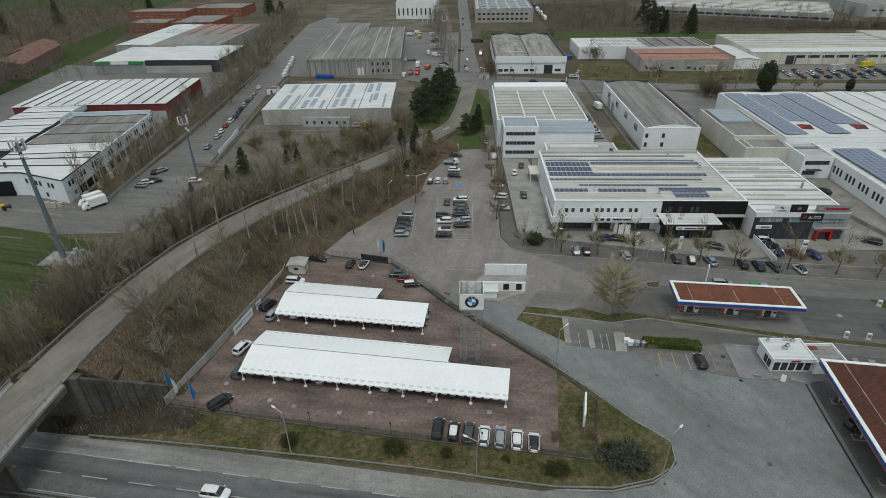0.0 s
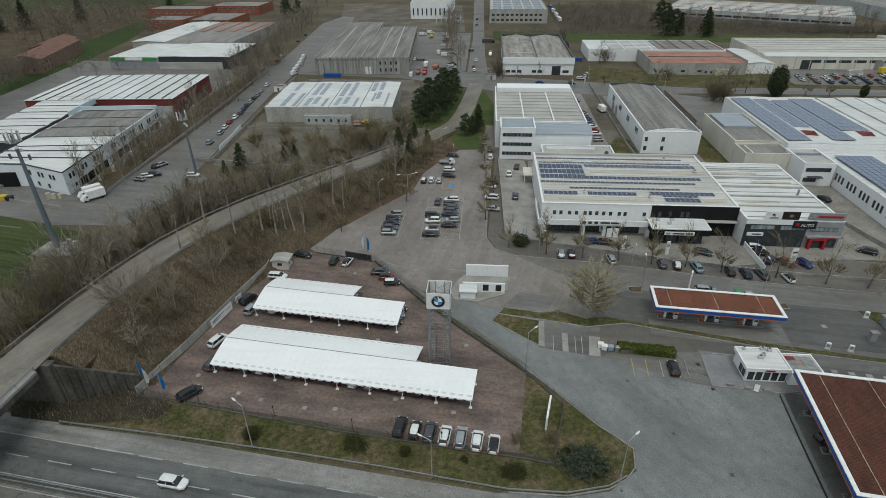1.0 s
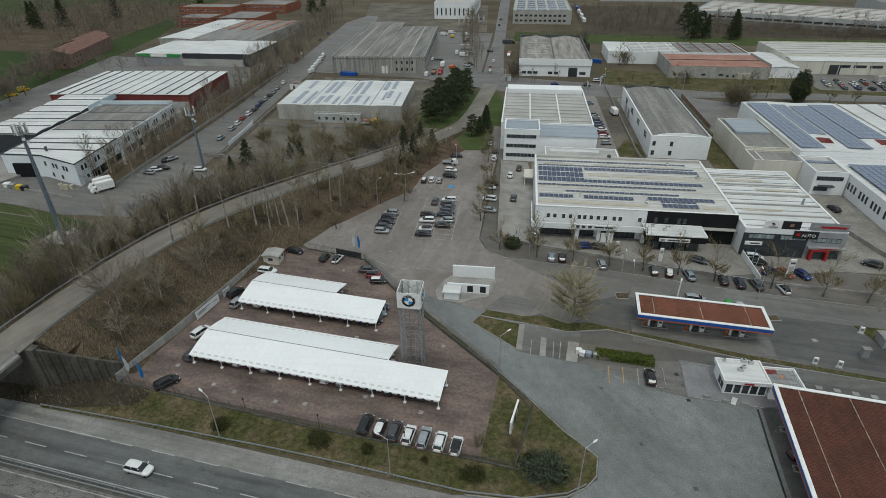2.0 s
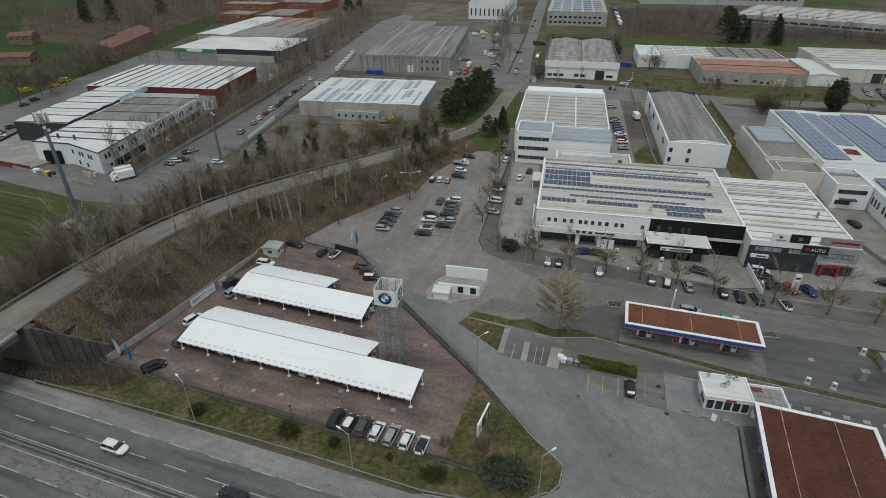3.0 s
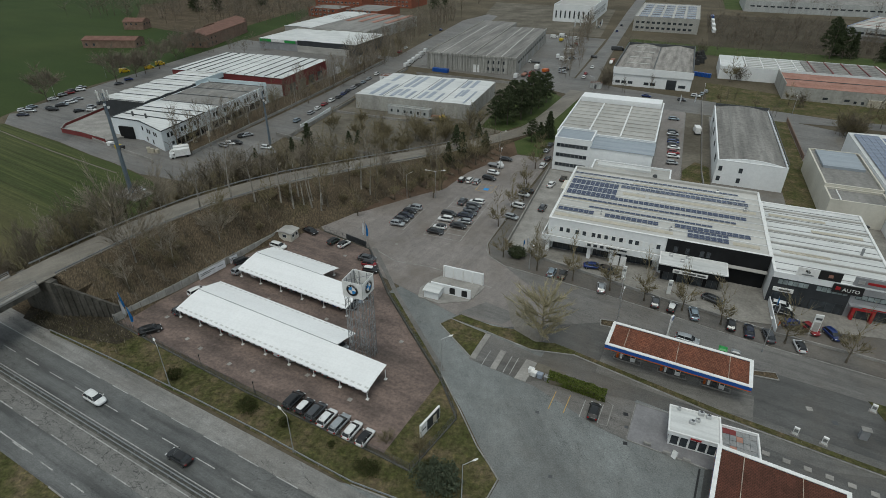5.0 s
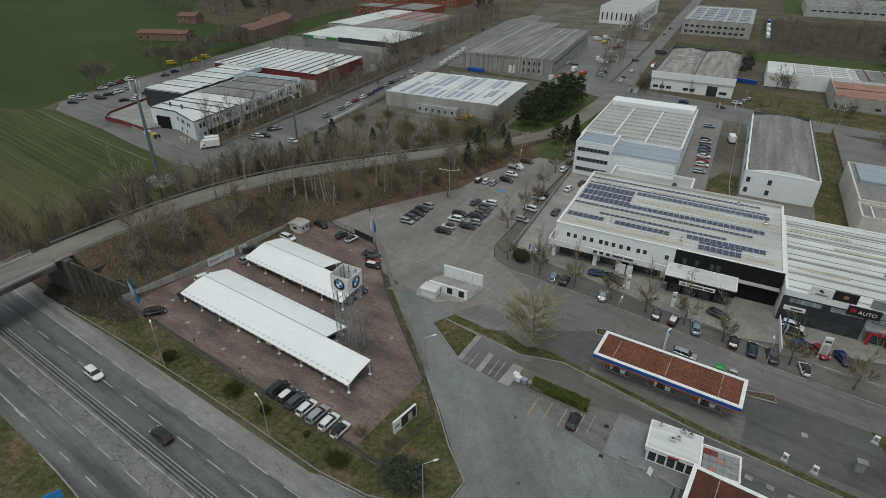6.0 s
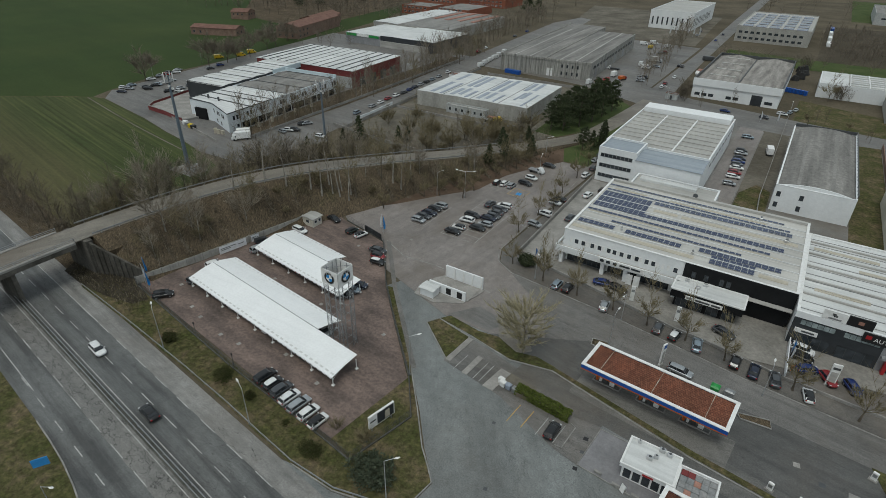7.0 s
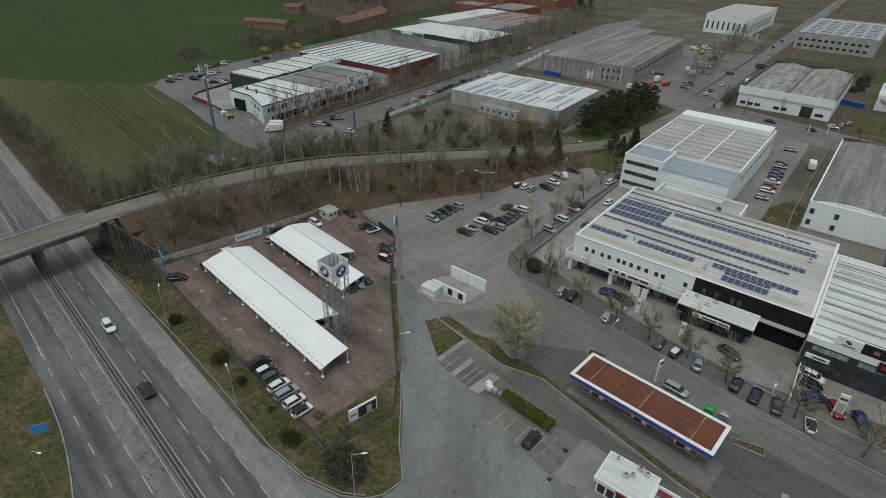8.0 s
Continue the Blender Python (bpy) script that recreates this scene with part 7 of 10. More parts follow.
part("charcoal_front", box(NX0, 90.6, NY0 - 0.22, NY0 - 0.01, 0.13, 6.5), M["charcoal"], nb)
part("fascia", box(NX0, 90.6, NY0 - 0.3, NY0 - 0.01, 6.5, NH + 0.3), M["white_wall"], nb, "white fascia over the dark front")
part("silver_front", box(90.6, NX1 + 0.05, NY0 - 0.24, NY0 - 0.01, 0.13, NH - 0.2), M["silver_wall"], nb)
part("canopy_ledge", box(90.8, NX1 + 0.3, NY0 - 1.3, NY0 - 0.24, 3.3, 3.7), M["silver_wall"], nb)
fn = lambda u, o, z: (NX0 + u, NY0 - 0.24 - o, z)
for u, z, w, h, n in ((1.2, 5.0, 6.0, 1.3, 5), (8.6, 5.0, 6.0, 1.3, 5), (1.0, 0.25, 6.2, 2.6, 3), (8.4, 0.25, 6.2, 2.6, 3), (16.0, 4.8, 6.6, 1.2, 5), (19.4, 0.3, 3.8, 2.4, 3)):
    # upper panes take the glass with the reflection put into its colour
    window(nb, fn, u, z, w, h, M["charcoal"], M["pale_glass" if z > 4 else "glass"], n, "shop_window")
arch = part("red_portal", box(91.6, 92.2, 129.3, 130.3, 0.13, 2.7), M["red_paint"], nb, "red entrance portal")
part("portal_side", box(95.2, 95.8, 129.3, 130.3, 0.13, 2.7), M["red_paint"], arch)
part("portal_head", box(91.6, 95.8, 129.3, 130.3, 2.7, 3.25), M["red_paint"], arch)
part("entrance_glass", box(92.25, 95.15, 130.2, 130.3, 0.2, 2.65), M["glass"], arch)
for x0, x1, y, z0, z1, mt, nm in ((79.6, 83.6, 130.3, 8.0, 10.0, "white_paint", "sign_board"), (83.7, 87.9, 130.3, 8.0, 10.1, "black_paint", "sign_board"), (90.2, 99.0, 130.5, 7.9, 9.9, "silver_wall", "sign_board")):
    b = part(nm, box(x0, x1, y, y + 0.25, z0, z1), M[mt], nb, "roof sign board with plain marks")
    for x in (x0 + 0.4, (x0 + x1) / 2, x1 - 0.4):
        part("sign_post", rod((x, y + 0.3, NH - 0.2), (x, y + 0.3, z1 - 0.3), 0.05, sides=5), M["steel"], b)
        part("brace", rod((x, y + 1.5, NH - 0.2), (x, y + 0.3, z1 - 0.5), 0.04, sides=5), M["steel"], b)
    if mt == "white_paint":
        for k, (a, e) in enumerate(((0.0, 0.62), (0.0, 0.9), (0.28, 0.9))):
            part("sign_mark", box(x0 + 1.5 + a, x0 + 1.5 + e, y - 0.05, y, 9.35 - k * 0.24, 9.52 - k * 0.24), M["black_paint"], b)
        part("text_bar", box(x0 + 1.0, x0 + 3.2, y - 0.05, y, 8.25, 8.55), M["steel"], b)
    elif mt == "black_paint":
        part("sign_mark", box(x0 + 1.7, x0 + 2.6, y - 0.05, y, 8.7, 9.4), M["rust_roof"], b)
    else:
        part("sign_mark", box(x0 + 0.7, x0 + 1.9, y - 0.05, y, 8.5, 9.3), M["alu"], b)
        part("text_bar", box(x0 + 2.4, x0 + 8.2, y - 0.05, y, 8.6, 9.15), M["red_paint"], b, "bold red bar")
au = part("sign_board", box(86.8, 92.4, 130.0, 130.3, 5.7, 7.7), M["black_paint"], nb, "black sign board with white letters")
letters = text_mesh("AUTO", 1.15)
bmesh.ops.translate(letters, verts=letters.verts, vec=(90.2, 129.96, 6.6))
part("lettering", letters, M["white_paint"], au, "white letters reading AUTO")
part("sign_mark", box(87.3, 88.2, 129.94, 130.0, 6.4, 7.2), M["red_paint"], au)
bs = part("brand_board", box(76.2, 80.2, 130.0, 130.3, 3.3, 4.2), M["white_paint"], nb, "white sign board with a plain dark bar")
part("text_bar", box(77.4, 79.6, 129.95, 130.0, 3.6, 3.95), M["dark_steel"], bs)
part("text_bar", box(93.0, 97.5, 129.22, 129.28, 3.45, 3.68), M["red_paint"], nb)
for k in range(12):
    part("roof_seam", box(NX0 + 0.5, NX1 - 0.5, 132.4 + k * 3.1, 132.52 + k * 3.1, NH - 0.1, NH + 0.02), M["roof_patch"], nb)
part("chimney", rod((95.0, 146.5, NH - 0.2), (95.0, 146.5, NH + 1.6), 0.3, sides=10), M["steel"], nb)

# pavement furniture before the showrooms
solo("low_wall", strip([(19.6, 128.6), (21.8, 129.3), (40.8, 125.0), (55.3, 121.3), (62.0, 120.6)], 0.25, 0.1, 0.75), M["kerb"], "low pale wall along the showroom forecourt", "wall", kind="structure")
solo("low_wall", strip([(62.0, 120.6), (76.3, 117.6), (84, 116.9), (140, 111.0)], 0.25, 0.1, 0.7), M["concrete"], "low concrete wall with posts along the pavement", "wall", kind="structure")
solo("white_screen_wall", strip([(76.4, 117.8), (76.2, 129.9)], 0.18, 0.13, 1.7), M["white_wall"], "white screen wall between two showroom forecourts", "wall", kind="structure")
sheet("showroom_drive", [(14.6, 133), (22.6, 130.4), (24.2, 136), (24.2, 172), (22.6, 188), (13.4, 189)], 0.137, M["concrete"], "pale stained concrete drive beside the showroom", "road")
solo("boundary_wall", strip([(14.6, 132), (14.2, 152), (13.3, 188)], 0.25, 0.1, 1.5), M["concrete"], "concrete wall beside the showroom drive", "wall", kind="structure")
solo("boundary_wall", strip([(101.5, 170), (112, 130), (150, 108)], 0.25, 0.1, 1.3), M["concrete"], "concrete wall along the workshop drive", "wall", kind="structure")
porch2 = thing("side_canopy", "small cream entrance canopy beside the showroom", "canopy", (22.8, 170, 0))
part("roof", box(21.2, 24.2, 167.0, 174.0, 3.0, 3.3), M["beige_wall"], porch2)
for y in (167.3, 173.6):
    part("post", box(21.4, 21.6, y - 0.1, y + 0.1, 0.13, 3.0), M["white_paint"], porch2)


def totem(name, at, h, w, label, turn=0.0, mats=("white_paint",)):
    g = thing(name, label, "totem sign", (*at, 0), turn)
    part("base", box(-w * 0.6, w * 0.6, -0.3, 0.3, 0, 0.25, None, 0.03), M["concrete"], g).matrix_parent_inverse = Matrix.Identity(4)
    body = part("board", box(-w / 2, w / 2, -0.16, 0.16, 0.25, h, None, 0.04), M["white_paint"], g)
    body.matrix_parent_inverse = Matrix.Identity(4)
    for z0, z1, mt in mats:
        part("sign_mark", box(-w * 0.38, w * 0.38, -0.19, 0.19, z0, z1), M[mt], body)
    return g


totem("totem_sign", (83.6, 120.4), 5.2, 1.5, "tall white totem sign before the showroom", 8, ((4.0, 4.5, "dark_steel"), (0.5, 3.4, "pale_roof")))
totem("totem_sign", (44.9, 126.6), 4.0, 0.9, "slim white totem sign beside the pavement", 10, ((2.6, 3.2, "steel"),))
totem("totem_sign", (55.2, 124.4), 4.0, 0.9, "slim white totem sign beside the pavement", 10, ((2.6, 3.2, "steel"),))
totem("price_totem", (55.9, 108.6), 5.2, 1.1, "slim fuel price totem on the kerb", 70, ((4.2, 5.0, "blue_band"), (0.6, 3.6, "pale_roof")))


# ---- vehicles ----
FORMS = {}


def rounded(key, bm, wide=1.0):
    """The same form with softened edges, shaded smooth."""
    if key in FORMS:
        bm.free()
        return FORMS[key].copy()
    rough = bpy.data.meshes.new("form")
    bm.to_mesh(rough)
    bm.free()
    ob = bpy.data.objects.new("form", rough)
    scene.collection.objects.link(ob)
    ob.modifiers.new("soften", "SUBSURF").levels = 1
    me = bpy.data.meshes.new_from_object(ob.evaluated_get(bpy.context.evaluated_depsgraph_get()))
    bpy.data.objects.remove(ob)
    bpy.data.meshes.remove(rough)
    me.transform(Matrix.Diagonal((1.015, wide, 1, 1)))
    me.polygons.foreach_set("use_smooth", [True] * len(me.polygons))
    FORMS[key] = me.copy()
    return me


def dressed(me, mat):
    me.materials.append(mat)
    return me


def car_sections(stations):
    """(x, half width low, half width at the shoulder, z low, z shoulder, z top): nose to tail."""
    return [[(x, -wl, zl), (x, -ws, zs * 0.55 + zl * 0.45), (x, -ws, zs - 0.06), (x, -ws * 0.90, zt), (x, 0, zt + 0.03), (x, ws * 0.90, zt), (x, ws, zs - 0.06), (x, ws, zs * 0.55 + zl * 0.45), (x, wl, zl)] for x, wl, ws, zl, zs, zt in stations]


# length, width, height, bonnet z, cowl x, roof front x, roof rear x, tail x of glass, boot z
KINDS = {
    "hatchback": (4.15, 1.79, 1.47, 0.98, 1.16, 0.46, -1.52, -1.94, 1.04),
    "saloon": (4.70, 1.83, 1.44, 0.96, 1.30, 0.52, -1.12, -1.86, 1.06),
    "estate": (4.65, 1.82, 1.49, 0.96, 1.28, 0.52, -1.86, -2.22, 1.06),
    "suv": (4.45, 1.87, 1.64, 1.08, 1.22, 0.52, -1.70, -2.08, 1.14),
    "mini": (3.85, 1.74, 1.44, 0.98, 1.04, 0.48, -1.46, -1.80, 1.04),
}
PROTO = {}
PARK = -400.0


def build_car(kind, tone, plain=False):
    L, W, H, zb, xc, xr, xq, xt, zt = KINDS[kind]
    h, w = L / 2, W / 2
    words = {"hatchback": "small hatchback", "saloon": "four-door saloon", "estate": "estate car", "suv": "tall sport utility car", "mini": "compact two-tone hatchback"}[kind]
    c = thing("car", "%s %s parked" % (tone.replace("_", " "), words), "car")
    body = part("body", dressed(rounded((kind, "body"), loft(car_sections([
        (h, w * 0.50, w * 0.56, 0.36, 0.58, 0.60), (h - 0.08, w * 0.70, w * 0.78, 0.24, 0.68, 0.70), (h - 0.30, w * 0.84, w * 0.92, 0.20, 0.76, 0.82), (h - 0.60, w * 0.90, w * 0.98, 0.19, 0.84, zb - 0.11),
        (xc + 0.05, w * 0.92, w, 0.19, 0.92, zb), (0, w * 0.93, w, 0.19, 0.94, zb + 0.01), (xt + 0.35, w * 0.93, w, 0.19, 0.97, zt), (-h + 0.34, w * 0.90, w * 0.96, 0.20, 0.94, zt - 0.03),
        (-h + 0.10, w * 0.82, w * 0.88, 0.27, 0.88, zt - 0.12), (-h, w * 0.64, w * 0.70, 0.36, 0.70, 0.74)])), 1.05), CAR[tone]), None, c)
    cab = []
    for x, s, z in ((xc + 0.06, 0.84, zb + 0.01), ((xc + xr) / 2, 0.80, (zb + H) / 2 + 0.05), (xr, 0.74, H - 0.06), ((xr + xq) / 2, 0.75, H - 0.03), (xq, 0.72, H - 0.08), (xt, 0.80, zt + 0.02)):
        b = zb - 0.02
        cab.append([(x, -w * 0.90, b), (x, -w * (0.90 if z < b + 0.1 else s + 0.02), max(z - 0.05, b)), (x, -w * s * 0.9, max(z, b)), (x, w * s * 0.9, max(z, b)), (x, w * (0.90 if z < b + 0.1 else s + 0.02), max(z - 0.05, b)), (x, w * 0.90, b)])
    glasshouse = part("glasshouse", loft(cab), M["car_glass"], c, "dark tinted car windows")
    roof_tone = {"mini": "black" if tone in ("white", "red", "green") else "white"}.get(kind, tone)
    roof = part("roof", dressed(rounded((kind, "roof"), loft([[(x, -w * s, z - 0.05), (x, -w * s * 0.86, z + 0.03), (x, 0, z + 0.05), (x, w * s * 0.86, z + 0.03), (x, w * s, z - 0.05)] for x, s, z in
                              ((xr + 0.14, 0.72, H - 0.07), (xr - 0.10, 0.80, H - 0.01), ((xr + xq) / 2, 0.83, H + 0.02), (xq + 0.15, 0.80, H - 0.02), (xq - 0.14, 0.72, H - 0.09))]), 1.04), CAR[roof_tone]), None, c)
    pillars = bmesh.new()
    for s in (-1, 1):
        rod((xc, s * w * 0.86, zb), (xr, s * w * 0.70, H - 0.07), 0.045, sides=4, bm=pillars)
        rod((xt + 0.02, s * w * 0.84, zt), (xq, s * w * 0.69, H - 0.08), 0.06, sides=4, bm=pillars)
        rod(((xr + xq) / 2 + 0.1, s * w * 0.905, zb), ((xr + xq) / 2, s * w * 0.73, H - 0.07), 0.045, sides=4, bm=pillars)
    tagged(part("pillar", pillars, CAR[tone], c), kind="stuff")
    for s, nm in () if plain else ((-1, "mirror"), (1, "mirror")):
        part(nm, box(xc - 0.22, xc - 0.02, s * (w + 0.09) - 0.10, s * (w + 0.09) + 0.10, zb + 0.02, zb + 0.18, None, 0.03), CAR[tone], body)
        part("headlight", box(h - 0.42, h - 0.10, s * w * 0.74 - 0.16, s * w * 0.74 + 0.16, 0.60, 0.775), M["lamp_glass"], body)
        part("tail_light", box(-h + 0.0, -h + 0.14, s * w * 0.72 - 0.14, s * w * 0.72 + 0.14, 0.70, 0.90), M["tail"], body)
    r = 0.33 if kind != "suv" else 0.37
    tyre = bmesh.new()
    rod((0, -0.11, 0), (0, 0.11, 0), r, sides=14, bm=tyre)
    tyre = mesh_of("tyre", tyre, M["rubber"])
    rim = mesh_of("rim", rod((0, -0.115, 0), (0, 0.115, 0), r * 0.64, sides=10), M["rim"])
    for x in (h - 0.82, -h + 0.80):
        for s in (-1, 1):
            t = part("wheel", tyre, None, c)
            t.location = (x, s * (w - 0.10), r)
            if not plain:
                part("rim", rim, None, t)
    return c


def put_car(kind, tone, x, y, heading, z=0.05, group="parked cars", label=""):
    plain = y > 200 or x < -90
    if (kind, tone, plain) not in PROTO:
        PROTO[kind, tone, plain] = build_car(kind, tone, plain)
        c = PROTO[kind, tone, plain]
        c.matrix_basis = pose(x, y, z, 0, 0, heading)
    else:
        c = copy_thing(PROTO[kind, tone, plain], pose(x, y, z, 0, 0, heading))
    c["group"] = group
    if label:
        c["label"] = label
    return c


def row(group, z, cars):
    for kind, tone, x, y, heading in cars:
        put_car(kind, tone, x, y, heading, z, group)


row("cars in the public car park", 0.04, [
    ("hatchback", "silver", -17.1, 131.2, 3), ("saloon", "grey", -17.2, 133.9, 3), ("saloon", "navy", -17.0, 136.6, 3), ("hatchback", "black", -17.1, 139.6, 3), ("suv", "silver", -16.8, 142.3, 183)])
row("cars in the public car park", 0.04, [
    ("saloon", "black", -5.4, 130.9, 3), ("mini", "white", -5.3, 133.9, 183), ("suv", "white", -5.6, 138.9, 183), ("estate", "black", -5.9, 142.4, 3), ("saloon", "grey", -5.2, 151.8, 87),
    ("saloon", "black", -0.8, 136.4, 3), ("hatchback", "silver", 0.0, 139.6, 183), ("saloon", "navy", -1.1, 143.2, 3), ("saloon", "grey", -1.0, 147.4, 183), ("estate", "grey", -1.1, 150.2, 3), ("estate", "white", -1.1, 153.2, 183), ("hatchback", "grey", -0.5, 145.2, 3)])
row("cars in the public car park", 0.04, [
    ("mini", "black", -11.2, 167.3, 89), ("hatchback", "white", -8.7, 168.0, 89), ("hatchback", "silver", -6.1, 167.7, 89), ("estate", "black", -3.3, 172.0, -6), ("hatchback", "white", -3.5, 177.1, -4), ("saloon", "black", -3.1, 190.8, 0)])
row("cars along the showroom wall", 0.04, [
    ("hatchback", "silver", 11.4, 147.5, -8), ("suv", "white", 11.0, 155.3, 172), ("mini", "white", 10.6, 163.9, -8), ("saloon", "black", 10.8, 166.9, 172), ("suv", "white", 10.6, 189.9, 86), ("hatchback", "grey", 10.6, 197.3, 86), ("hatchback", "silver", 8.4, 205.5, 86), ("saloon", "grey", 8.2, 212.0, 86)])
row("cars in the showroom drive", 0.14, [("saloon", "white", 16.9, 174.8, 84), ("saloon", "grey", 18.3, 156.7, 87), ("hatchback", "brown", 19.6, 180.8, 84)])
row("cars parked along the street", 0.11, [
    ("hatchback", "pale_blue", 28.6, 122.5, 88), ("hatchback", "black", 31.2, 122.6, 88), ("hatchback", "silver", 40.7, 120.4, 95), ("hatchback", "grey", 52.7, 119.1, 88), ("mini", "black", 56.2, 118.5, 80), ("saloon", "pale_blue", 60.7, 118.0, 96),
    ("hatchback", "black", 68.0, 116.7, 86), ("saloon", "navy", 71.4, 116.0, 88), ("saloon", "grey", 75.0, 115.8, 98)])
row("cars parked along the street", 0.04, [("estate", "silver", 59.6, 108.3, -6), ("mini", "white", 80.5, 114.6, 99)])
row("cars before the showroom", 0.14, [
    ("saloon", "blue", 37.4, 129.2, 12), ("saloon", "brown", 40.9, 129.0, -12), ("saloon", "grey", 64.5, 125.3, -22), ("suv", "white", 78.6, 128.3, -8), ("suv", "black", 78.6, 125.7, -8),
    ("hatchback", "blue", 79.9, 122.3, 28), ("hatchback", "red", 83.3, 121.5, -58), ("hatchback", "blue", 87.2, 121.3, -62)])
row("cars in the sales yard", 0.06, [
    ("suv", "black", -43.0, 69.0, 52), ("suv", "black", -4.2, 63.9, 84), ("mini", "black", -1.6, 63.4, 84), ("suv", "grey", 0.9, 63.1, 84), ("hatchback", "white", 3.4, 62.6, 84), ("estate", "silver", 6.0, 62.3, 84), ("hatchback", "white", 8.7, 61.9, 84), ("mini", "white", 11.4, 61.4, 84)])
row("cars in the sales yard", 0.06, [
    ("estate", "white", -40.1, 107.9, -4), ("suv", "black", -43.5, 98.1, 66), ("suv", "silver", -41.3, 94.6, 76), ("saloon", "black", -37.0, 118.0, -12), ("mini", "green", -28.2, 115.6, 80), ("mini", "white", -24.8, 115.3, 76),
    ("saloon", "grey", -15.8, 111.3, 8), ("mini", "red", -13.9, 109.1, 8), ("mini", "black", -12.3, 106.8, 8), ("hatchback", "silver", -4.6, 79.6, -12), ("suv", "white", -44.2, 83.6, 70), ("suv", "grey", -42.2, 77.0, 76)])
row("cars beside the field", 0.04, [
    ("hatchback", "white", -220.3, 165.0, 70), ("saloon", "pale_blue", -221.4, 170.0, 70), ("saloon", "white", -225.0, 183.0, 70), ("hatchback", "silver", -227.7, 189.9, 70), ("suv", "black", -229.8, 196.7, 75), ("saloon", "silver", -232.3, 203.8, 75),
    ("hatchback", "black", -212.0, 171.9, 65), ("saloon", "black", -211.6, 176.6, 65), ("suv", "white", -212.1, 181.6, 65), ("saloon", "silver", -214.1, 187.5, 65), ("hatchback", "silver", -196.7, 180.7, 65), ("suv", "grey", -197.6, 186.8, 65), ("saloon", "black", -196.4, 173.9, 65)])
row("cars along the side road", 0.05, [("saloon", "silver", -105.6, 176.4, 60), ("hatchback", "white", -105.2, 166.0, 20), ("suv", "black", -103.4, 167.4, 20), ("hatchback", "white", -89.8, 167.6, 5)])
u = Vector((math.cos(radians(-6.9)), math.sin(radians(-6.9))))
tones = ("black", "grey", "white", "black", "silver", "navy", "grey", "black", "white", "silver", "black", "grey", "green", "black", "grey", "navy")
for k in range(15):
    p = Vector((-38.4, 77.6)) + u * (k * 3.06)
    put_car(("saloon", "suv", "hatchback", "estate")[k % 4], tones[k], p.x, p.y, 83, 0.06, "cars under the long carport")
for k in range(9):
    p = Vector((-36.4, 95.6)) + u * (k * 3.05)
    put_car(("suv", "saloon", "hatchback")[k % 3], tones[(k * 5 + 2) % 16] if k < 8 else "blue", p.x, p.y, 83, 0.06, "cars under the short carport")
for k, tone in enumerate(("black", "pale_blue", "navy")):
    put_car("hatchback", tone, -9.8 + k * 0.2, 91.6 + k * 2.4, 20, 0.06, "cars under the short carport")
put_car("hatchback", "black", 45.1, 81.4, 88, 0.04, "cars at the filling station")
put_car("hatchback", "black", 65.2, 66.6, 20, 0.05, "cars at the filling station")
put_car("suv", "white", -36.8, 50.9, -7, 0.05, "cars on the motorway", "white sport utility car on the motorway lane")
put_car("saloon", "black", -13.6, 46.9, 173, 0.05, "cars on the motorway", "black saloon on the motorway lane")


# ---- trees, scrub and hedges ----
def bank_height(x, y):
    """Height of the ground at a place, on or off the embankment."""
    best = min(range(0, len(ROAD), 2), key=lambda i: (ROAD[i].x - x) ** 2 + (ROAD[i].y - y) ** 2)
    c = ROAD[best]
    if c.y < 66:
        return 0.0
    d, h = math.hypot(c.x - x, c.y - y), max(c.z, 0.02)
    if y < 70.6 and x > -64.9 + (y - 66.2) * 2.76:
        return 0.0
    steps = ((4.6, h - 0.12), (5.0 + h * 0.45, h * 0.70), (5.0 + h * 0.95, h * 0.36), (5.0 + h * 1.55, -0.1))
    if d <= 4.6:
        return h
    for (a, za), (b, zb) in zip(steps, steps[1:]):
        if d <= b:
            return max(za + (zb - za) * (d - a) / max(b - a, 0.01), 0.0)
    return 0.0


def bough(bm, p, d, length, r, depth, rng, spec):
    """A limb with side shoots; thin ends are three-sided."""
    steps = (1, 2, 3)[depth]
    for k in range(steps):
        q = p + d * (length / steps)
        r1 = max(r * (0.74 if depth else 0.5), 0.014)
        if depth:
            rod(p, q, max(r, 0.026), r1, 5 if r > 0.08 else 3, bm, False)
        else:
            s = d.orthogonal().normalized()
            s.rotate(Matrix.Rotation(rng.uniform(0, 6.3), 3, d))
            s *= max(r, spec.get("fine", 0.034))
            bm.faces.new([bm.verts.new(c) for c in (p + s, p - s, q - s * 0.35, q + s * 0.35)])
        if depth and (k or depth == 1):
            for _ in range(spec["fork"] + (1 if depth > 1 else 0)):
                side_dir = (d + Vector((rng.uniform(-1, 1), rng.uniform(-1, 1), rng.uniform(-0.35, 0.8))) * spec["spread"]).normalized()
                bough(bm, q, side_dir, length * rng.uniform(0.45, 0.72), r1 * 0.62, depth - 1, rng, spec)
        p, r = q, r1
        d = (d + Vector((rng.uniform(-1, 1), rng.uniform(-1, 1), rng.uniform(-0.1, 0.5))) * 0.16).normalized()


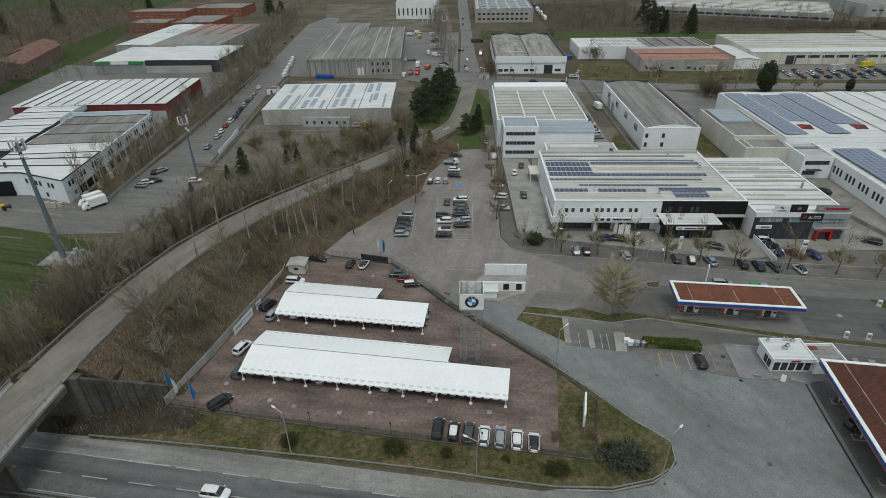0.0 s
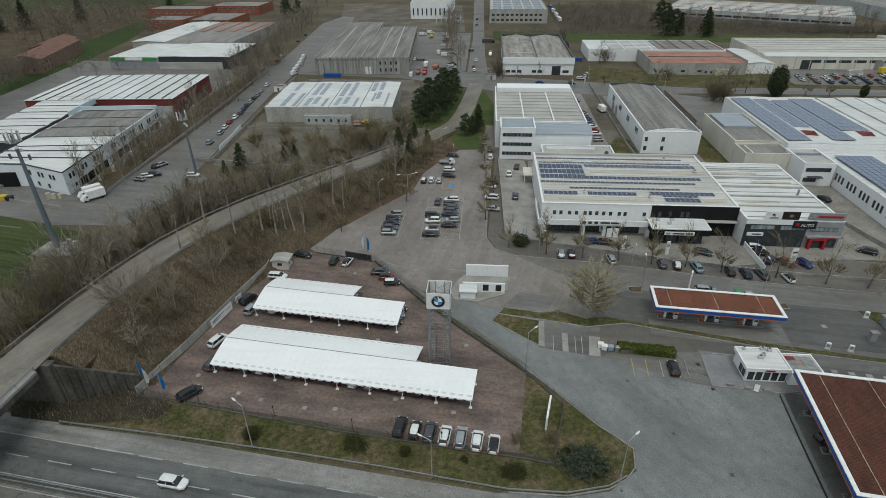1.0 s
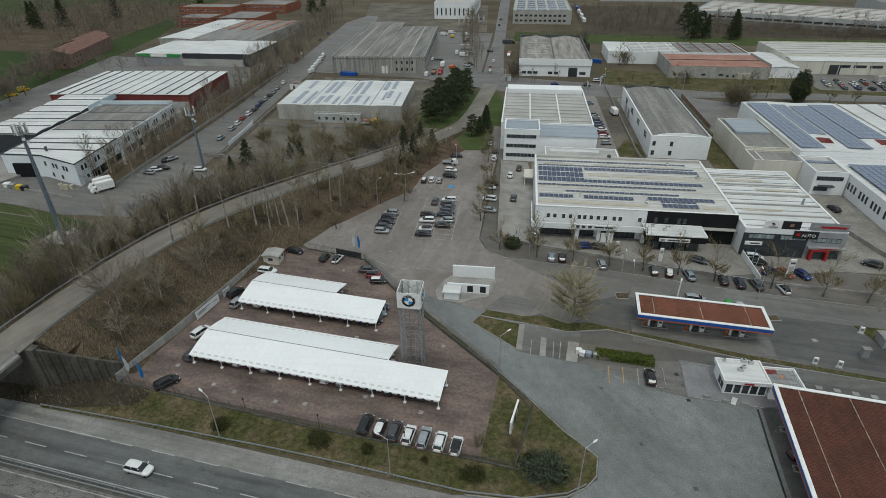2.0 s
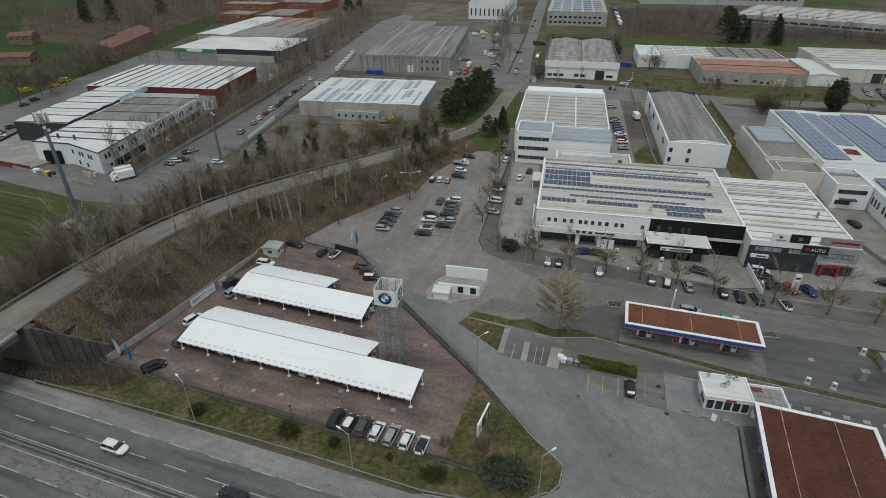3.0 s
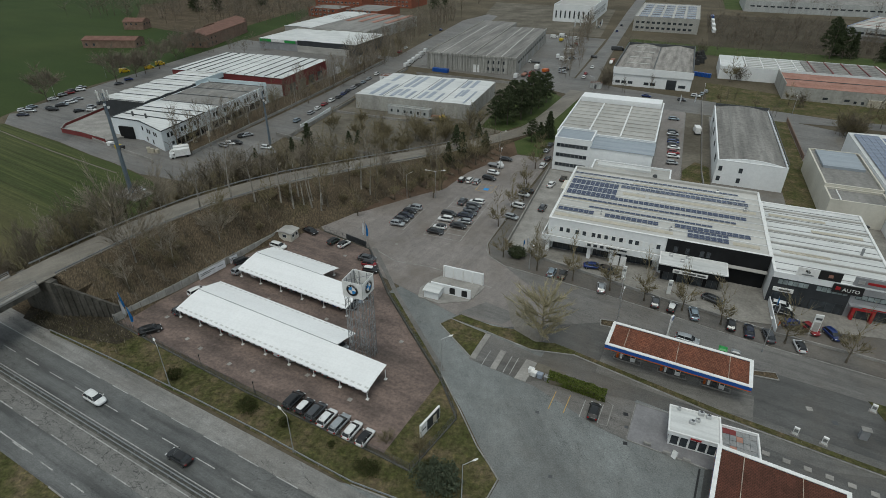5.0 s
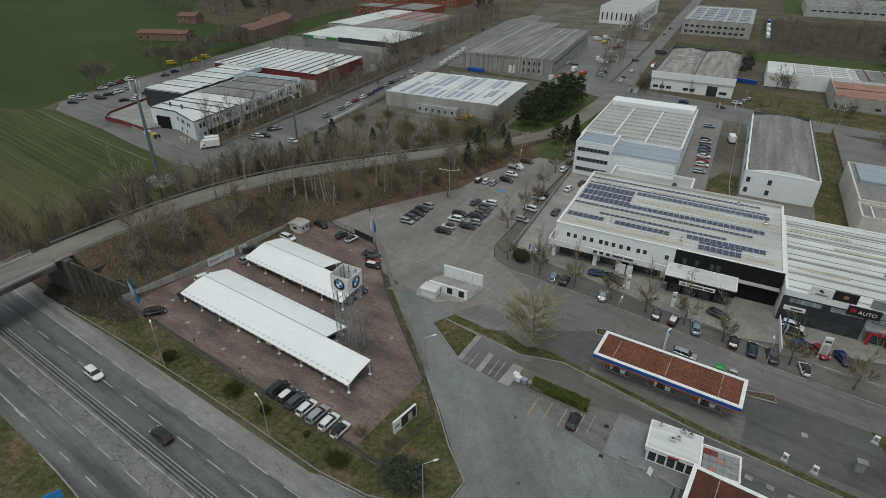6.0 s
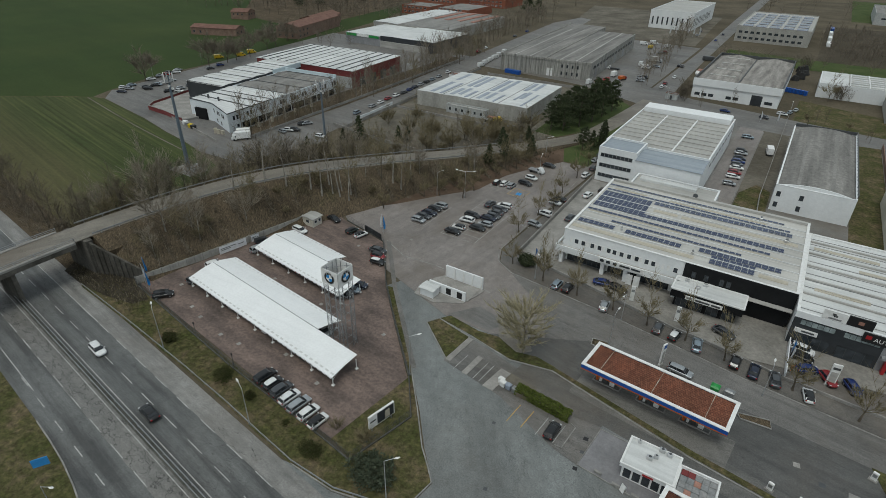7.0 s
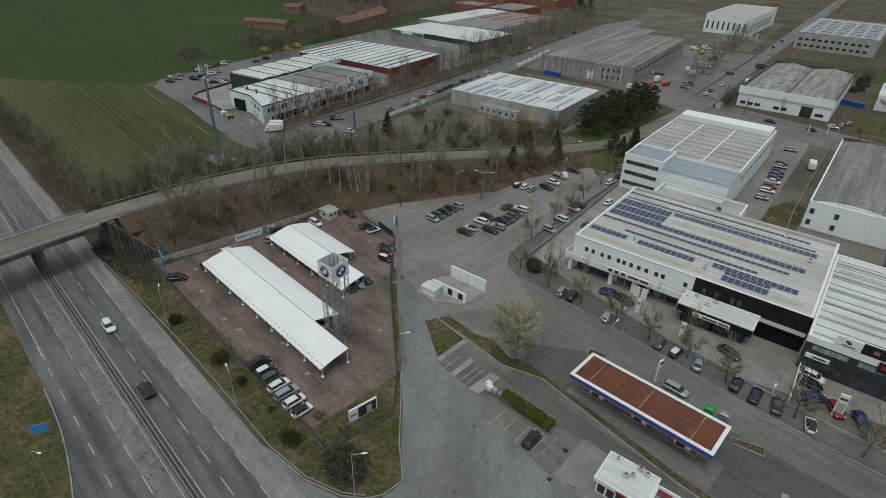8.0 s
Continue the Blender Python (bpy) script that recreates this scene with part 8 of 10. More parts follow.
def grow(seed, height, spec):
    """Trunk and crown of a leafless tree."""
    rng = random.Random(seed)
    trunk, crown = bmesh.new(), bmesh.new()
    r = height * spec["girth"]
    p, d = Vector((0, 0, -0.3)), Vector((rng.uniform(-0.05, 0.05), rng.uniform(-0.05, 0.05), 1)).normalized()
    n = 9
    for k in range(n):
        q = p + d * (height * spec["stem"] / n)
        r1 = r * 0.88
        rod(p, q, r, r1, 7, trunk, False)
        if k >= spec["clear"] * n:
            for _ in range(spec["limbs"]):
                a = rng.uniform(0, 2 * math.pi)
                out = Vector((math.cos(a), math.sin(a), rng.uniform(*spec["rise"]))).normalized()
                bough(crown, q, out, height * rng.uniform(*spec["reach"]) * (1.15 - 0.5 * k / n), r1 * 0.5, spec["depth"], rng, spec)
        p, r = q, r1
        d = (d + Vector((rng.uniform(-1, 1), rng.uniform(-1, 1), 0)) * 0.05).normalized()
    bough(crown, p, d, height * (1 - spec["stem"]), r * 0.9, spec["depth"], rng, spec)
    return trunk, crown


def bare_tree(seed, height, spec, bark, twig, label, category="bare tree"):
    t = thing("bare_tree", label, category)
    trunk, crown = grow(seed, height, spec)
    part("trunk", trunk, M[bark], t)
    part("crown", crown, M[twig], t, "leafless branches and twigs")
    return t


TALL = dict(girth=0.0125, stem=0.72, clear=0.22, limbs=3, rise=(0.6, 1.8), reach=(0.16, 0.28), depth=2, fork=2, spread=0.75)
WIDE = dict(girth=0.020, stem=0.45, clear=0.45, limbs=3, rise=(0.35, 1.1), reach=(0.28, 0.42), depth=2, fork=3, spread=0.85)
LOPPED = dict(girth=0.022, stem=0.80, clear=0.45, limbs=1, rise=(0.7, 1.6), reach=(0.12, 0.24), depth=1, fork=1, spread=0.6)
STREET = dict(girth=0.032, stem=0.42, clear=0.5, limbs=3, rise=(0.6, 1.4), reach=(0.26, 0.40), depth=2, fork=3, spread=0.75)
SHRUB = dict(girth=0.010, stem=0.30, clear=0.1, limbs=4, rise=(0.7, 2.0), reach=(0.4, 0.6), depth=2, fork=2, spread=0.55)

GROVES = {}


def stock(key, seeds, height, spec, bark, twig, label):
    GROVES[key] = (height, [dict(seed=s, args=(s, height, spec, bark, twig, label), made=None) for s in seeds])


def plant(key, x, y, size=1.0, rng=random, z=None, group=""):
    height, kinds = GROVES[key]
    k = kinds[rng.randrange(len(kinds))]
    z = bank_height(x, y) if z is None else z
    s = size * rng.uniform(0.9, 1.12)
    m = pose(x, y, z, rng.uniform(-3, 3), rng.uniform(-3, 3), rng.uniform(0, 360)) @ Matrix.Diagonal((s, s, s * rng.uniform(0.94, 1.08), 1))
    if k["made"] is None:
        k["made"] = bare_tree(*k["args"])
        t = k["made"]
        t.matrix_basis = m
    else:
        t = copy_thing(k["made"], pose(0, 0, 0))
        t.matrix_basis = m
    if group:
        t["group"] = group
    return t


WOODS = []


def far_tree(key, x, y, size, rng):
    """A tree of the distant woods, kept for one joined object."""
    height, kinds = GROVES[key]
    s = size * rng.uniform(0.9, 1.12)
    WOODS.append((key, rng.randrange(len(kinds)), pose(x, y, 0, 0, 0, rng.uniform(0, 360)) @ Matrix.Diagonal((s, s, s, 1))))


stock("tall", (1, 2, 3, 4), 13.0, TALL, "bark", "twigs", "tall slender leafless tree with brown twigs")
stock("pale", (11, 12, 13), 13.0, TALL, "pale_bark", "pale_twigs", "tall leafless tree with pale grey bark")
stock("lopped", (21, 22, 23), 11.0, LOPPED, "pale_bark", "pale_twigs", "lopped tree with a pale bare trunk and stubs")
stock("wide", (31, 32, 33), 11.0, WIDE, "bark", "twigs", "broad leafless tree with brown twigs")
stock("oak", (34, 35), 11.0, dict(WIDE, stem=0.62, clear=0.22, limbs=4, rise=(0.25, 1.1), reach=(0.34, 0.52), fork=3, fine=0.06), "bark", "dark_twigs", "large dark leafless tree beside the field")
stock("street", (41, 42, 43), 7.0, STREET, "bark", "twigs", "pruned leafless street tree in the pavement")
stock("shrub", (51, 52, 53), 5.0, SHRUB, "bark", "twigs", "many-stemmed leafless shrub on rough ground")

rng = random.Random(7)


def off_limits(p):
    """True on the sales yard, the car park and the road itself."""
    if p.y < 69.5:
        return True
    if p.y < 125:
        return p.x > -52.5 + (p.y - 68) * 0.135
    return p.x > np.interp(p.y, (125, 137, 150, 160, 174, 186, 197, 216, 224), (-42, -31, -23, -16.5, -14, -9.5, -4, -12, -16))


def along_bank(s0, s1, key, n, lo, hi, sgn, size=1.0, group=""):
    """Scatters trees along the overpass between two distances from its centre line."""
    idx = [i for i in ALL if s0 <= ROAD[i].y <= s1]
    for _ in range(n):
        i = rng.choice(idx)
        p = ROAD[i] + side(i) * sgn * rng.uniform(lo, hi)
        if off_limits(p):
            continue
        plant(key, p.x, p.y, size * rng.uniform(0.7, 1.1), rng, None, group)


along_bank(76, 190, "tall", 40, 7, 24, 1, 0.85, "trees on the embankment")
along_bank(76, 165, "pale", 32, 7, 22, 1, 0.85, "trees on the embankment")
along_bank(80, 200, "tall", 14, 6, 16, -1, 0.9, "trees on the embankment")
along_bank(75, 175, "pale", 12, 6, 14, -1, 0.95, "trees on the embankment")
along_bank(76, 210, "shrub", 36, 6, 24, 1, 0.9, "shrubs on the embankment")
along_bank(72, 205, "shrub", 18, 6, 15, -1, 0.75, "shrubs on the embankment")
for x, y in ((-57.7, 113.0), (-52.4, 115.9), (-60.0, 104.0), (-34.8, 142.6), (-32.1, 143.2), (-32.4, 148.9), (-47.5, 120.5), (-46.0, 123.0), (-44.4, 121.6), (-45.4, 125.8), (-43.0, 124.6), (-42.0, 127.4), (-41.0, 125.5), (-39.6, 128.6), (-38.8, 126.6)):
    plant("lopped", x, y, rng.uniform(0.95, 1.25), rng, None, "lopped trees on the embankment")
for x, y in ((-30.3, 132.2), (-25.0, 145.5), (-21.6, 149.1), (-14.9, 151.8), (-14.6, 158.3), (-14.2, 172.4), (-16, 180), (-13.5, 188), (-17, 166), (-20, 158), (-24, 152)):
    plant("street", x, y, rng.uniform(0.8, 1.1), rng, 0.0, "trees beside the car park")
for x, y in ((15.5, 125.8), (9.5, 154.0), (9.4, 141.4), (9.2, 173.2), (8.6, 187.1), (11.6, 160.2), (7.8, 200.5)):
    plant("street", x, y, rng.uniform(0.9, 1.15), rng, 0.03, "trees in the car park")
for x, y in ((24.9, 122.9), (33.9, 121.6), (42.6, 120.8), (50.3, 119.6), (58.3, 118.9), (66.1, 116.9), (78.0, 115.2), (88.3, 113.2), (97.0, 112.0)):
    plant("street", x, y, rng.uniform(1.1, 1.3), rng, 0.1, "trees along the street")
stock("silver", (71, 72), 12.0, dict(WIDE, girth=0.017, stem=0.5, clear=0.18, limbs=3, rise=(0.5, 1.5), reach=(0.32, 0.5), fork=3, spread=0.6), "pale_bark", "pale_twigs", "broad leafless tree with pale silvery limbs")
for x, y, s in ((-59.1, 81.8, 1.1), (-51.8, 100.3, 0.85), (-76.5, 92, 1.1), (-74, 104, 1.0), (-68, 122, 1.0)):
    plant("silver", x, y, s, rng, None, "silvery trees on the embankment")
for x, y, s in ((-38.5, 197, 1.5), (-31.5, 203.5, 1.7), (-25.0, 211, 1.35), (-41.5, 202, 1.2)):
    plant("shrub", x, y, s, rng, 0.0, "large shrubs beside the ramp")
for x, y in ((-86, 232), (-70, 205), (-58, 200), (-46, 206), (-38, 214), (-30, 210), (-26, 222), (-34, 196), (-52, 190), (-64, 192), (-78, 196), (-24, 205)):
    plant("shrub", x, y, rng.uniform(1.0, 1.6), rng, None, "shrubs on the vacant lot")
# row along the side road, depots and farm
for k in range(24):
    y = 152 + k * 9.0
    x = -112.5 - max(0, y - 240) * 0.07 + rng.uniform(-2.5, 2.5)
    if not 170 < y < 176:
        plant("pale" if k % 3 else "tall", x, y, rng.uniform(0.8, 1.1), rng, 0.0, "trees along the side road")
for x, y, k in ((-224.8, 179.8, 1.35), (-226.2, 219.8, 1.3), (-226.8, 233.0, 1.05), (-229.0, 241.2, 1.1), (-230.8, 253.1, 1.15), (-240.5, 275.6, 1.3), (-244, 286, 1.2), (-252, 304.0, 1.2)):
    plant("oak", x, y, k, rng, 0.0, "large trees beside the field")
for k in range(170):
    y = rng.uniform(375, 620)
    far_tree("wide", rng.uniform(-480, -296 - max(0, y - 460) * 0.15), y, rng.uniform(1.2, 1.8), rng)
for k in range(40):
    far_tree("wide", rng.uniform(-330, -200), rng.uniform(400, 470), rng.uniform(0.9, 1.4), rng)
for k in range(20):
    far_tree("wide", rng.uniform(-262, -205), rng.uniform(300, 332), rng.uniform(0.5, 0.9), rng)
for k in range(620):
    x = rng.uniform(68, 330)
    y = rng.uniform(462, 635 if x < 160 else 535 - (x - 160) * 0.46)
    far_tree("shrub", x, y, rng.uniform(0.5, 1.3), rng)
for k in range(110):
    x = rng.uniform(64, 330)
    far_tree(rng.choice(("wide", "tall")), x, rng.uniform(450, 530), rng.uniform(0.7, 1.15), rng)
for k in range(16):
    far_tree("wide", 14 + k * 3.0, 416 + rng.uniform(-5, 8), rng.uniform(0.7, 1.0), rng)
for k in range(24):
    far_tree("wide", 16 + k * 13 + rng.uniform(-3, 3), 430 + rng.uniform(-4, 4), rng.uniform(0.6, 0.9), rng)
for k in range(40):
    x = rng.uniform(-20, 420)
    far_tree("wide", x, rng.uniform(640, 780), rng.uniform(1.0, 1.6), rng)
for k in range(30):
    far_tree("wide", rng.uniform(-420, -150), rng.uniform(560, 760), rng.uniform(1.0, 1.6), rng)
for x, y, s in ((115.3, 270, 1.1), (119, 268, 1.0), (117, 273, 1.05), (100, 312, 0.7), (106, 310, 0.6), (132, 288, 0.7), (136, 286, 0.8), (128, 290, 0.6), (152, 283, 0.6), (162, 281, 0.6), (172, 279, 0.6), (70, 300, 0.6), (85, 299, 0.6), (76, 352, 0.9)):
    plant("shrub" if s > 0.95 else "street", x, y, s * 1.6, rng, 0.0, "trees along the cross road")
for k in range(30):
    far_tree("shrub", -86 - k * 5.2 + rng.uniform(-2, 2), 66.2 + k * 0.55 + rng.uniform(-1.6, 1.6), rng.uniform(0.5, 0.9), rng)


# spread, first branch, limbs, twigs to a limb, upward drift
HAZE = {"wide": (0.36, 0.22, 18, 14, 0.75), "tall": (0.19, 0.20, 24, 9, 1.5), "pale": (0.20, 0.22, 24, 9, 1.4), "shrub": (0.50, 0.03, 16, 12, 1.1)}


def haze_tree(seed, height, spread, clear, limbs, twigs, up, thick=1.0):
    """A far leafless tree: a forked trunk, limbs and fine twigs that point up and out."""
    r = random.Random(seed)
    co, quads = [], []

    def shoot(p, q, w0, w1):
        d = (q - p).normalized()
        s = d.orthogonal().normalized()
        s.rotate(Matrix.Rotation(r.uniform(0, 6.3), 3, d))
        k = len(co)
        co.extend([(p + s * w0)[:], (p - s * w0)[:], (q - s * w1)[:], (q + s * w1)[:]])
        quads.append((k, k + 1, k + 2, k + 3))

    g = height * 0.012
    lean = Vector((r.uniform(-0.05, 0.05), r.uniform(-0.05, 0.05), 1)) * height
    for _ in range(2):
        shoot(Vector((0, 0, -0.2)), lean * 0.55, g, g * 0.7)
        shoot(lean * 0.55, lean * 0.92, g * 0.7, g * 0.2)
    for i in range(limbs):
        t = (i + r.random()) / limbs
        a = r.uniform(0, 6.3)
        p = lean * (clear + (0.86 - clear) * t)
        d = Vector((math.cos(a), math.sin(a), up * r.uniform(0.5, 1.4))).normalized()
        L = height * spread * (0.55 + 0.9 * math.sin(math.pi * (0.2 + 0.7 * t))) * r.uniform(0.6, 1.25)
        shoot(p, p + d * L, 0.05 * thick, 0.02 * thick)
        for _ in range(twigs):
            q = p + d * L * r.uniform(0.25, 1.0)
            e = (d + Vector((r.gauss(0, 0.5), r.gauss(0, 0.5), r.uniform(-0.2, 0.9)))).normalized()
            shoot(q, q + e * height * r.uniform(0.06, 0.17), 0.024 * thick, 0.008 * thick)
    return np.array(co), np.array(quads)


def join_woods(trees, name, label, mat):
    """Many trees as one object."""
    vs, fs, base, models = [], [], 0, {}
    for key, k, m in trees:
        if (key, k) not in models:
            models[key, k] = haze_tree(GROVES[key][1][k]["seed"], GROVES[key][0], *HAZE[key])
        co, quads = models[key, k]
        a = np.array(m)
        vs.append(co @ a[:3, :3].T + a[:3, 3])
        fs.append(quads + base)
        base += len(co)
    me = bpy.data.meshes.new(name)
    me.from_pydata(np.concatenate(vs).tolist(), [], np.concatenate(fs).tolist())
    me.materials.append(M[mat])
    solo(name, me, None, label, "woods", kind="stuff")


join_woods(WOODS, "woods", "distant leafless trees in brown winter haze", "dark_twigs")
THICKET = []


def clump(key, x, y, s, z=0.0, tilt=0.0):
    """One tree of the tangled thickets, kept for a joined object."""
    THICKET.append((key, rng.randrange(len(GROVES[key][1])), pose(x, y, z, rng.uniform(-tilt, tilt), rng.uniform(-tilt, tilt), rng.uniform(0, 360)) @ Matrix.Diagonal((s, s, s * rng.uniform(0.9, 1.25), 1))))


for k in range(90):
    y = 282 + k * 2.7
    clump(rng.choice(("pale", "tall")), np.interp(y, (283, 339, 440, 520), (-121, -129, -141, -149)) + rng.gauss(0, 3.2), y, rng.uniform(0.75, 1.35))
for k in range(52):
    y = 326 + k * 4.0
    clump(rng.choice(("tall", "wide", "pale")), -9.5 - (y - 328) * 0.088 + rng.gauss(0, 2.6), y, rng.uniform(0.6, 1.05), 0.0, 0.0)
for k in range(110):
    clump(rng.choice(("pale", "tall", "shrub")), -117.5 + rng.gauss(0, 2.6) - max(0, k - 60) * 0.11, 152 + k * 1.8, rng.uniform(0.55, 1.15))
ROWS, THICKET = THICKET, []
for k in range(150):
    x = rng.uniform(-240, -80)
    clump("shrub", x, 56.5 + SLOPE * x + rng.uniform(0, 9.5) * min(1, (x + 260) / 120 + 0.35), rng.uniform(0.6, 1.15), 0.0, 8)
for k in range(26):
    clump("shrub", rng.uniform(12, 17), rng.uniform(308, 332), rng.uniform(0.7, 1.2))
for x, y, n in ((27, 303, 2), (37.5, 318, 2), (80.5, 355, 9), (104, 310, 5), (94.4, 286, 2), (118, 271, 16), (134, 305, 4), (150, 300, 4), (60, 430, 8), (76, 300, 2)):
    for k in range(n):
        clump("shrub" if n > 2 else "pale", x + rng.gauss(0, 2.2), y + rng.gauss(0, 2.2), rng.uniform(0.9, 1.6) if n > 2 else rng.uniform(0.4, 0.55))
for _ in range(420):
    i = rng.choice([i for i in LAND_N if ROAD[i].y < 218])
    sgn = rng.choice((-1, 1, 1, 1, 1, 1, 1, 1))
    p = ROAD[i] + side(i) * sgn * rng.uniform(8 if sgn < 0 else 6, 15 if sgn < 0 else 26)
    if off_limits(p) or (sgn > 0 and p.y > 150 and rng.random() < 0.92):
        continue
    s = rng.uniform(0.45, 0.85) * (0.7 if sgn < 0 else 1.0)
    key = "shrub" if sgn < 0 else rng.choice(("shrub", "shrub", "tall", "pale"))
    THICKET.append((key, rng.randrange(len(GROVES[key][1])), pose(p.x, p.y, bank_height(p.x, p.y), rng.uniform(-8, 8), rng.uniform(-8, 8), rng.uniform(0, 360)) @ Matrix.Diagonal((s, s, s * rng.uniform(0.9, 1.3), 1))))
join_woods(ROWS, "tree_rows", "rows of tall leafless trees along the roads", "row_twigs")
join_woods(THICKET, "thicket", "tangled leafless thickets and rows of bare trees", "grey_twigs")


def leaf_cloud(n, shape, size, seed, flat=0.5):
    """Many small leaf clumps that fill a shape, denser towards its skin."""
    r = random.Random(seed)
    verts, faces = [], []
    for _ in range(n):
        c = Vector(shape(r))
        nrm = Vector((r.gauss(0, 1), r.gauss(0, 1), r.gauss(0, 1) + flat)).normalized()
        a = nrm.orthogonal().normalized()
        a.rotate(Matrix.Rotation(r.uniform(0, 6.3), 3, nrm))
        b = nrm.cross(a)
        s = size * r.uniform(0.6, 1.3)
        k = len(verts)
        verts += [c + a * s, c + b * s * 0.55, c - a * s, c - b * s * 0.55]
        faces += [(k, k + 1, k + 2, k + 3)]
    me = bpy.data.meshes.new("crown")
    me.from_pydata(verts, [], faces)
    return me


def blob(rx, ry, rz, z0, uneven=0.25):
    def f(r):
        while True:
            p = Vector((r.uniform(-1, 1), r.uniform(-1, 1), r.uniform(-1, 1)))
            l = p.length
            if 0.45 < l < 1.0:
                w = 1 + uneven * noise.noise(p * 2.6)
                return (p.x * rx * w, p.y * ry * w, z0 + p.z * rz * w)
    return f


def tiers(height, spread, low, layers):
    """A conifer: whorls of drooping boughs that shorten towards the tip."""
    def f(r):
        k = r.randrange(layers)
        t = (k + r.uniform(0, 0.55)) / layers
        z = height * (low + (1 - low) * t)
        reach = spread * (1 - t) ** 0.75 * (0.8 + 0.35 * math.sin(k * 2.4 + 1)) + 0.25
        a = (r.randrange(9) + r.gauss(0, 0.18)) * 2 * math.pi / 9 + k * 0.7
        d = reach * math.sqrt(r.uniform(0.05, 1))
        return (d * math.cos(a), d * math.sin(a), z - d * 0.12)
    return f


def umbrella(height, spread, clumps, seed):
    """A pine: flattened needle clumps at the ends of whorled boughs, gaps between them."""
    r0 = random.Random(seed)
    cs = []
    for k in range(clumps):
        t = (k + r0.random()) / clumps
        a = k * 2.4 + r0.uniform(-0.5, 0.5)
        d = spread * (1.05 - t) ** 0.6 * r0.uniform(0.25, 1.1)
        cs.append((d * math.cos(a), d * math.sin(a), height * (0.22 + 0.76 * t) + r0.uniform(-0.4, 0.4), r0.uniform(0.55, 1.25) * (1.15 - 0.5 * t)))

    def f(r):
        x, y, z, s = r.choice(cs)
        p = Vector((r.gauss(0, 1), r.gauss(0, 1), r.gauss(0, 0.45))) * s * 0.62
        return (x + p.x, y + p.y, z + p.z)
    return f


EVER = {}


def evergreen(key, x, y, z=0.0, size=1.0, group=""):
    rr = random.Random(int(x * 31 + y * 17))
    if key not in EVER:
        name, label, cat, trunk_h, trunk_r, me, mat = STOCK[key]()
        me.materials.append(M[mat])
        t = thing(name, label, cat)
        if trunk_h:
            part("trunk", rod((0, 0, -0.2), (0, 0, trunk_h), trunk_r, trunk_r * 0.35, 7), M["bark"], t)
        part("crown", me, None, t)
        EVER[key] = t
        out = t
    else:
        out = copy_thing(EVER[key], pose(0, 0, 0))
    out.matrix_basis = pose(x, y, z, 0, 0, rr.uniform(0, 360)) @ Matrix.Diagonal((size, size, size * rr.uniform(0.92, 1.08), 1))
    if group:
        out["group"] = group
    return out


STOCK = {
    "pine": lambda: ("pine_tree", "dark green pine with a broad clumped crown", "pine", 12.5, 0.28, leaf_cloud(5400, umbrella(14.5, 5.0, 52, 3), 0.24, 5), "pine"),
    "pine_b": lambda: ("pine_tree", "dark green pine with an uneven crown", "pine", 11.0, 0.25, leaf_cloud(4400, umbrella(12.5, 4.1, 42, 9), 0.24, 6), "pine"),
    "spruce": lambda: ("conifer", "tall dark conifer with drooping boughs", "conifer", 13.0, 0.22, leaf_cloud(4200, tiers(14.0, 3.6, 0.08, 22), 0.34, 8, 0.2), "pine"),
    "cypress": lambda: ("conifer", "dense dark green conical conifer", "conifer", 6.0, 0.25, leaf_cloud(4200, blob(4.2, 4.2, 7.0, 6.8), 0.42, 11), "pine"),
    "young": lambda: ("pine_tree", "young dark pine on rough ground", "pine", 8.0, 0.16, leaf_cloud(1900, tiers(9.0, 2.4, 0.15, 14), 0.26, 12, 0.2), "pine"),
    "juniper": lambda: ("juniper", "large spreading blue-grey juniper on the verge", "shrub", 1.2, 0.14, leaf_cloud(5200, blob(3.4, 2.9, 1.25, 0.9, 0.8), 0.20, 13), "blue_pine"),
    "bush": lambda: ("bush", "dark green rounded evergreen bush on the verge", "bush", 0.7, 0.08, leaf_cloud(3200, blob(1.25, 1.2, 1.0, 0.95, 0.5), 0.10, 14), "bush_leaves"),
    "low_bush": lambda: ("bush", "low spreading brown-green bush on the verge", "bush", 0.3, 0.06, leaf_cloud(3600, blob(2.2, 1.5, 0.7, 0.5, 0.7), 0.11, 15), "bush_leaves"),
    "dark_bush": lambda: ("bush", "large dark evergreen bush beside the showroom", "bush", 0.8, 0.1, leaf_cloud(2200, blob(2.4, 2.0, 1.6, 1.5), 0.2, 16), "pine"),
}
for x, y, k, s in ((-19, 229, "pine_b", 1.05), (-14.5, 231, "pine", 0.95), (-11.0, 240, "pine_b", 1.2), (-16.5, 238, "pine", 1.05), (-20.5, 240, "pine_b", 1.0), (-9.0, 250, "pine_b", 1.25), (-13.5, 248, "pine", 1.1), (-17.5, 250, "pine_b", 1.2), (-8.0, 260, "pine", 1.1), (-12.5, 262, "pine_b", 1.25), (-7.0, 271, "pine_b", 1.1), (-12.0, 272, "pine", 0.95), (0.3, 214, "pine_b", 0.75), (5.5, 221, "spruce", 0.85), (3.2, 216, "young", 0.9), (-13.0, 197, "young", 0.85), (-23.0, 193, "young", 0.9), (-19.0, 207, "young", 0.7), (-18.0, 186, "young", 0.95), (-20.5, 178.7, "young", 0.95)):
    evergreen(k, x, y, bank_height(x, y), s, "pines by the road bend")
for x, y, s in ((-75.5, 174.5, 1.15), (-59.4, 184.0, 0.75), (-79.0, 169.0, 0.6), (-63.0, 183.0, 0.7), (-86.5, 157.5, 0.5)):
    evergreen("young", x, y, bank_height(x, y), s, "young pines on the vacant lot")
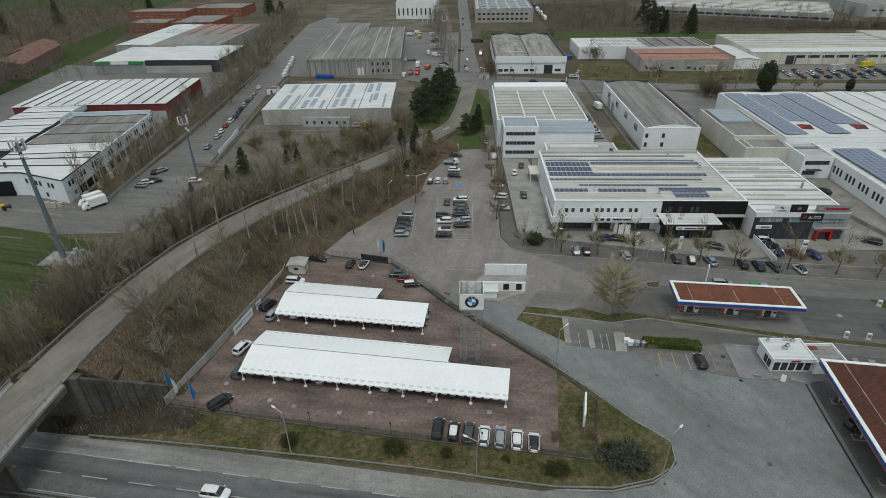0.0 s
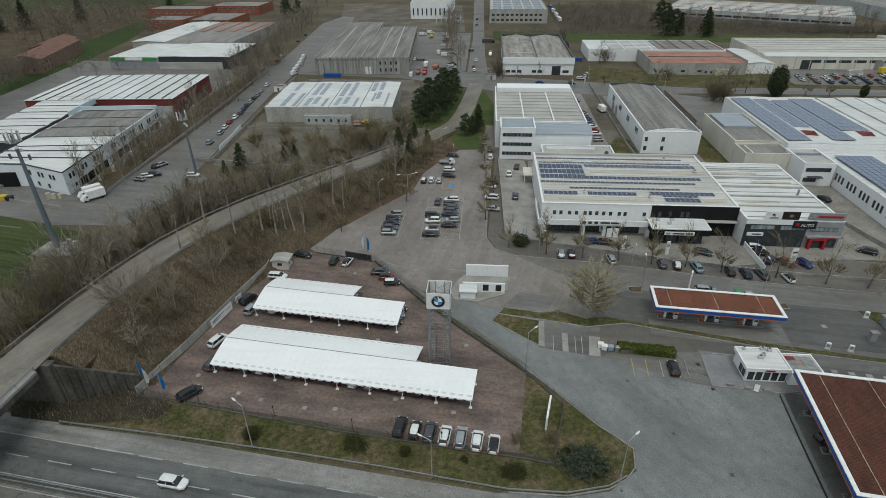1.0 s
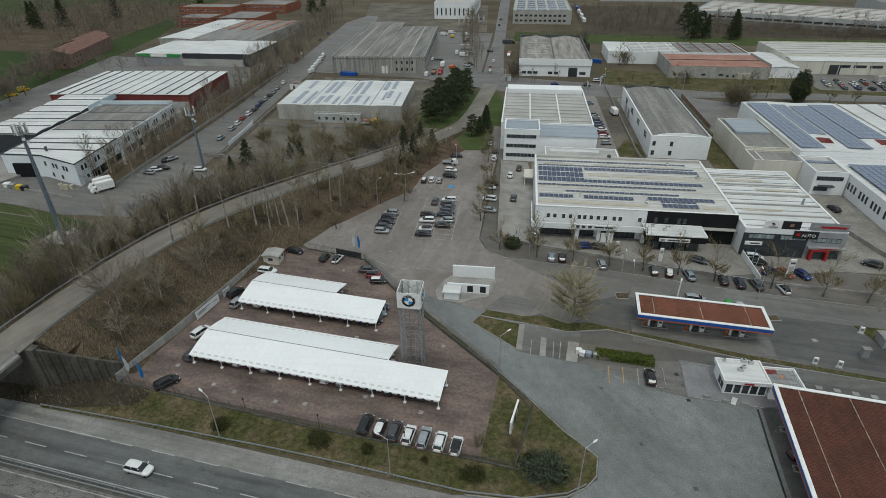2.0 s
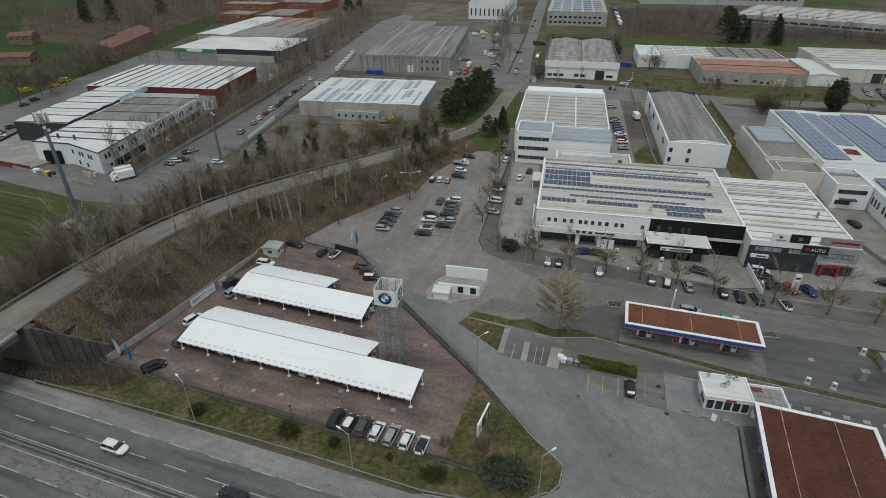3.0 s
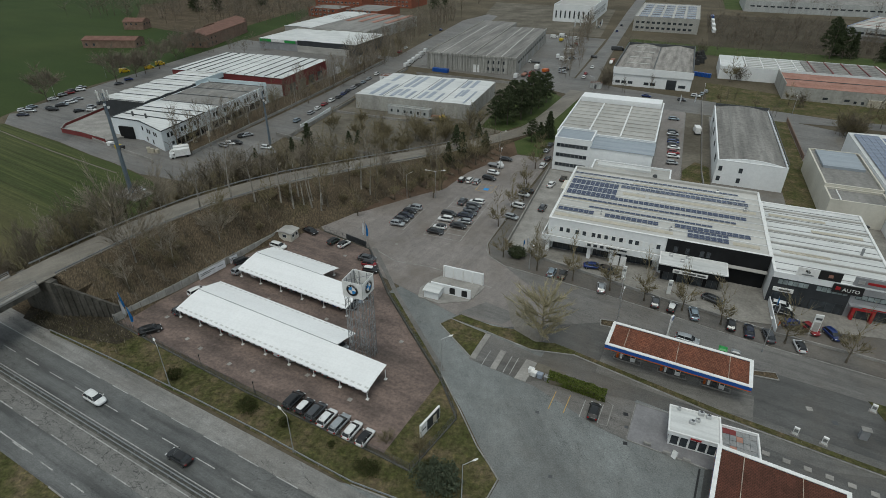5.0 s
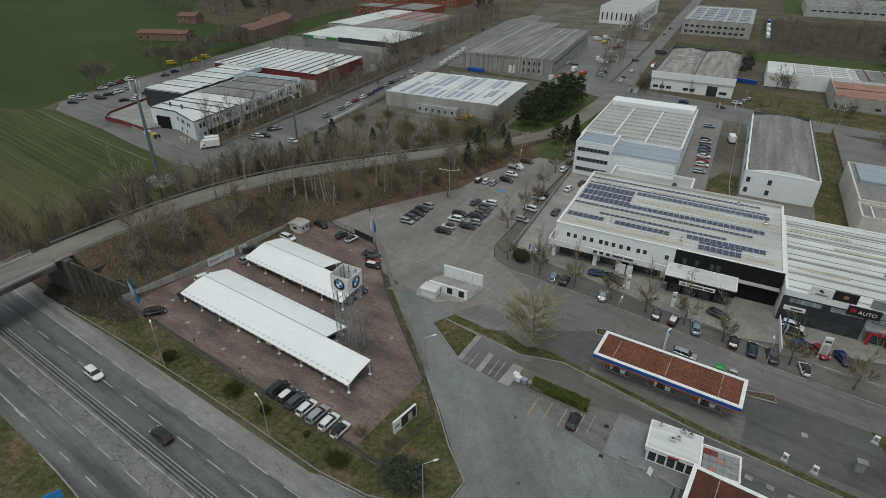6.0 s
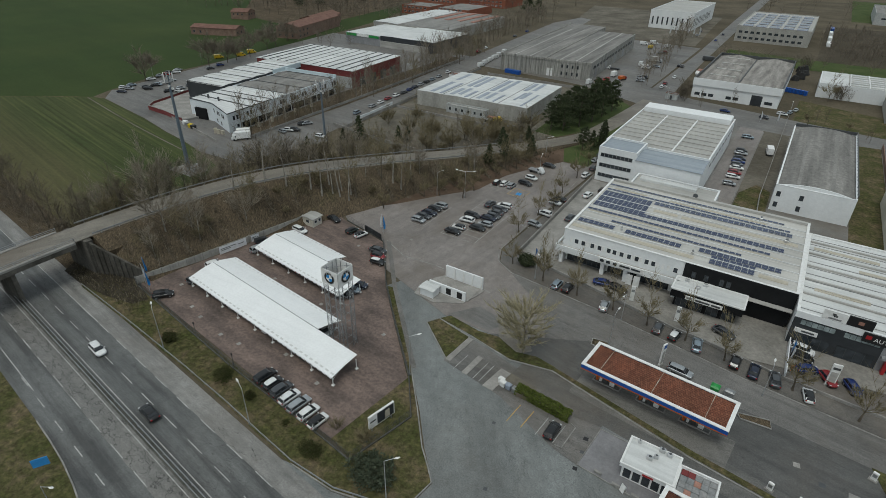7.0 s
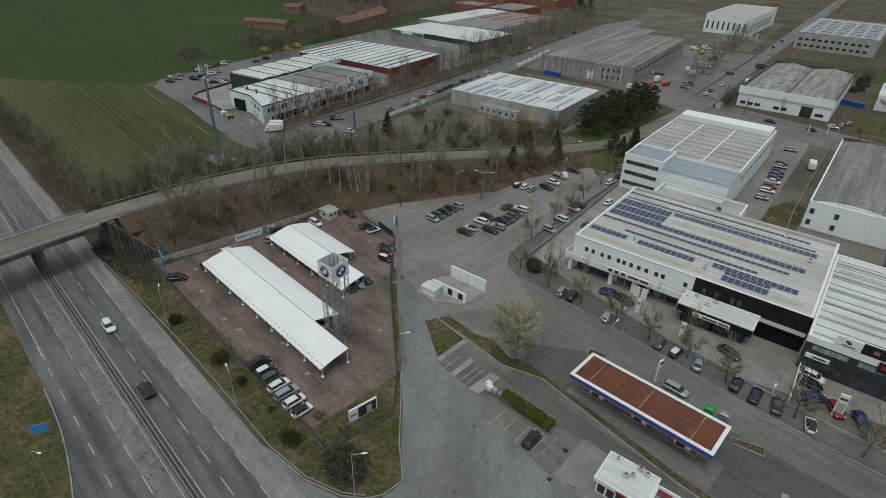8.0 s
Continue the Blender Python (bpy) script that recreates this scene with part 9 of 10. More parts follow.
evergreen("cypress", 147.2, 279.5, 0, 1.0)
evergreen("cypress", 187.4, 279.0, 0, 0.45)
for x, y, k, s in ((138.0, 446, "pine", 1.5), (145.5, 449, "pine", 1.35), (143, 458, "spruce", 1.3), (151, 452, "spruce", 1.2), (168.5, 448, "spruce", 1.55), (172, 452, "spruce", 1.2), (144.5, 486, "pine", 1.5), (-178, 540, "pine", 1.2), (-170, 548, "pine", 1.1), (-186, 560, "pine", 1.1), (-300, 560, "spruce", 1.6), (-380, 470, "spruce", 1.7), (-392, 455, "spruce", 1.5), (-365, 520, "spruce", 1.6), (-410, 470, "spruce", 1.5)):
    evergreen(k, x, y, 0, s, "conifers in the distance")
evergreen("juniper", 25.4, 58.6, 0.05, 1.0)
for x, y, k, s in ((-28.4, 60.6, "bush", 1.05), (-11.0, 60.0, "low_bush", 1.0), (-2.7, 59.0, "bush", 0.75), (6.8, 58.4, "low_bush", 0.35), (14.4, 56.6, "low_bush", 0.95), (22.8, 60.6, "low_bush", 0.6)):
    evergreen(k, x, y, 0.05, s, "bushes on the verge")
evergreen("dark_bush", 18.6, 127.2, 0.1, 1.0)
plant("shrub", 20.6, 62.6, 0.6, rng, 0.05)
plant("shrub", 15.0, 62.0, 0.55, rng, 0.05)
plant("wide", 24.2, 127.6, 0.62, rng, 0.1)

hedge = thing("hedge", "dense green clipped hedge beside parking bays", "hedge", (41.2, 86.2, 0))


def hedge_shape(r):
    u, v = r.uniform(0, 10.6), r.uniform(-1, 1)
    h = 1.25 + 0.35 * noise.noise((u * 0.7, 0, 1)) + 0.15 * noise.noise((u * 2.5, v, 3))
    face = r.random()
    if face < 0.5:
        return (35.9 + u, 86.9 - u * 0.1 + v * 1.0, h + 0.1)
    return (35.9 + u, 86.9 - u * 0.1 + (1.05 if r.random() < 0.5 else -1.05) * (1 + 0.1 * noise.noise((u, 5, 0))), r.uniform(0.05, h))


me = leaf_cloud(5200, hedge_shape, 0.17, 21)
me.materials.append(M["hedge"])
part("foliage", me, None, hedge)
part("stem_core", box(36.3, 46.2, 85.6, 87.0, 0.0, 0.9), M["bark"], hedge)

# scrub: dry stems and brambles on slopes and verges
stems_v, stems_f = [], []
rs = random.Random(99)


def stem_clump(x, y, z, n, h):
    for _ in range(n):
        a, lean = rs.uniform(0, 6.3), rs.uniform(0.05, 0.9)
        L, w = h * rs.uniform(0.5, 1.2), rs.uniform(0.016, 0.040)
        base = Vector((x + rs.uniform(-0.6, 0.6), y + rs.uniform(-0.6, 0.6), z))
        top = base + Vector((math.cos(a) * lean, math.sin(a) * lean, 1.0)).normalized() * L
        s = Vector((-math.sin(a), math.cos(a), 0)) * w
        k = len(stems_v)
        mid = base.lerp(top, 0.55) + Vector((0, 0, 0.12 * L))
        stems_v.extend([base + s, base - s, mid + s * 0.7, mid - s * 0.7, top])
        stems_f.extend([(k, k + 1, k + 3, k + 2), (k + 2, k + 3, k + 4)])


for _ in range(6500):
    i = rs.choice(LAND_N)
    if ROAD[i].y > 222:
        continue
    sgn = rs.choice((-1, 1, 1))
    p = ROAD[i] + side(i) * sgn * rs.uniform(5.2, 19 if sgn < 0 else 27)
    if off_limits(p) or (sgn > 0 and p.y > 165 and rs.random() < 0.75):
        continue
    stem_clump(p.x, p.y, bank_height(p.x, p.y), rs.randint(5, 9), rs.uniform(0.7, 2.0) * (0.4 if sgn < 0 else 1.0))
for _ in range(1500):
    i = rs.choice(LAND_N)
    if ROAD[i].y > 222:
        continue
    sgn = rs.choice((-1, 1, 1, 1, 1))
    p = ROAD[i] + side(i) * sgn * rs.uniform(5.6, 15 if sgn < 0 else 27)
    if off_limits(p) or (sgn > 0 and p.y > 165 and rs.random() < 0.8):
        continue
    stem_clump(p.x, p.y, bank_height(p.x, p.y), rs.randint(4, 9), rs.uniform(2.5, 6.0))
for _ in range(1000):
    x = rs.uniform(-330, -64)
    stem_clump(x, 55.6 + SLOPE * x + rs.uniform(0, 7.0), 0.0, 7, rs.uniform(0.6, 1.6))
for _ in range(500):
    stem_clump(rs.uniform(-96, -30), rs.uniform(140, 176) + rs.uniform(0, 20), 0.0, 6, rs.uniform(0.5, 1.4))
for _ in range(260):
    x = rs.uniform(-60, 60)
    stem_clump(x, 29.0 + SLOPE * x - rs.uniform(0, 12), 0.0, 6, rs.uniform(0.3, 0.8))
for _ in range(420):
    x = rs.uniform(-70, -44)
    stem_clump(x, rs.uniform(61.8, 67.2 + max(0.0, min(1.0, (x + 62) / 9)) * 2.4) - max(0, x + 52) * 0.1, 0.03, 6, rs.uniform(0.3, 1.1))
me = bpy.data.meshes.new("scrub")
me.from_pydata(stems_v, [], stems_f)
solo("scrub", me, None, "dry brown scrub and brambles on slopes and verges", "scrub", kind="stuff").data.materials.append(M["brush"])

# fallen branches on the inner slope of the embankment
bv, bf = [], []
for _ in range(2200):
    i = rs.choice([i for i in LAND_N if ROAD[i].y < 200])
    p = ROAD[i] + side(i) * -rs.uniform(5.4, 17)
    if off_limits(p):
        continue
    a, L, w = rs.uniform(0, 6.3), rs.uniform(0.8, 3.2), rs.uniform(0.025, 0.06)
    d = Vector((math.cos(a), math.sin(a), 0)) * L / 2
    n = Vector((-math.sin(a), math.cos(a), 0)) * w
    e = [Vector((q.x, q.y, bank_height(q.x, q.y) + rs.uniform(0.1, 0.45))) for q in (p - d, p + d)]
    k = len(bv)
    bv.extend([e[0] + n, e[0] - n, e[1] - n * 0.4, e[1] + n * 0.4])
    bf.append((k, k + 1, k + 2, k + 3))
me = bpy.data.meshes.new("fallen_branches")
me.from_pydata(bv, [], bf)
solo("fallen_branches", me, None, "grey-brown fallen branches strewn over leaf litter", "branches", kind="stuff").data.materials.append(M["grey_twigs"])

# grass tufts on the verge
tv, tf = [], []
for _ in range(2600):
    x = rs.uniform(-60, 33)
    y = 57.2 + SLOPE * x * 0.9 + rs.uniform(-0.6, 3.4) + max(0, x - 14) * 0.16
    if x > 20:
        y = rs.uniform(54.5, 66)
        if x > 31.5 or y > 66 - (x - 20) * 0.2:
            continue
    a, h = rs.uniform(0, 6.3), rs.uniform(0.03, 0.09)
    c, s = math.cos(a) * 0.16, math.sin(a) * 0.16
    k = len(tv)
    tv.extend([(x - c, y - s, 0.04), (x + c, y + s, 0.04), (x + c * 1.3 + s * 0.4, y + s * 1.3, 0.04 + h), (x - c * 1.3, y - s * 1.3 + c * 0.4, 0.04 + h)])
    tf.append((k, k + 1, k + 2, k + 3))
me = bpy.data.meshes.new("grass_tufts")
me.from_pydata(tv, [], tf)
solo("grass", me, None, "short tufts of yellow-green winter grass", "grass", kind="stuff").data.materials.append(M["lawn"])


# budding tree beside the lane: a round crown of very fine twigs
bud_tree = thing("bare_tree", "wide leafless tree hazed with pale olive twigs beside the lane", "bare tree", (32.0, 97.0, 0.02))
part("trunk", rod((32.0, 97.0, -0.2), (32.2, 97.3, 5.6), 0.20, 0.10, 8), M["pale_bark"], bud_tree)
co, quads = haze_tree(61, 11.5, 0.46, 0.10, 60, 62, 0.75, 1.7)
me = bpy.data.meshes.new("crown")
me.from_pydata((co * np.array((1.0, 1.0, 0.95)) + np.array((32.0, 97.0, 0.0))).tolist(), [], quads.tolist())
me.materials.append(M["buds"])
part("crown", me, None, bud_tree, "pale olive haze of fine twigs")


# ---- masts, lamps, flags, signs and clutter ----
def phone_mast(x, y, h, r, label, antennas):
    m = thing("phone_mast", label, "phone mast", (x, y, 0))
    part("pole", rod((x, y, 0), (x, y, h), r, r * 0.45, 12), M["mast"], m)
    part("platform", rod((x, y, h - 1.9), (x, y, h - 1.75), 1.3, 1.3, 12), M["steel"], m)
    for k in range(antennas):
        a = 2 * math.pi * k / antennas
        ax, ay = x + 1.5 * math.cos(a), y + 1.5 * math.sin(a)
        arm = part("arm", rod((x, y, h - 1.4), (ax, ay, h - 1.4), 0.05, sides=5), M["steel"], m)
        part("antenna", box(ax - 0.17, ax + 0.17, ay - 0.1, ay + 0.1, h - 1.9, h + 0.5 + 0.35 * (k % 2), None, 0.03), M["white_paint"] if k % 2 else M["alu"], arm)
    for k in range(2):
        part("dish", rod((x + 0.5, y - 0.5 + k, h - 3.0 - k), (x + 0.75, y - 0.75 + k, h - 3.0 - k), 0.4, 0.4, 12), M["white_paint"], m)
    return m


phone_mast(-103.5, 118.6, 31.0, 0.72, "tall blue-grey telephone mast crowned with antennas", 9)
phone_mast(-90.5, 171.0, 20.5, 0.5, "blue-grey telephone mast with slim antennas", 5)
solo("mast_base", box(-108, -97, 114.5, 121.5, 0, 0.15), M["concrete"], "fenced concrete base of the telephone mast", "base", kind="structure")
for x, y, s in ((-100.5, 117.2, 1.4), (-98.9, 118.6, 1.2), (-101.2, 119.6, 1.0)):
    solo("equipment_cabinet", box(0, s, 0, s * 0.8, 0.15, 1.9, None, 0.05), M["alu"], "grey equipment cabinet beside the mast", "cabinet", (x, y, 0), 20, "cabinets at the mast")
fence("mast_fence", [(-108, 114.5), (-97, 114.5), (-97, 121.5), (-108, 121.5), (-108, 114.5)], 1.9, "thin wire fence round the mast base", 2.5)


def street_lamp(x, y, h, turn, label="grey steel street lamp with a single arm", arms=1, z=0.0, reach=1.5):
    lamp = thing("street_lamp", label, "street lamp", (x, y, z), turn, "street lamps")
    bits = [("pole", rod((0, 0, 0), (0, 0, h), 0.10, 0.055, 8), "alu"), ("base", rod((0, 0, 0), (0, 0, 0.5), 0.16, 0.15, 8), "steel")]
    for k in range(arms):
        s = 1 if k == 0 else -1
        bits.append(("arm", rod((0, 0, h - 0.05), (s * reach, 0, h + 0.35), 0.045, sides=6), "alu"))
        bits.append(("lamp_head", loft([[(s * (reach - 0.1), -0.09, h + 0.30), (s * (reach - 0.1), 0.09, h + 0.30), (s * (reach - 0.1), 0, h + 0.44)], [(s * (reach + 0.3), -0.2, h + 0.36), (s * (reach + 0.3), 0.2, h + 0.36), (s * (reach + 0.3), 0, h + 0.52)], [(s * (reach + 0.75), -0.1, h + 0.44), (s * (reach + 0.75), 0.1, h + 0.44), (s * (reach + 0.75), 0, h + 0.54)]]), "white_paint"))
    for nm, bm, mt in bits:
        part(nm, bm, M[mt], lamp).matrix_parent_inverse = Matrix.Identity(4)
    return lamp


for x, y, h, t in ((-27.6, 58.7, 9.2, 150), (2.0, 54.9, 8.2, 160), (30.2, 55.9, 9.3, 40), (17.4, 79.4, 9.3, 40), (-5.2, 28.3, 8.5, 20), (45.6, 109.2, 7.5, 85), (23.0, 122.6, 7.5, -60), (45.2, 118.4, 6.8, -95), (73.5, 110.6, 6.8, 90), (98.0, 109.0, 7.5, 90)):
    street_lamp(x, y, h, t)
street_lamp(-14.3, 152.0, 8.8, 20, "twin-armed street lamp at the car park's edge", 2, 0, 2.4)
for x, y, t in ((-22.5, 149.0, 60), (-8.0, 199.0, 20), (-2.0, 180.0, 100), (10.4, 300, 180), (62, 304, 90), (100, 297, 90), (140, 290, 90), (-116, 190, 0), (-117, 225, 0), (-120, 265, 0), (-226, 185, 30), (-240, 225, 30)):
    street_lamp(x, y, 7.5, t)
for x, y in ((-40.2, 66.8), (-26.0, 64.9), (-12.0, 63.0), (3.0, 61.3), (-46.0, 98.0)):
    l = thing("yard_lamp", "short black yard lamp with a round head", "lamp", (x, y, 0.05), 0, "yard lamps")
    part("pole", rod((x, y, 0.05), (x, y, 2.6), 0.05, sides=6), M["dark_steel"], l)
    part("head", rod((x, y, 2.6), (x, y, 2.9), 0.16, 0.12, 8), M["black_paint"], l)


def flag(x, y, h, tone, turn, z=0.0, wid=1.0):
    g = thing("flag", "feather-shaped %s advertising flag on a pole" % {"blue_flag": "light blue", "white_cloth": "white", "orange_cloth": "orange"}[tone], "flag", (x, y, z), turn, "advertising flags")
    part("pole", rod((0, 0, 0), (0, 0, h), 0.05, 0.03, 6), M["alu"], g).matrix_parent_inverse = Matrix.Identity(4)
    bm = bmesh.new()
    n = 8
    rows = []
    for k in range(n + 1):
        t = k / n
        z0 = h * (0.30 + 0.68 * t)
        w = wid * (0.55 + 0.6 * math.sin(math.pi * min(1, t * 0.9 + 0.1))) * (1 if t < 0.92 else 0.5)
        rows.append([bm.verts.new((0.03, 0.0, z0)), bm.verts.new((w * 0.5, 0.10 * math.sin(t * 7), z0 - 0.12)), bm.verts.new((w, 0.16 * math.sin(t * 5 + 1), z0 - 0.30))])
    for a, b in zip(rows, rows[1:]):
        for k in (0, 1):
            bm.faces.new((a[k], a[k + 1], b[k + 1], b[k]))
    bmesh.ops.solidify(bm, geom=bm.faces[:], thickness=0.02)
    part("cloth", bm, M[tone], g).matrix_parent_inverse = Matrix.Identity(4)
    return g


for x, y, h, tone, t in ((-53.4, 71.6, 6.6, "blue_flag", 20), (-51.4, 70.0, 6.2, "white_cloth", 30), (-47.6, 68.6, 6.6, "blue_flag", 25), (-21.4, 120.4, 6.6, "white_cloth", 200), (-20.6, 119.8, 6.4, "blue_flag", 10), (19.4, 130.4, 4.4, "blue_flag", 80), (20.2, 131.0, 5.0, "white_cloth", 60), (76.6, 122.0, 6.0, "white_cloth", 60), (76.6, 124.5, 6.0, "blue_flag", 60), (77.0, 120.0, 3.0, "orange_cloth", 40), (58.4, 294, 7.0, "white_cloth", 10), (52.0, 292, 6.0, "white_cloth", 10)):
    flag(x, y, h * 0.86, tone, t, 0.05, 0.55)
for k in range(6):
    flag(-36 + k * 4.0, 498 + k * 2, 8.0, "white_cloth", 0, 0.0, 0.9)

board = thing("billboard", "white-framed billboard on posts facing the motorway", "billboard", (20.4, 67.2, 0), 78)
for nm, bm, mt, lb in (("post", box(-2.2, -2.0, -0.1, 0.1, 0, 3.2), "steel", ""), ("post", box(2.0, 2.2, -0.1, 0.1, 0, 3.2), "steel", ""), ("panel", box(-2.7, 2.7, -0.2, 0.12, 0.9, 3.6), "white_paint", ""),
                       ("poster", box(-1.0, 2.5, -0.23, -0.2, 1.1, 3.4), "charcoal", "dark picture poster with plain areas"), ("poster_patch", box(0.6, 1.6, -0.25, -0.23, 1.3, 2.9), "beige_skylight", ""), ("text_bar", box(-2.5, -1.3, -0.22, -0.2, 2.2, 2.5), "dark_steel", "")):
    part(nm, bm, M[mt], board, lb).matrix_parent_inverse = Matrix.Identity(4)

row_stall = lambda pts: solo("stall_line", strip(pts, 0.13, 0.02, 0.046), M["line"], "worn white parking stall line", "road marking", kind="structure")
row_stall([(-19.6, 129.8), (-14.4, 129.4), (-14.2, 144.4)])
row_stall([(-8.2, 129.2), (2.4, 129.2), (2.4, 155.4)])
row_stall([(-8.2, 129.2), (-8.2, 155.4), (2.4, 155.4)])
row_stall([(-3.0, 129.2), (-3.0, 150.0)])
for k in range(9):
    row_stall([(-8.2, 132.2 + k * 2.7), (2.4, 132.2 + k * 2.7)])
for k in range(5):
    row_stall([(-19.6, 132.4 + k * 2.75), (-14.3, 132.4 + k * 2.75)])
    row_stall([(8.2, 145.8 + k * 5.2), (13.6, 145.3 + k * 5.2)])
    row_stall([(-12.5 + k * 2.5, 165.0), (-12.5 + k * 2.5, 170.0)])
row_stall([(-12.6, 165.0), (-2.4, 165.0)])
solo("stall_line", strip([(-4.8, 162.4), (0.6, 162.4), (0.6, 167.6), (-4.8, 167.6), (-4.8, 162.4)], 0.16, 0.02, 0.047), M["yellow_line"], "yellow outline of a reserved stall", "road marking", kind="structure")
solo("stall_sign", slab([(-2.6, 163.4), (-1.0, 163.4), (-1.0, 165.2), (-2.6, 165.2)], 0.03, 0.048), M["blue_flag"], "blue painted square on a reserved stall", "road marking", kind="structure")
solo("kerb", strip([(9.9, 198), (9.7, 160), (9.6, 131), (10.4, 127.6), (12.3, 124.8), (17, 121.9), (38, 119.4), (52.6, 116.9), (71.4, 113.3), (97, 110.3), (200, 97.4)], 0.22, 0.0, 0.14), M["kerb"], "rounded pale kerb along the street", "kerb", kind="structure")
solo("lane_gutter", strip([(-17.6, 117.4), (-9, 113.6), (0, 114.4), (12, 112.8), (17, 111.4)], 0.3, 0.0, 0.05), M["kerb"], "broken pale kerb line across the street mouth", "kerb", kind="structure")


def wheelie(name, x, y, w, d, h, mat, label, turn=0.0, group=""):
    b = thing(name, label, "waste bin", (x, y, 0.03), turn, group)
    for nm, bm, mt in (("body", loft([[(-w * 0.42, -d * 0.42, 0.08), (w * 0.42, -d * 0.42, 0.08), (w * 0.42, d * 0.42, 0.08), (-w * 0.42, d * 0.42, 0.08)], [(-w / 2, -d / 2, h * 0.85), (w / 2, -d / 2, h * 0.85), (w / 2, d / 2, h * 0.85), (-w / 2, d / 2, h * 0.85)]]), mat),
                       ("lid", loft([[(-w * 0.53, -d * 0.53, h * 0.85), (w * 0.53, -d * 0.53, h * 0.85), (w * 0.53, d * 0.53, h * 0.85), (-w * 0.53, d * 0.53, h * 0.85)], [(-w * 0.3, -d * 0.3, h), (w * 0.3, -d * 0.3, h), (w * 0.3, d * 0.3, h), (-w * 0.3, d * 0.3, h)]]), mat)):
        part(nm, bm, M[mt], b).matrix_parent_inverse = Matrix.Identity(4)
    for s in (-1, 1):
        part("wheel", rod((s * w * 0.35, -d * 0.4, 0.08), (s * w * 0.35, -d * 0.3, 0.08), 0.09, sides=8), M["rubber"], b).matrix_parent_inverse = Matrix.Identity(4)
    return b


wheelie("waste_bin", 66.0, 106.6, 1.5, 1.5, 1.8, "green_paint", "green bell-shaped glass recycling bin on the kerb", -5)
wheelie("waste_bin", 68.4, 107.0, 1.6, 1.1, 1.5, "steel", "grey steel waste container on the kerb", -5)
for x, y, m in ((34.4, 86.5, "skylight"), (35.8, 86.3, "steel"), (32.6, 87.2, "white_paint"), (33.2, 86.6, "white_paint")):
    wheelie("waste_bin", x, y, 1.1, 0.9, 1.3, m, "waste container beside the hedge", -8, "bins beside the hedge")
for x, y, m in ((-146, 147.4, "white_paint"), (-143.6, 146.9, "steel"), (-140.6, 146.2, "yellow_paint"), (-138.4, 145.8, "black_paint")):
    wheelie("waste_bin", x, y, 2.0, 1.5, 1.7, m, "waste container beside the access road", 14, "bins beside the access road")
solo("blue_sign", box(-1.1, 1.1, -0.05, 0.05, 1.6, 3.2), M["blue_flag"], "blue road sign panel on the verge", "road sign", (-16.2, 31.4, 0), 60)
for x, y in ((90.1, 100.4), (80.9, 89.0), (76.8, 89.5)):
    m = thing("service_machine", "white self-service machine on a concrete base", "machine", (x, y, 0), -20, "service machines")
    for nm, bm, mt in (("base", box(-0.6, 0.6, -0.4, 0.4, 0, 0.2), "concrete"), ("cabinet", box(-0.4, 0.4, -0.2, 0.2, 0.2, 1.7, None, 0.05), "white_paint"), ("panel", box(-0.28, 0.28, -0.23, -0.2, 0.8, 1.4), "steel")):
        part(nm, bm, M[mt], m).matrix_parent_inverse = Matrix.Identity(4)
for k in range(9):
    cover = solo("tank_cover", box(-0.55, 0.55, -0.45, 0.45, 0.0, 0.10), M["concrete"], "square concrete tank cover in the lane", "cover", (72.0 + k * 2.9, 83.4 - k * 0.42, 0.03), -8, "tank covers", "structure")
sheet("grass_patch", [(90, 103), (93, 95), (110, 93), (108, 101)], 0.1, M["lawn"], "rough grass patch beside the lane")
for x0, y0, w, d in ((86.5, 92.5, 1.2, 0.8), (92, 96, 6, 3)):
    s = thing("service_hut", "low grey service hut with flat roof", "hut", (x0, y0, 0))
    part("wall", box(x0, x0 + w, y0, y0 + d, 0, 2.0), M["silver_wall"], s)
    part("roof", box(x0 - 0.15, x0 + w + 0.15, y0 - 0.15, y0 + d + 0.15, 2.0, 2.15), M["fibre_roof"], s)
for x, y in ((54.2, 77.9), (57.2, 77.2), (60.2, 76.9)):
    solo("terrace_block", box(-0.6, 0.6, -0.2, 0.2, 0.0, 0.5, None, 0.05), M["kerb"], "white concrete block at the terrace edge", "block", (x, y, 0.16), -4, "terrace blocks")
aboard = thing("pavement_sign", "white folding sign standing on the terrace edge", "sign", (58.4, 77.0, 0.16), -30)
for s in (-1, 1):
    part("leaf", loft([[(-0.4, s * 0.35 - 0.02, 0), (0.4, s * 0.35 - 0.02, 0), (0.4, s * 0.35 + 0.02, 0), (-0.4, s * 0.35 + 0.02, 0)], [(-0.4, s * 0.04 - 0.02, 1.3), (0.4, s * 0.04 - 0.02, 1.3), (0.4, s * 0.04 + 0.02, 1.3), (-0.4, s * 0.04 + 0.02, 1.3)]]), M["white_paint"], aboard).matrix_parent_inverse = Matrix.Identity(4)

# walls and strips round the plots further off
for pts, h, mt, lb in (([(-96, 182), (-70, 178), (-40, 176)], 1.2, "concrete", "low concrete wall of the vacant lot"), ([(-89, 180), (-92, 222), (-98, 310)], 1.4, "concrete", "concrete wall along the side road"), ([(-88, 300), (-30, 300)], 1.3, "concrete", "concrete wall behind the pale hall"),
                   ([(62, 300), (62, 205), (63, 188)], 1.2, "concrete", "low wall between two works yards"), ([(-118, 141), (-158, 149.5)], 1.0, "concrete", "low wall in front of the depot"), ([(-111, 150), (-115, 236), (-121, 330)], 1.1, "concrete", "low wall along the depots")):
    solo("plot_wall", strip(pts, 0.2, 0, h), M[mt], lb, "wall", kind="structure")


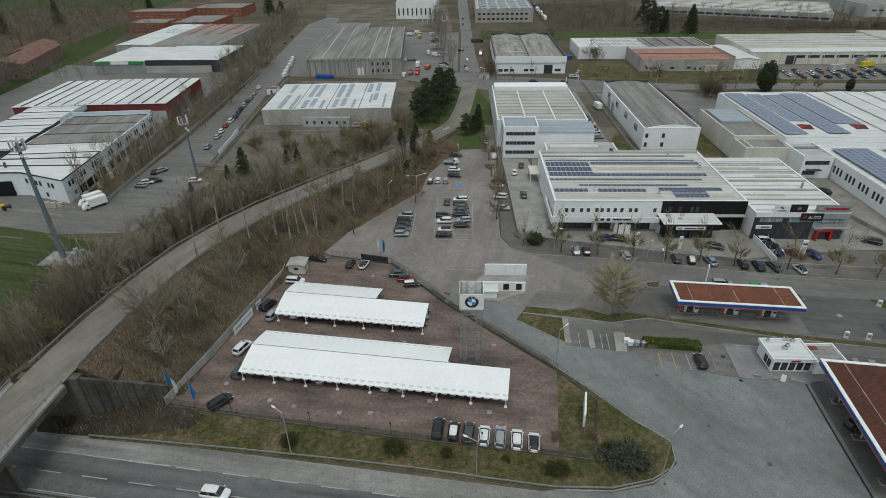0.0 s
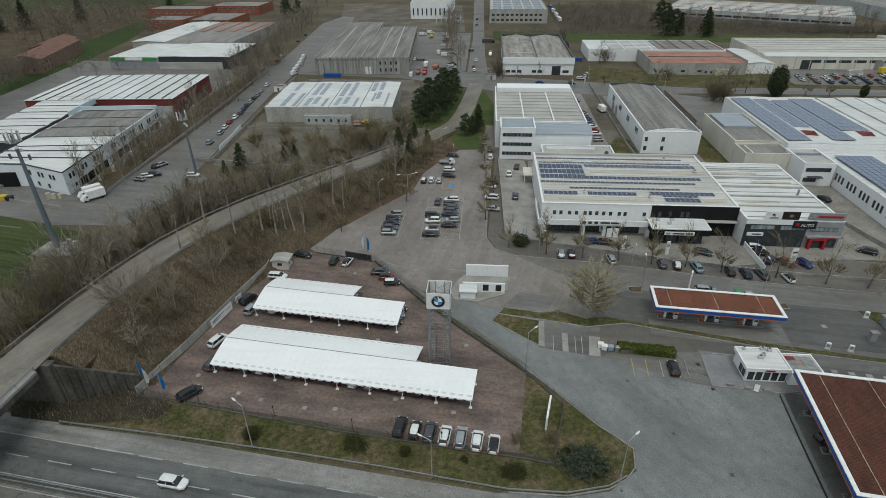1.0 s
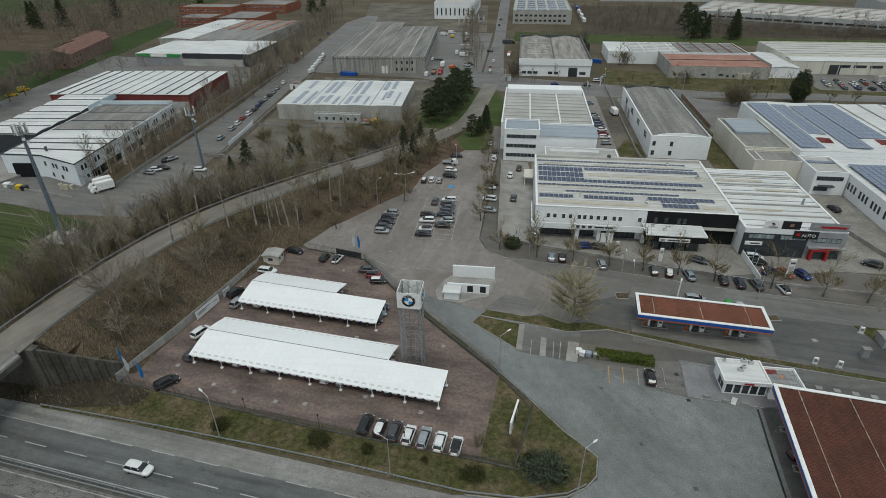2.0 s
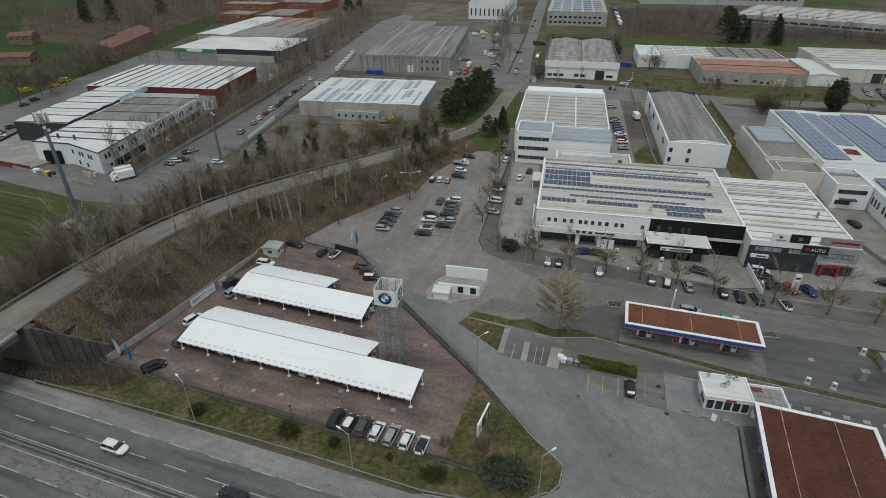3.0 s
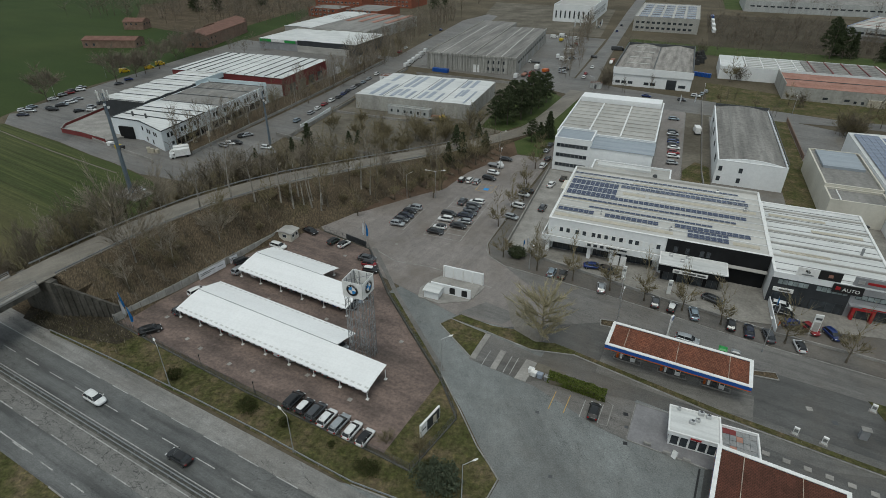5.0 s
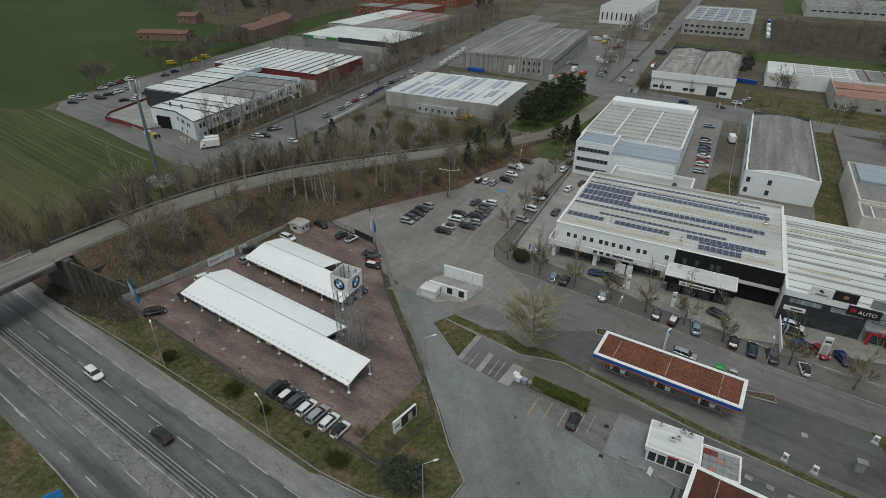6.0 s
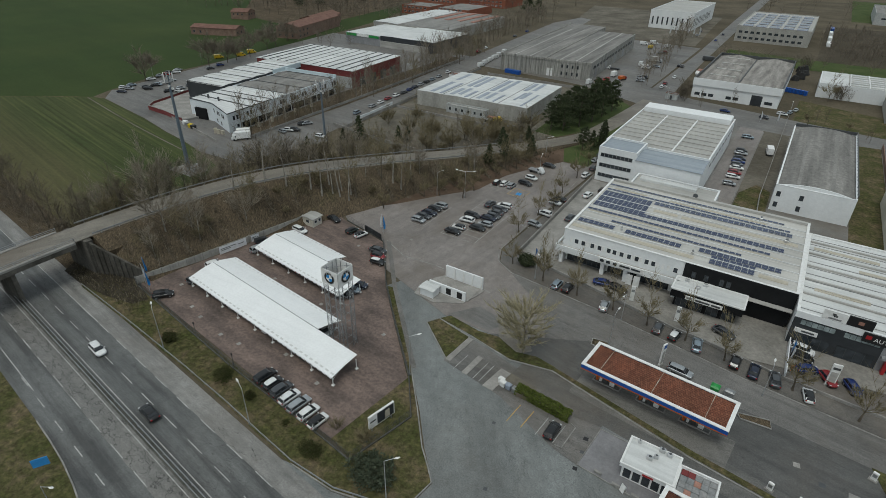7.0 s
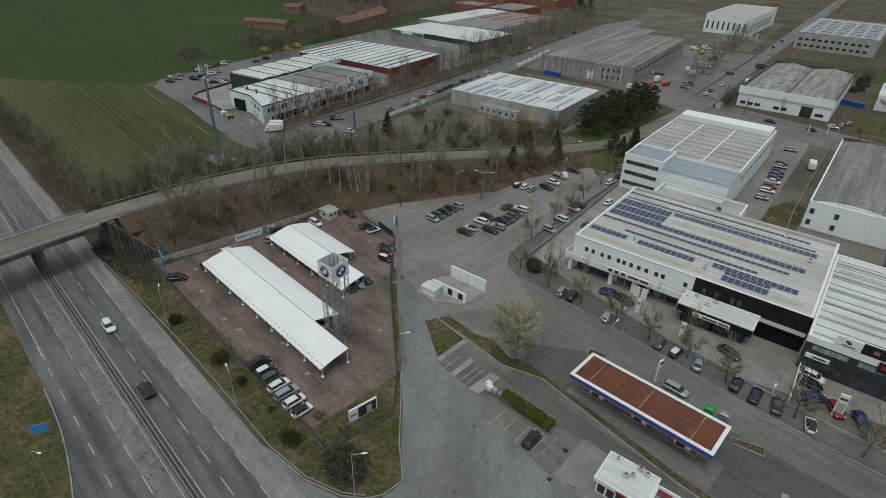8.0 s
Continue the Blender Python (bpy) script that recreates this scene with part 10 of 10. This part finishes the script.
def van(x, y, heading, tone, label, L=5.4, H=2.4, box_body=False, cargo=None):
    v = thing("van", label, "van", (x, y, 0.04), heading, "vans and lorries")
    w, h = 0.98, L / 2
    if box_body:
        bits = [("cab", loft(car_sections([(h, 0.7, 0.85, 0.35, 0.9, 0.95), (h - 0.3, 0.9, 0.98, 0.3, 1.1, 1.25), (h - 0.9, 0.92, 1.0, 0.3, 1.3, 2.0), (h - 1.9, 0.92, 1.0, 0.3, 1.3, 2.1)])), CAR[tone]),
                ("cargo_box", box(-h, h - 1.8, -1.08, 1.08, 0.75, H, None, 0.04), M[cargo] if cargo else CAR[tone]), ("chassis", box(-h + 0.1, h - 1.0, -0.6, 0.6, 0.4, 0.75), M["dark_steel"])]
    else:
        bits = [("body", loft(car_sections([(h, 0.75, 0.85, 0.35, 0.85, 0.9), (h - 0.25, 0.88, 0.96, 0.25, 1.0, 1.1), (h - 0.9, 0.92, 1.0, 0.25, 1.15, 1.35), (h - 1.6, 0.92, 1.0, 0.25, 1.4, H - 0.1), (0, 0.92, 1.0, 0.25, 1.4, H), (-h + 0.1, 0.92, 1.0, 0.25, 1.4, H), (-h, 0.9, 0.95, 0.35, 1.35, H - 0.1)])), CAR[tone])]
    top = 1.95 if box_body else H - 0.2
    bits.append(("windscreen", loft([[(h - 0.92, -0.8, 1.38), (h - 0.92, 0.8, 1.38), (h - 0.86, 0.8, 1.38), (h - 0.86, -0.8, 1.38)], [(h - 1.58, -0.72, top), (h - 1.58, 0.72, top), (h - 1.50, 0.72, top + 0.03), (h - 1.50, -0.72, top + 0.03)]]), M["car_glass"]))
    for nm, bm, mt in bits:
        part(nm, bm, mt, v).matrix_parent_inverse = Matrix.Identity(4)
    for s in (-1, 1):
        part("side_window", box(h - 2.1, h - 1.35, s * 1.0 - 0.02, s * 1.0 + 0.02, 1.35, 1.85), M["car_glass"], v).matrix_parent_inverse = Matrix.Identity(4)
        for wx in (h - 0.95, -h + 1.1):
            part("wheel", rod((wx, s * 0.82, 0.36), (wx, s * 1.0, 0.36), 0.36, sides=12), M["rubber"], v).matrix_parent_inverse = Matrix.Identity(4)
    return v


van(-44.5, 224.2, 5, "yellow", "orange-yellow crane truck parked beside the hall", 6.2, 1.1, True, "steel")
van(-4.6, 183.6, -6, "white", "white pickup truck with an open bed", 5.6, 1.1, True, "steel")
van(-115.2, 150.6, 232, "white", "white box lorry beside the depot", 7.0, 3.2, True, "white_paint")
van(-112.6, 148.2, 232, "white", "white box lorry beside the depot", 7.0, 3.2, True, "white_paint")
van(60.0, 251.0, 100, "white", "white box van in the works yard", 6.5, 3.0, True, "white_paint")
for k, (x, y) in enumerate(((-101.4, 316), (-103.0, 324), (-104.2, 331.8), (-105.2, 340.9), (-107, 350), (-109.2, 361.3))):
    van(x, y, 80 + 7 * (k % 3), "white", "white delivery van parked at the roadside", 5.6)
for x, y, t, tone in ((-33.9, 315, 88, "white"), (-24.0, 378, 95, "white"), (-18.7, 370.6, 4, "white"), (-41.8, 449, 10, "white"), (-36.7, 457, 0, "white"), (-24.8, 449, 60, "white")):
    van(x, y, t, tone, "%s van in the hall's yard" % tone, 5.6)
for x, y, t, tone, cargo, L, hc, lb in ((-27.0, 321, 268, "red", "red_paint", 6.4, 2.6, "red lorry in the hall's yard"), (-30.8, 321, 88, "grey", "rust_roof", 6.8, 1.5, "lorry with a rusty open bed"), (-28.0, 339, 88, "white", "white_paint", 6.5, 3.0, "white box lorry in the hall's yard"),
                                        (-21.7, 334, 70, "red", "orange_band", 5.5, 2.2, "orange tipper lorry in the hall's yard"), (-34.0, 356, 186, "white", "dark_steel", 7.5, 1.1, "white flatbed lorry with an empty bed"), (-19.2, 393, 6, "silver", "pale_roof", 8.5, 3.4, "grey lorry with a pale tarpaulin"),
                                        (-22.1, 423, 60, "red", "dark_steel", 7.0, 1.2, "red tractor lorry in the hall's yard"), (-34.0, 438, 85, "yellow", "yellow_paint", 5.5, 2.2, "yellow lorry in the hall's yard"), (10.2, 376, 268, "white", "rust_roof", 9.5, 2.0, "white lorry with a rusty bed behind a gate"), (8.7, 418, 2, "black", "dark_steel", 9.0, 2.8, "dark lorry trailer in a yard")):
    van(x, y, t, tone, lb, L, hc, True, cargo)
for x, y in ((-241.7, 238.4), (-236.4, 251), (-238.5, 261)):
    van(x, y, 60, "yellow", "yellow delivery van beside the field", 5.4)
van(-44, 226.6, 5, "yellow", "orange-yellow tipper lorry before the hall", 6.5, 1.6, True, "rust_roof")
van(207, 323, 20, "white", "grey lorry trailer in a crowded yard", 11.0, 3.6, True, "pale_roof")
van(228, 331, 20, "yellow", "yellow lorry in a crowded yard", 10.0, 3.4, True, "yellow_paint")
mix = ("silver", "grey", "white", "black", "blue", "red", "pale_blue", "navy", "white", "silver")
shapes = ("hatchback", "saloon", "suv", "estate")
k = 0
for x, y, t in ((-106.3, 163.3, 170), (-107.2, 175.1, 100), (-98.7, 200.1, 95), (-99.6, 212, 95), (-100.6, 219.1, 95), (-101.6, 226.1, 95), (-101.9, 233, 95), (-102.1, 239.6, 95), (-103, 245.6, 95), (-104.0, 251.6, 95), (-104.4, 257.6, 95), (-105.1, 264, 95), (-105.6, 270.3, 95), (-106.7, 278.3, 95), (-108, 290, 95), (-124, 352, 95), (-126, 366, 95), (-131, 420, 95), (-133, 446, 95)):
    put_car(shapes[k % 4], mix[(k * 3) % 10], x, y, t, 0.04, "cars along the side road")
    k += 1
for x, y in ((50.7, 266.2), (51.0, 247.4), (51.2, 244.0), (51.6, 237.6), (51.7, 234.2), (51.8, 230.9), (52.2, 227.1), (52.3, 221.7), (52.4, 217.7), (52.3, 210.6)):
    put_car(shapes[k % 4], mix[(k * 7 + 3) % 10], x, y, 6, 0.03, "cars beside the production hall")
    k += 1
for x, y, t in ((-213.2, 160.1, 30), (-215.6, 165.5, 30), (-208.7, 171, 30), (-211.8, 178.3, 30), (-213, 183.7, 30), (-228.2, 200.1, 60), (-227.8, 193.8, 60), (-192.4, 177, 20), (-221.3, 216.9, 70), (-224.2, 225.7, 70)):
    put_car(shapes[k % 4], mix[(k * 3) % 10], x, y, t, 0.04, "cars beside the field")
    k += 1
for x, y, t in ((59.2, 311, 0), (52.9, 300.4, -8), (36.5, 301, -8), (-19.6, 535, 90), (-18.3, 514, 90), (-3.7, 388.6, 90), (-14.6, 378, 0), (-13.9, 342.4, 0), (0.9, 329.5, 90), (0.4, 338, 90), (1.3, 356, 90), (-1.7, 388, 90), (-1.7, 499, 90), (-1.9, 531, 90), (-12.5, 336, 0), (-12.2, 345, 0), (62, 316, 80), (64, 322, 80)):
    put_car(shapes[k % 4], mix[(k * 3 + 1) % 10], x, y, t, 0.04, "cars along the straight road")
    k += 1
for i in range(4):
    for j in range(9):
        if (i * 5 + j * 3) % 7:
            put_car(shapes[k % 4], mix[(k * 3) % 10], 174 + j * 6.4 + i, 307 + i * 5.2, 80 + (k % 5) * 4, 0.04, "cars in the crowded yard")
            k += 1
put_car("saloon", "black", 111.0, 160.0, 100, 0.14, "cars in the workshop drive")
put_car("suv", "black", 105.8, 128.3, 150, 0.14, "cars in the workshop drive")
for x, y in ((100.8, 173.0), (102.5, 176.5), (103.5, 180), (104.6, 183.4)):
    put_car("saloon", ("silver", "black", "grey", "navy")[k % 4], x, y, 10, 0.14, "cars in the workshop drive")
    k += 1

# between the far halls: bins, containers and the red court wall
solo("court_wall", strip([(96.3, 234), (96.4, 284)], 0.25, 0, 1.7), M["brick_wall"], "weathered brick wall along an asphalt court", "wall", kind="structure")
for k in range(6):
    solo("blue_tank", box(-0.8, 0.8, -0.8, 0.8, 0, 2.3, None, 0.12), M["blue_band"], "blue plastic tank in a storage yard", "tank", (56.9 + k * 1.75, 360.6 - k * 0.6, 0.0), -18, "blue tanks in the yard")
for k in range(4):
    solo("container", box(-1.3, 1.3, -6, 6, 0, 2.6, None, 0.06), M["white_wall" if k < 3 else "blue_band"], "shipping container beside the rough ground", "container", (70.3, 530 + k * 28, 0.0), 2, "containers in a line")
for k, (x, y, h) in enumerate(((58.5, 392, 2.6), (61.2, 398, 3.4), (60.0, 405, 3.0), (62.5, 411, 2.4), (59.4, 418, 3.2), (61.6, 425, 2.8))):
    solo("scrap_stack", rod((0, 0, 0), (0.3, 0.2, h), 2.4, 1.5, 7), M["rubber"], "dark stack of tyres and scrap", "scrap", (x, y, 0.0), k * 37, "scrap stacks in the yard")

# gatehouses by the road junctions
for x, y, w, d, mat in ((-97.6, 281.0, 4.6, 6.0, "white_wall"), (10.5, 309.5, 5.6, 3.6, "pale_wall")):
    hut = hall("gatehouse", x - w / 2, x + w / 2, y - d / 2, y + d / 2, 2.9, mat, "small flat-roofed gatehouse beside the road", "gatehouse", "flat", "old_tiles", parapet="old_tiles")
    part("door", box(x - 0.5, x + 0.5, y - d / 2 - 0.06, y - d / 2 + 0.05, 0.05, 2.1), M["dark_steel"], hut)
solo("container", box(-4.8, 4.8, -1.25, 1.25, 0, 2.0, None, 0.06), M["blue_band"], "open blue waste container before the concrete hall", "container", (-78.0, 311.4, 0.02), -6)

# walls of the vacant lot
solo("lot_wall", strip([(-91.2, 192), (-92.0, 206), (-93.6, 219)], 0.2, 0, 2.0), M["white_wall"], "white panel wall beside the vacant lot", "wall", kind="structure")
solo("lot_wall", strip([(-91.0, 218.5), (-72, 218.2), (-46, 218.4), (-30, 224)], 0.25, 0, 1.0), M["concrete"], "low weathered concrete wall across the vacant lot", "wall", kind="structure")
for k, (x, y) in enumerate(((-123.6, 148.4), (-125.2, 147.8), (-126.8, 147.6), (-120.0, 156.0), (-119.6, 163.0), (-119.8, 170.5), (-122.6, 186.0), (-122.8, 196.5))):
    solo("pallet_stack", box(-0.6, 0.6, -0.5, 0.5, 0, 1.5 + 0.3 * (k % 3), None, 0.03), M["beige_skylight"], "stack of pale wooden pallets beside the depot", "pallets", (x, y, 0.0), k * 23, "pallet stacks at the depot")
